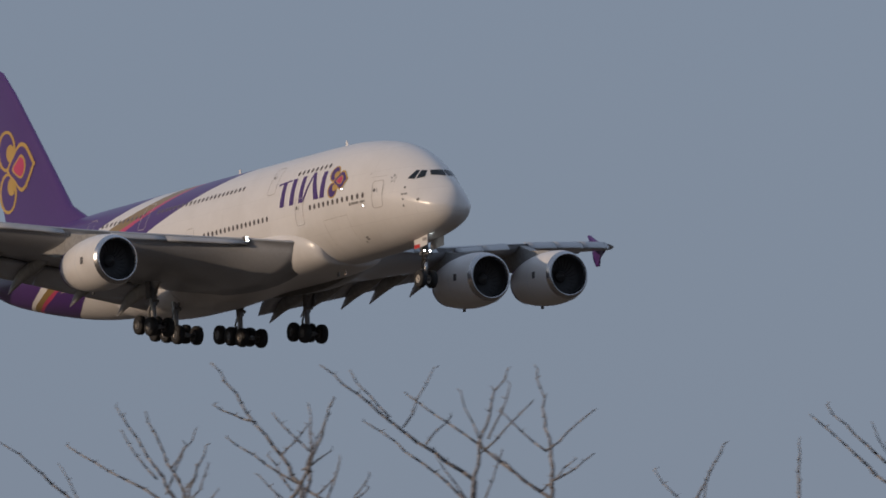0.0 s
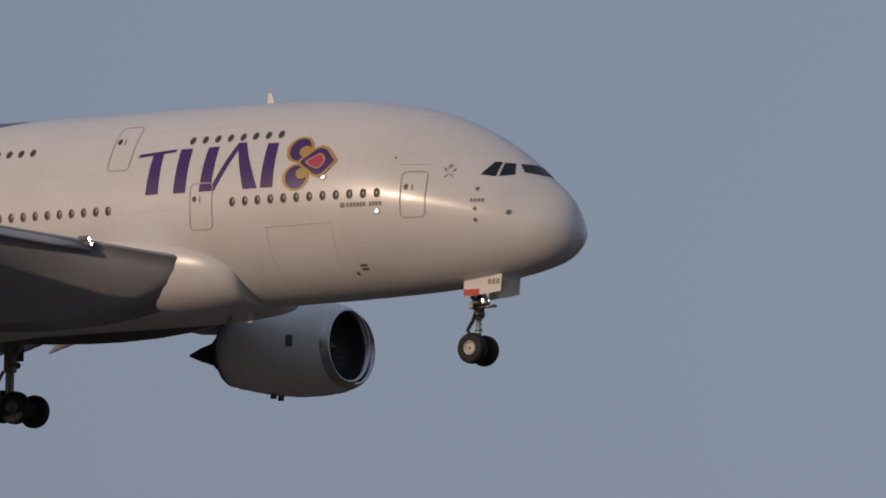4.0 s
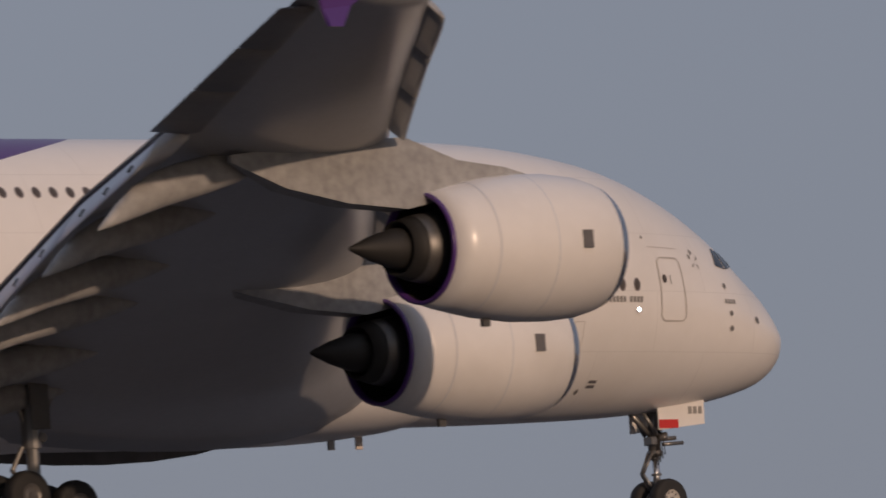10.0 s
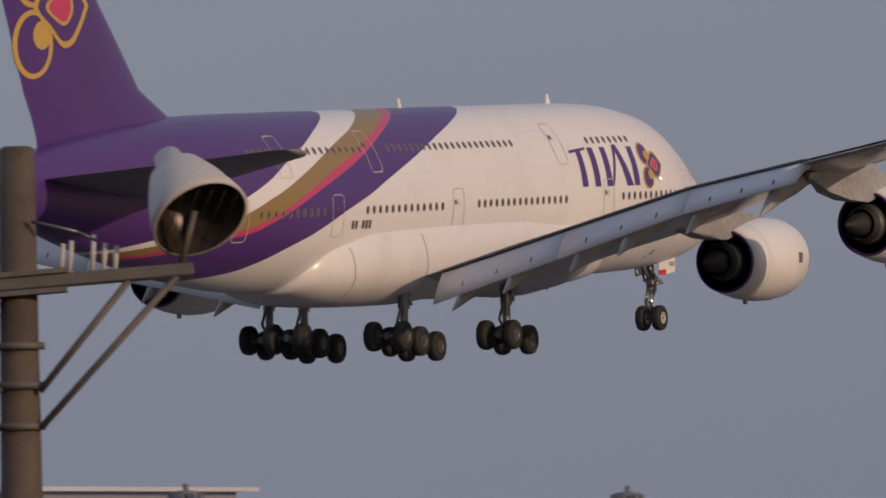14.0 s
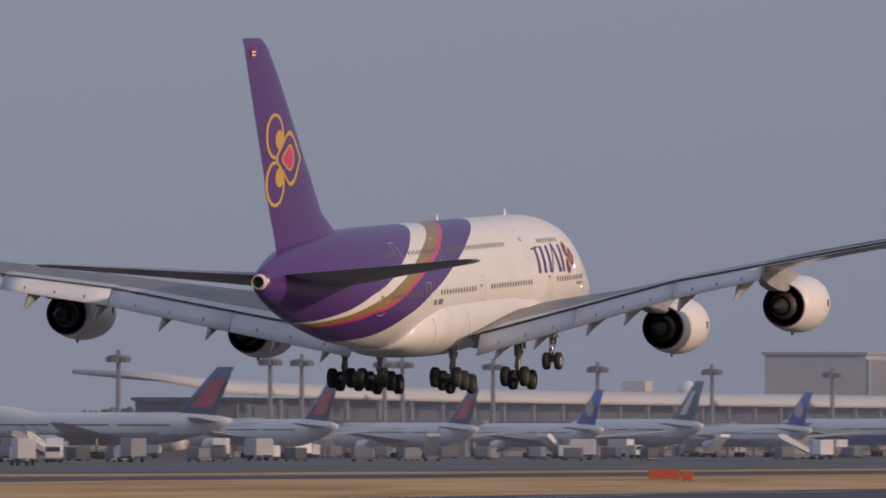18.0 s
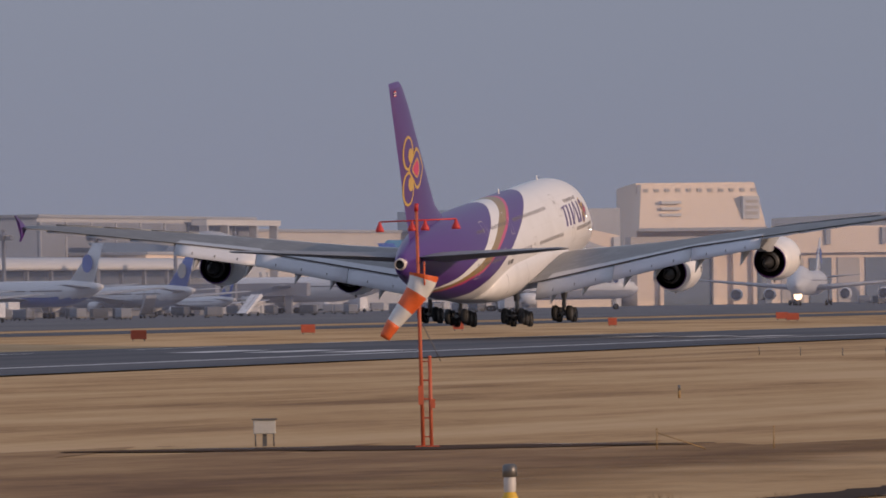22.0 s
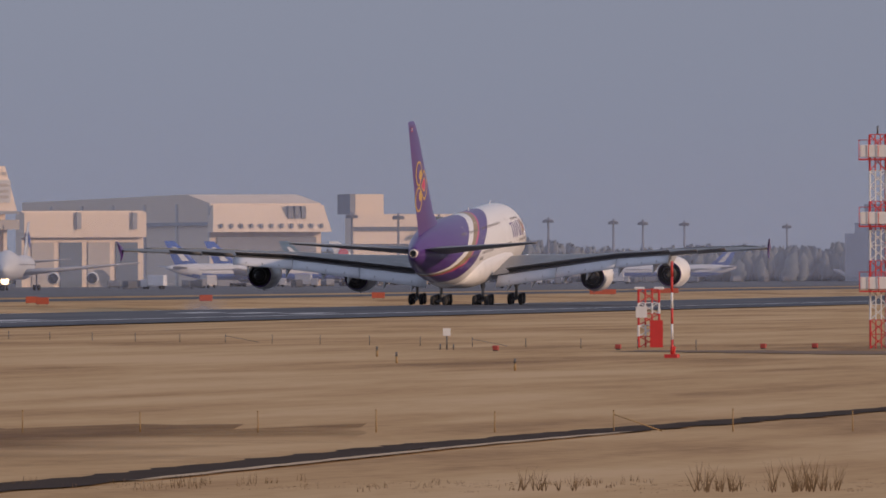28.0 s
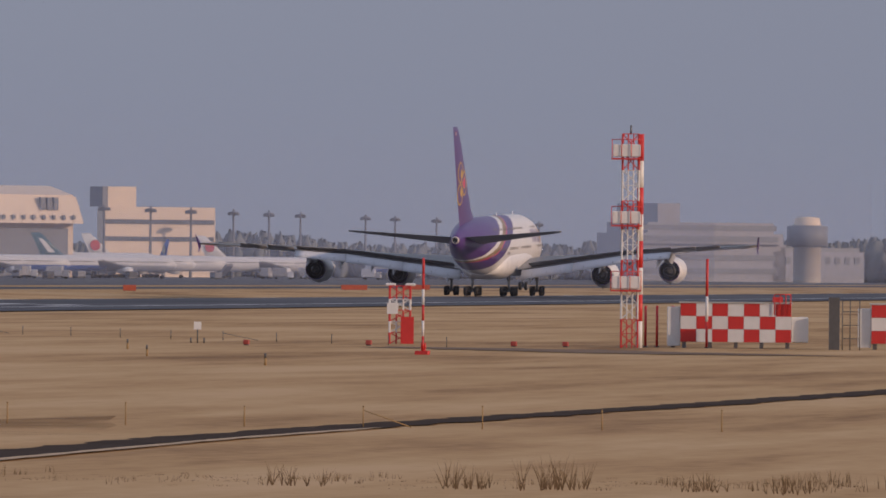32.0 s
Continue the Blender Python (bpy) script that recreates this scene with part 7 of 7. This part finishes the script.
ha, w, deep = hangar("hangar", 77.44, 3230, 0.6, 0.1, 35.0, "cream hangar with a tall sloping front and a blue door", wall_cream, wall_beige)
def lean_front(ob, x0, x1, z0, z1, out0, out1, spread):
    """The upper front leans back from its foot to the roof."""
    rings = [[(x0 - spread, -out0, z0), (x1 + spread, -out0, z0), (x1 + spread, -0.1, z0), (x0 - spread, -0.1, z0)], [(x0, -out1, z1), (x1, -out1, z1), (x1, -0.1, z1), (x0, -0.1, z1)]]
    return link("upper_front", loft("upper_front", rings, True, False), wall_cream, ob)


lean_front(ha, 0.5, w - 1.0, 21.5, 34.6, 7.0, 3.1, 2.2)
box("ledge", -3.5, w + 2.5, -5, 0.0, 16.8, 19.6, wall_beige, ha)
box("gutter", -2.0, w + 1.5, -7.4, -7.05, 21.2, 22.1, roof_grey, ha)
box("hangar_door", w * 0.2, w * 0.62, -0.5, 0, 0, 16.2, door_blue, ha)
for u in (0.18, 0.63, 0.8, 0.97):
    box("door_post", w * u, w * u + 1.1, -1.4, 0, 0, 16.8, wall_cream, ha)
for k in range(11):
    box("vent", w * (k + 0.3) / 11, w * (k + 0.7) / 11, -4.0, -3.2, 32.3, 33.3, wall_beige, ha)
box("sign_panel", w * 0.84, w * 0.98, -6.6, -3.6, 24.5, 31, wall_light, ha)
for k in range(3):
    box("sign_bar", w * 0.86, w * 0.96, -6.75, -6.6, 25.6 + k * 1.7, 26.5 + k * 1.7, wall_beige, ha)
for k in range(3):
    box("name_bar", w * 0.15, w * 0.32, -6.3, -4.5, 25.4 + k * 1.8, 26.2 + k * 1.8, wall_light, ha)
for k in range(9):
    box("ledge_lamp", w * (k + 0.4) / 9, w * (k + 0.6) / 9, -5.3, -5, 17.0, 18.2, wall_beige, ha)
hl, w, deep = hangar("hangar", 76.93, 3080, 0.42, 0.04, 24.5, "low cream hangar with a sloping gable and a slanting glazed strip", wall_cream, wall_beige)
for v in hl.children[0].data.vertices:                 # the roof line falls away to the right
    if v.co.x > 1 and v.co.z > 5:
        v.co.z -= 5.0
bm = bmesh.new()
q = [bm.verts.new((w * u, y, z)) for y in (-0.5, 0.0) for u, z in ((0.28, 17.0), (0.86, 12.2), (0.86, 16.0), (0.28, 21.2))]
for f in ((3, 2, 1, 0), (4, 5, 6, 7), (0, 1, 5, 4), (1, 2, 6, 5), (2, 3, 7, 6), (3, 0, 4, 7)):
    bm.faces.new([q[i] for i in f])
part("slanting_window", bm, wall_grey, hl, "grey slanting strip of glazing")
box("corner_pier", w * 0.93, w * 1.0, -0.8, 0, 0, 19.0, wall_light, hl)
box("rear_hall", -20, w + 4, 10, 60, 0, 27.0, wall_grey, hl)
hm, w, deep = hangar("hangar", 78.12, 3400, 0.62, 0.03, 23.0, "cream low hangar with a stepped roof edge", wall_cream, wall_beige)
box("front_beam", 0, w, -2.5, 0, 15.0, 22.5, wall_cream, hm)
for u in (0.42, 0.88):
    box("brace", w * u, w * u + 1.5, -3.4, -2.4, 17.5, 22.5, roof_grey, hm)
for k in range(4):
    box("bay_door", w * (0.08 + 0.23 * k), w * (0.26 + 0.23 * k), -0.4, 0, 0, 13.5, door_blue if k % 2 else wall_beige, hm)
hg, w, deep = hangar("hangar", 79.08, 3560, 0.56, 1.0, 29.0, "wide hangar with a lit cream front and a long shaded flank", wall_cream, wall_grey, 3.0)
lean_front(hg, 0.0, w, 17.0, 25.5, 5.5, 2.1, 1.5)
box("dark_bay", w * 0.05, w * 0.95, -0.5, 0, 0, 15.5, wall_dark, hg)
for k in range(11):
    box("vent", w * (k + 0.35) / 11, w * (k + 0.6) / 11, -5.6, -3.5, 18.2, 19.6, wall_dark, hg)
for k, dx in enumerate((0.0, 0.06, 0.12)):
    box("emblem_bar", w * (0.66 + dx), w * (0.70 + dx), -4.3, -2.2, 21.2, 25.2, wall_dark, hg)
for k in range(6):
    box("flank_rib", -0.6, 0, deep * k / 6, deep * k / 6 + 1.2, 0, 26, wall_light, hg)
box("flank_fascia", -0.8, 0, 0, deep, 19.0, 20.2, roof_grey, hg)
hc, w, deep = hangar("office_block", 79.79, 3950, 0.57, 0.03, 24.5, "beige office block with dark window bands", wall_cream, wall_beige)
for z in (6.0, 12.5, 18.5):
    box("window_band", 0.5, w - 0.5, -0.3, 0, z, z + 1.6, facade_glass, hc)
box("roof_house", 2, w * 0.32, 3, 14, 24.5, 31.5, wall_cream, hc)
box("roof_house", 0.5, 2.5, 2, 14, 24.5, 31.5, wall_dark, hc)

# bluish grey with the far front's shade put into the colour
shaded_far_concrete = mat("shaded_far_concrete", (0.34, 0.345, 0.38), 0.8, vary=0.1, scale=0.04)
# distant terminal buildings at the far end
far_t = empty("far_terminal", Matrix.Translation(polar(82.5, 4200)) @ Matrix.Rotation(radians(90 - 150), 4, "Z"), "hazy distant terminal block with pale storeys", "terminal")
for x0, x1, z0, z1, m_ in ((0, 60, 0, 14, shaded_far_concrete), (0, 58, 14, 18, shaded_far_concrete), (4, 55, 18, 22, shaded_far_concrete), (8, 17, 22, 29, shaded_far_concrete), (55, 92, 0, 11.5, shaded_far_concrete), (58, 90, 11.5, 13, roof_grey)):
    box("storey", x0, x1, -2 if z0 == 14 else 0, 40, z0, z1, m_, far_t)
for z in (3, 8, 15, 19):
    box("window_band", 1, 56, -2.3 if z == 15 else -0.3, -2 if z == 15 else 0, z, z + 2, wall_dark, far_t)
for k in range(8):
    box("bay_window", 60 + k * 4, 62 + k * 4, -0.3, 0, 7, 9.5, wall_dark, far_t)
rt = empty("ramp_tower", Matrix.Translation(polar(83.36, 4080)), "round ramp control tower with a dark cabin", "control tower")
link("stem", lathe("stem", ((0, 5), (13, 5), (13.2, 5.5)), 24, "z"), wall_beige, rt)
link("cabin", lathe("cabin", ((13, 5.5), (13.5, 7.4), (20.5, 7.4), (20.8, 5)), 24, "z"), wall_dark, rt)
link("top", lathe("top", ((20.6, 5), (23.5, 4.4), (24, 0.01)), 24, "z"), wall_cream, rt)

# wood on the horizon: clumps of small crowns, uneven along the top
rng = random.Random(6)
verts, faces = [], []
for k in range(6500):
    az = rng.uniform(64, 86.5)
    d = rng.uniform(4350, 4700)
    base = polar(az, d)
    hgt = 13 + 7 * noise.noise(Vector((az * 1.3, 0.3, 0))) + rng.uniform(-3, 4)
    if az < 79.5:
        hgt *= 0.75
    w0 = rng.uniform(2.0, 4.2)
    i = len(verts)
    n = 7
    for lv, (hh, rr) in enumerate(((0.0, 0.6), (0.35, 1.0), (0.72, 0.85), (1.0, 0.3))):
        for j in range(n):
            t = 2 * math.pi * j / n + lv
            r_ = w0 * rr * rng.uniform(0.7, 1.2)
            verts.append((base.x + r_ * math.cos(t), base.y + r_ * math.sin(t), max(0.0, hgt * hh + rng.uniform(-1, 1))))
    for lv in range(3):
        for j in range(n):
            a, b = i + lv * n + j, i + lv * n + (j + 1) % n
            faces.append((a, b, b + n, a + n))
# foliage paled towards grey: the distance haze is put into its colour
tagged(link("far_wood", mesh("far_wood", verts, faces), mat("hazed_conifer", (0.15, 0.17, 0.175), 0.9, vary=0.3, scale=0.05)), "grey-green wood along the horizon, paled for haze", "wood", kind="stuff")


# ---- winter haze put into added bluish sheets, denser down the field and clear towards the top ----
def haze_sheet_mat(name, near, far):
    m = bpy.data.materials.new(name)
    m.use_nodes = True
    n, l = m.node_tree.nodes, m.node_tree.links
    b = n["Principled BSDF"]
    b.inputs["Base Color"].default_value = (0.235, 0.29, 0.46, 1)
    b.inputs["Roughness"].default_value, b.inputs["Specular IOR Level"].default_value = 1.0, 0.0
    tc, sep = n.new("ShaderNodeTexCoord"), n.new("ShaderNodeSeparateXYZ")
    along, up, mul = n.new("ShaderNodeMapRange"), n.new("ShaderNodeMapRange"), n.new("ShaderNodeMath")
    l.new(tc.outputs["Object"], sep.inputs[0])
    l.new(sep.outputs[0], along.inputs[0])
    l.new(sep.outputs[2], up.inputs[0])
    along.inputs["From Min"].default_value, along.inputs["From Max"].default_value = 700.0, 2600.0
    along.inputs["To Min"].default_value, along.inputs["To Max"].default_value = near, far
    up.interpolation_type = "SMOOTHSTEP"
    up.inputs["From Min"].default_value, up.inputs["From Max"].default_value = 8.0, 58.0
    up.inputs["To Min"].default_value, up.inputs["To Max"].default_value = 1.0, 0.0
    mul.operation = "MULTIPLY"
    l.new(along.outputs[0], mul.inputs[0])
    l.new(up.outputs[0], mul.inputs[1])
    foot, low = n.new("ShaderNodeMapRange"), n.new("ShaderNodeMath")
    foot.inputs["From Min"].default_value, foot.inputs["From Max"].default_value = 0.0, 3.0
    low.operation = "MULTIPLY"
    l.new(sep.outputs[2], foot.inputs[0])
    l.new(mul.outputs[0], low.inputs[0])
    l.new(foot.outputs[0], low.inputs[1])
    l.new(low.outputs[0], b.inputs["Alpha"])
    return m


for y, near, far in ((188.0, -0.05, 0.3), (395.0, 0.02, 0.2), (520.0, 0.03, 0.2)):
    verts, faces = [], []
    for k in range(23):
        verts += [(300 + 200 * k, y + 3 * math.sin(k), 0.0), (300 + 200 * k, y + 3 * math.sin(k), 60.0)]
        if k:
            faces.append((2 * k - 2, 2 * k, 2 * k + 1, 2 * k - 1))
    tagged(link("haze", mesh("haze", verts, faces), haze_sheet_mat("haze_sheet", near, far)), "thin bluish sheet that imitates winter haze over the field", "haze", kind="stuff")


# ---- tyre smoke: thin curved veils, clear towards their edges ----
def smoke_mat(name, dense):
    m = bpy.data.materials.new(name)
    m.use_nodes = True
    n, l = m.node_tree.nodes, m.node_tree.links
    b = n["Principled BSDF"]
    b.inputs["Base Color"].default_value = (0.46, 0.51, 0.61, 1)
    b.inputs["Roughness"].default_value, b.inputs["Specular IOR Level"].default_value = 1.0, 0.0
    tc, ln, sq = n.new("ShaderNodeTexCoord"), n.new("ShaderNodeVectorMath"), n.new("ShaderNodeMapRange")
    mp = n.new("ShaderNodeMapping")
    mp.inputs["Location"].default_value, mp.inputs["Scale"].default_value = (0, 0, -0.77), (0.0, 0.205, 0.215)
    l.new(tc.outputs["Object"], mp.inputs[0])
    ln.operation = "LENGTH"
    l.new(mp.outputs[0], ln.inputs[0])
    sq.interpolation_type = "SMOOTHSTEP"
    sq.inputs["From Min"].default_value, sq.inputs["From Max"].default_value = 0.1, 1.0
    sq.inputs["To Min"].default_value, sq.inputs["To Max"].default_value = 1.0, 0.0
    l.new(ln.outputs["Value"], sq.inputs[0])
    nz, nr, mul = n.new("ShaderNodeTexNoise"), n.new("ShaderNodeMapRange"), n.new("ShaderNodeMath")
    nz.inputs["Scale"].default_value, nz.inputs["Detail"].default_value = 0.22, 2
    l.new(tc.outputs["Object"], nz.inputs["Vector"])
    nr.inputs["From Min"].default_value, nr.inputs["From Max"].default_value, nr.inputs["To Max"].default_value = 0.28, 0.66, dense
    l.new(nz.outputs[0], nr.inputs[0])
    mul.operation = "MULTIPLY"
    l.new(nr.outputs[0], mul.inputs[0])
    l.new(sq.outputs[0], mul.inputs[1])
    l.new(mul.outputs[0], b.inputs["Alpha"])
    return m


smoke = smoke_mat("tyre_smoke", 0.85)
smoke_clouds = []
for x, y, start, seed, lift, drift in ((1111, 242.6, 23.2, 1, 0.2, 0.6), (1115, 241.6, 23.25, 4, 0.5, 0.9), (1118, 242.8, 23.3, 2, 0.9, 1.6), (1121, 241.6, 23.35, 3, 1.0, 2.4), (1124, 242.6, 23.4, 6, 0.6, 3.0), (1127, 241.6, 23.45, 7, 0.3, 3.6), (1130, 242.4, 23.55, 8, -0.6, 3.0),
                                       (1138, 241.8, 24.0, 10, -1.4, 2.0), (1180, 239.5, 24.7, 5, -2.4, 2.0), (1192, 240.5, 24.9, 11, -2.8, 1.0), (1215, 229.5, 24.9, 9, -3.6, 1.0), (1240, 240.5, 25.3, 12, -0.6, 2.0)):
    verts, faces, rng = [], [], random.Random(seed)
    lumps = [rng.uniform(0.75, 1.1) for _ in range(7)]
    for i in range(6):
        for j in range(28):
            t = 2 * math.pi * j / 28
            k = lumps[j // 4] * (1 - (j % 4) / 4) + lumps[(j // 4 + 1) % 7] * (j % 4) / 4
            yy, zz = 4.6 * k * i / 5 * math.cos(t), 3.6 + 4.4 * k * i / 5 * math.sin(t)
            verts.append((1.2 * math.sin(yy * 0.4 + seed) + 0.8 * math.cos(zz * 0.8 + seed), yy, zz))
    for i in range(5):
        for j in range(28):
            faces.append((i * 28 + j, i * 28 + (j + 1) % 28, (i + 1) * 28 + (j + 1) % 28, (i + 1) * 28 + j))
    cloud = tagged(link("tyre_smoke", mesh("tyre_smoke", verts, faces), smoke), "thin bluish tyre smoke over the runway", "smoke", kind="stuff")
    smoke_clouds.append((cloud, (x, y, start, lift, drift)))


# ---- flight: seconds, x, y, z, roll, pitch, heading ----
FLIGHT = [
    (0.0, -693.09, 411.70, 71.75, -0.94, -2.62, -1.82), (0.5, -643.51, 401.70, 68.66, -1.42, -3.09, -0.88),
    (1.0, -596.21, 389.60, 66.00, -1.89, -3.50, 0.37), (1.5, -550.97, 380.69, 63.41, -2.15, -3.66, 1.37),
    (2.0, -508.21, 371.03, 61.06, -2.33, -3.65, 2.63), (2.5, -462.71, 364.74, 60.49, -2.41, -3.28, 3.22),
    (4.5, -255.59, 352.79, 55.14, -1.19, -0.88, 3.95), (5.0, -205.55, 353.25, 54.14, -1.04, -1.21, 3.66),
    (5.5, -155.39, 353.65, 53.18, -1.26, -1.72, 2.84), (6.0, -105.01, 353.64, 52.21, -1.49, -2.28, 2.03),
    (6.5, -54.92, 356.12, 51.63, -1.82, -2.73, 1.14), (7.0, -3.81, 332.07, 47.59, -1.98, -3.10, 0.26),
    (7.5, 40.52, 308.45, 43.84, -1.49, -3.28, -0.72), (8.0, 74.71, 272.32, 38.60, -1.06, -3.29, -1.76),
    (8.5, 101.39, 243.21, 34.28, -1.30, -3.27, -2.26), (9.0, 136.13, 243.31, 33.63, -1.51, -3.00, -2.74),
    (9.5, 170.20, 242.40, 32.74, -1.86, -2.66, -2.73), (10.0, 206.10, 243.70, 31.90, -1.68, -2.60, -2.64),
    (10.5, 237.76, 241.06, 30.83, -1.67, -2.05, -2.26), (11.0, 272.28, 241.29, 29.80, -1.40, -2.09, -2.07),
    (11.5, 306.88, 241.35, 28.71, -1.24, -2.07, -1.88), (12.0, 341.46, 241.39, 27.55, -1.22, -2.15, -1.69),
    (12.5, 375.85, 241.33, 26.37, -0.95, -2.32, -1.39), (13.0, 409.88, 241.08, 25.13, -0.80, -2.41, -1.02),
    (13.5, 443.53, 240.68, 23.87, -0.29, -2.50, -0.73), (14.0, 476.94, 240.24, 22.59, 0.22, -2.65, -0.45),
    (14.5, 510.35, 239.83, 21.34, 0.07, -2.85, -0.22), (16.5, 650.06, 240.94, 16.98, 0.43, -3.20, -0.20),
    (17.0, 680.95, 239.74, 16.02, 0.04, -2.99, -0.08), (17.5, 713.15, 239.05, 15.13, -0.30, -2.73, -0.02),
    (18.0, 746.35, 238.76, 14.28, -0.59, -2.61, 0.07), (18.5, 779.96, 238.63, 13.44, -0.83, -2.77, 0.17),
    (19.0, 813.58, 238.55, 12.61, -0.99, -3.21, 0.25), (19.5, 846.71, 238.37, 11.76, -0.90, -3.76, 0.30),
    (20.0, 878.96, 237.98, 10.96, -0.68, -4.17, 0.35), (20.5, 910.80, 237.58, 10.26, -0.29, -4.33, 0.31),
    (21.0, 942.96, 237.32, 9.62, -0.03, -4.56, 0.26), (21.5, 975.34, 237.16, 9.05, 0.13, -4.83, 0.22),
    (22.0, 1007.60, 237.01, 8.52, 0.20, -5.02, 0.09), (22.5, 1039.79, 236.86, 8.06, 0.34, -5.14, 0.02),
    (23.0, 1071.86, 236.71, 7.69, 0.46, -5.39, -0.10), (23.5, 1103.96, 236.53, 7.46, 0.31, -5.54, -0.10),
    (24.0, 1135.84, 236.28, 7.34, 0.15, -5.08, -0.11), (24.5, 1167.83, 236.02, 7.27, 0.04, -4.42, -0.13),
    (25.0, 1200.25, 235.79, 7.22, 0.01, -4.16, -0.08), (25.5, 1232.88, 235.62, 7.18, 0.05, -4.32, 0.03),
    (26.0, 1265.51, 235.47, 7.14, 0.11, -4.48, 0.17), (26.5, 1297.96, 235.41, 7.07, 0.22, -4.42, 0.29),
    (28.5, 1424.50, 235.88, 7.05, -0.02, -3.08, -0.61), (29.0, 1454.48, 235.82, 7.06, -0.05, -2.69, -0.65),
    (29.5, 1483.60, 235.67, 7.06, -0.09, -2.28, -0.58), (30.0, 1512.31, 235.46, 7.06, -0.12, -1.91, -0.47),
    (30.5, 1540.79, 235.23, 7.06, -0.15, -1.60, -0.40), (31.0, 1569.13, 234.99, 7.05, -0.19, -1.37, -0.36),
    (31.5, 1597.30, 234.73, 7.04, -0.23, -1.20, -0.36), (32.0, 1625.21, 234.46, 7.05, -0.28, -1.07, -0.39),
]


def motions():
    walk(airliner, [(t, pose(x, y, z, rx, ry, rz)) for t, x, y, z, rx, ry, rz in FLIGHT])
    # wings lift in flight and sink as the weight comes onto the wheels; degrees about the root
    flex = ((0.0, -1.1), (4.5, -0.5), (9.0, -0.5), (17.0, -0.5), (22.0, -0.8), (24.0, -1.5), (25.0, -2.8), (26.2, -4.1), (29.0, -5.0), (32.0, -5.15))
    for wing, side in ((right_wing, -1), (left_wing, 1)):
        rows = []
        for t, a in flex:
            pivot = Matrix.Translation((0, 3.5 * side, -2.0))
            rows.append((t, pivot @ Matrix.Rotation(radians(a * side), 4, "X") @ pivot.inverted()))
        walk(wing, rows)
    for sp in right_spoilers + left_spoilers:
        base = sp.location.copy()
        side = 1 if base.y > 0 else -1
        hinge = Vector((-0.354 * side, 1.0, 0.2 * side)).normalized()
        walk(sp, [(t, Matrix.Translation(base) @ Matrix.Rotation(radians(a), 4, hinge)) for t, a in ((0, 0), (24.0, 0), (25.0, 6), (26.0, 11), (27.0, 18), (32, 20))])
    for ail in right_ailerons[:2] + left_ailerons[:2]:
        base = ail.location.copy()
        side = 1 if base.y > 0 else -1
        hinge = Vector((-0.354 * side, 1.0, 0.2 * side)).normalized()
        walk(ail, [(t, Matrix.Translation(base) @ Matrix.Rotation(radians(a), 4, hinge)) for t, a in ((0, 0), (24.0, 0), (25.0, 8), (26.0, 16), (27.0, 22), (32, 22))])
    # the windsock sways in a light wind
    hung = sock.matrix_basis.copy()
    walk(sock, [(t, hung @ Matrix.Rotation(radians(a), 4, "Y")) for t, a in ((0, -14), (19.5, -16), (21.0, -18), (21.7, -6), (22.3, 2), (23.0, -4), (24.0, 1), (26.0, -6), (32.0, -10))])
    for bog, (x, y, z) in bogies:
        walk(bog, [(t, Matrix.Translation((x, y, z)) @ Matrix.Rotation(radians(a), 4, "Y")) for t, a in ((0, 10), (23.6, 10), (24.6, 3), (25.4, 0), (32, 0))])

    # tyre smoke rises off the runway behind the wheels and drifts back
    for cloud, (x, y, start, lift, drift) in smoke_clouds:
        rows = [(0.0, Matrix.Translation((x, y, -9.0))), (start, Matrix.Translation((x, y, -9.0))), (start + 0.4, Matrix.Translation((x, y + 0.2, lift - 0.6)))]
        rows += [(start + 1.1, Matrix.Translation((x + 5, y - 0.8 + drift * 0.4, lift - 0.3 - drift * 0.05)))]
        rows += [(start + 1.8, Matrix.Translation((x + 8, y - 1.2 + drift * 0.9, lift - 1.6))), (start + 2.8, Matrix.Translation((x + 11, y - 1.5 + drift * 1.4, lift - 4.6)))]
        rows += [(32.0, Matrix.Translation((x + 16, y - 1 + drift * 2.0, -9.0)))]
        walk(cloud, rows)

    # the second airliner rolls slowly along the taxiway, nose towards the camera
    rows = []
    for t in (0.0, 16.0, 24.0, 32.0):
        rows.append((t, Matrix.Translation((2757 - 8.6 * (t - 26.0), 575.0, 0.03)) @ Matrix.Rotation(radians(186), 4, "Z")))
    walk(taxiing, rows)


motions()
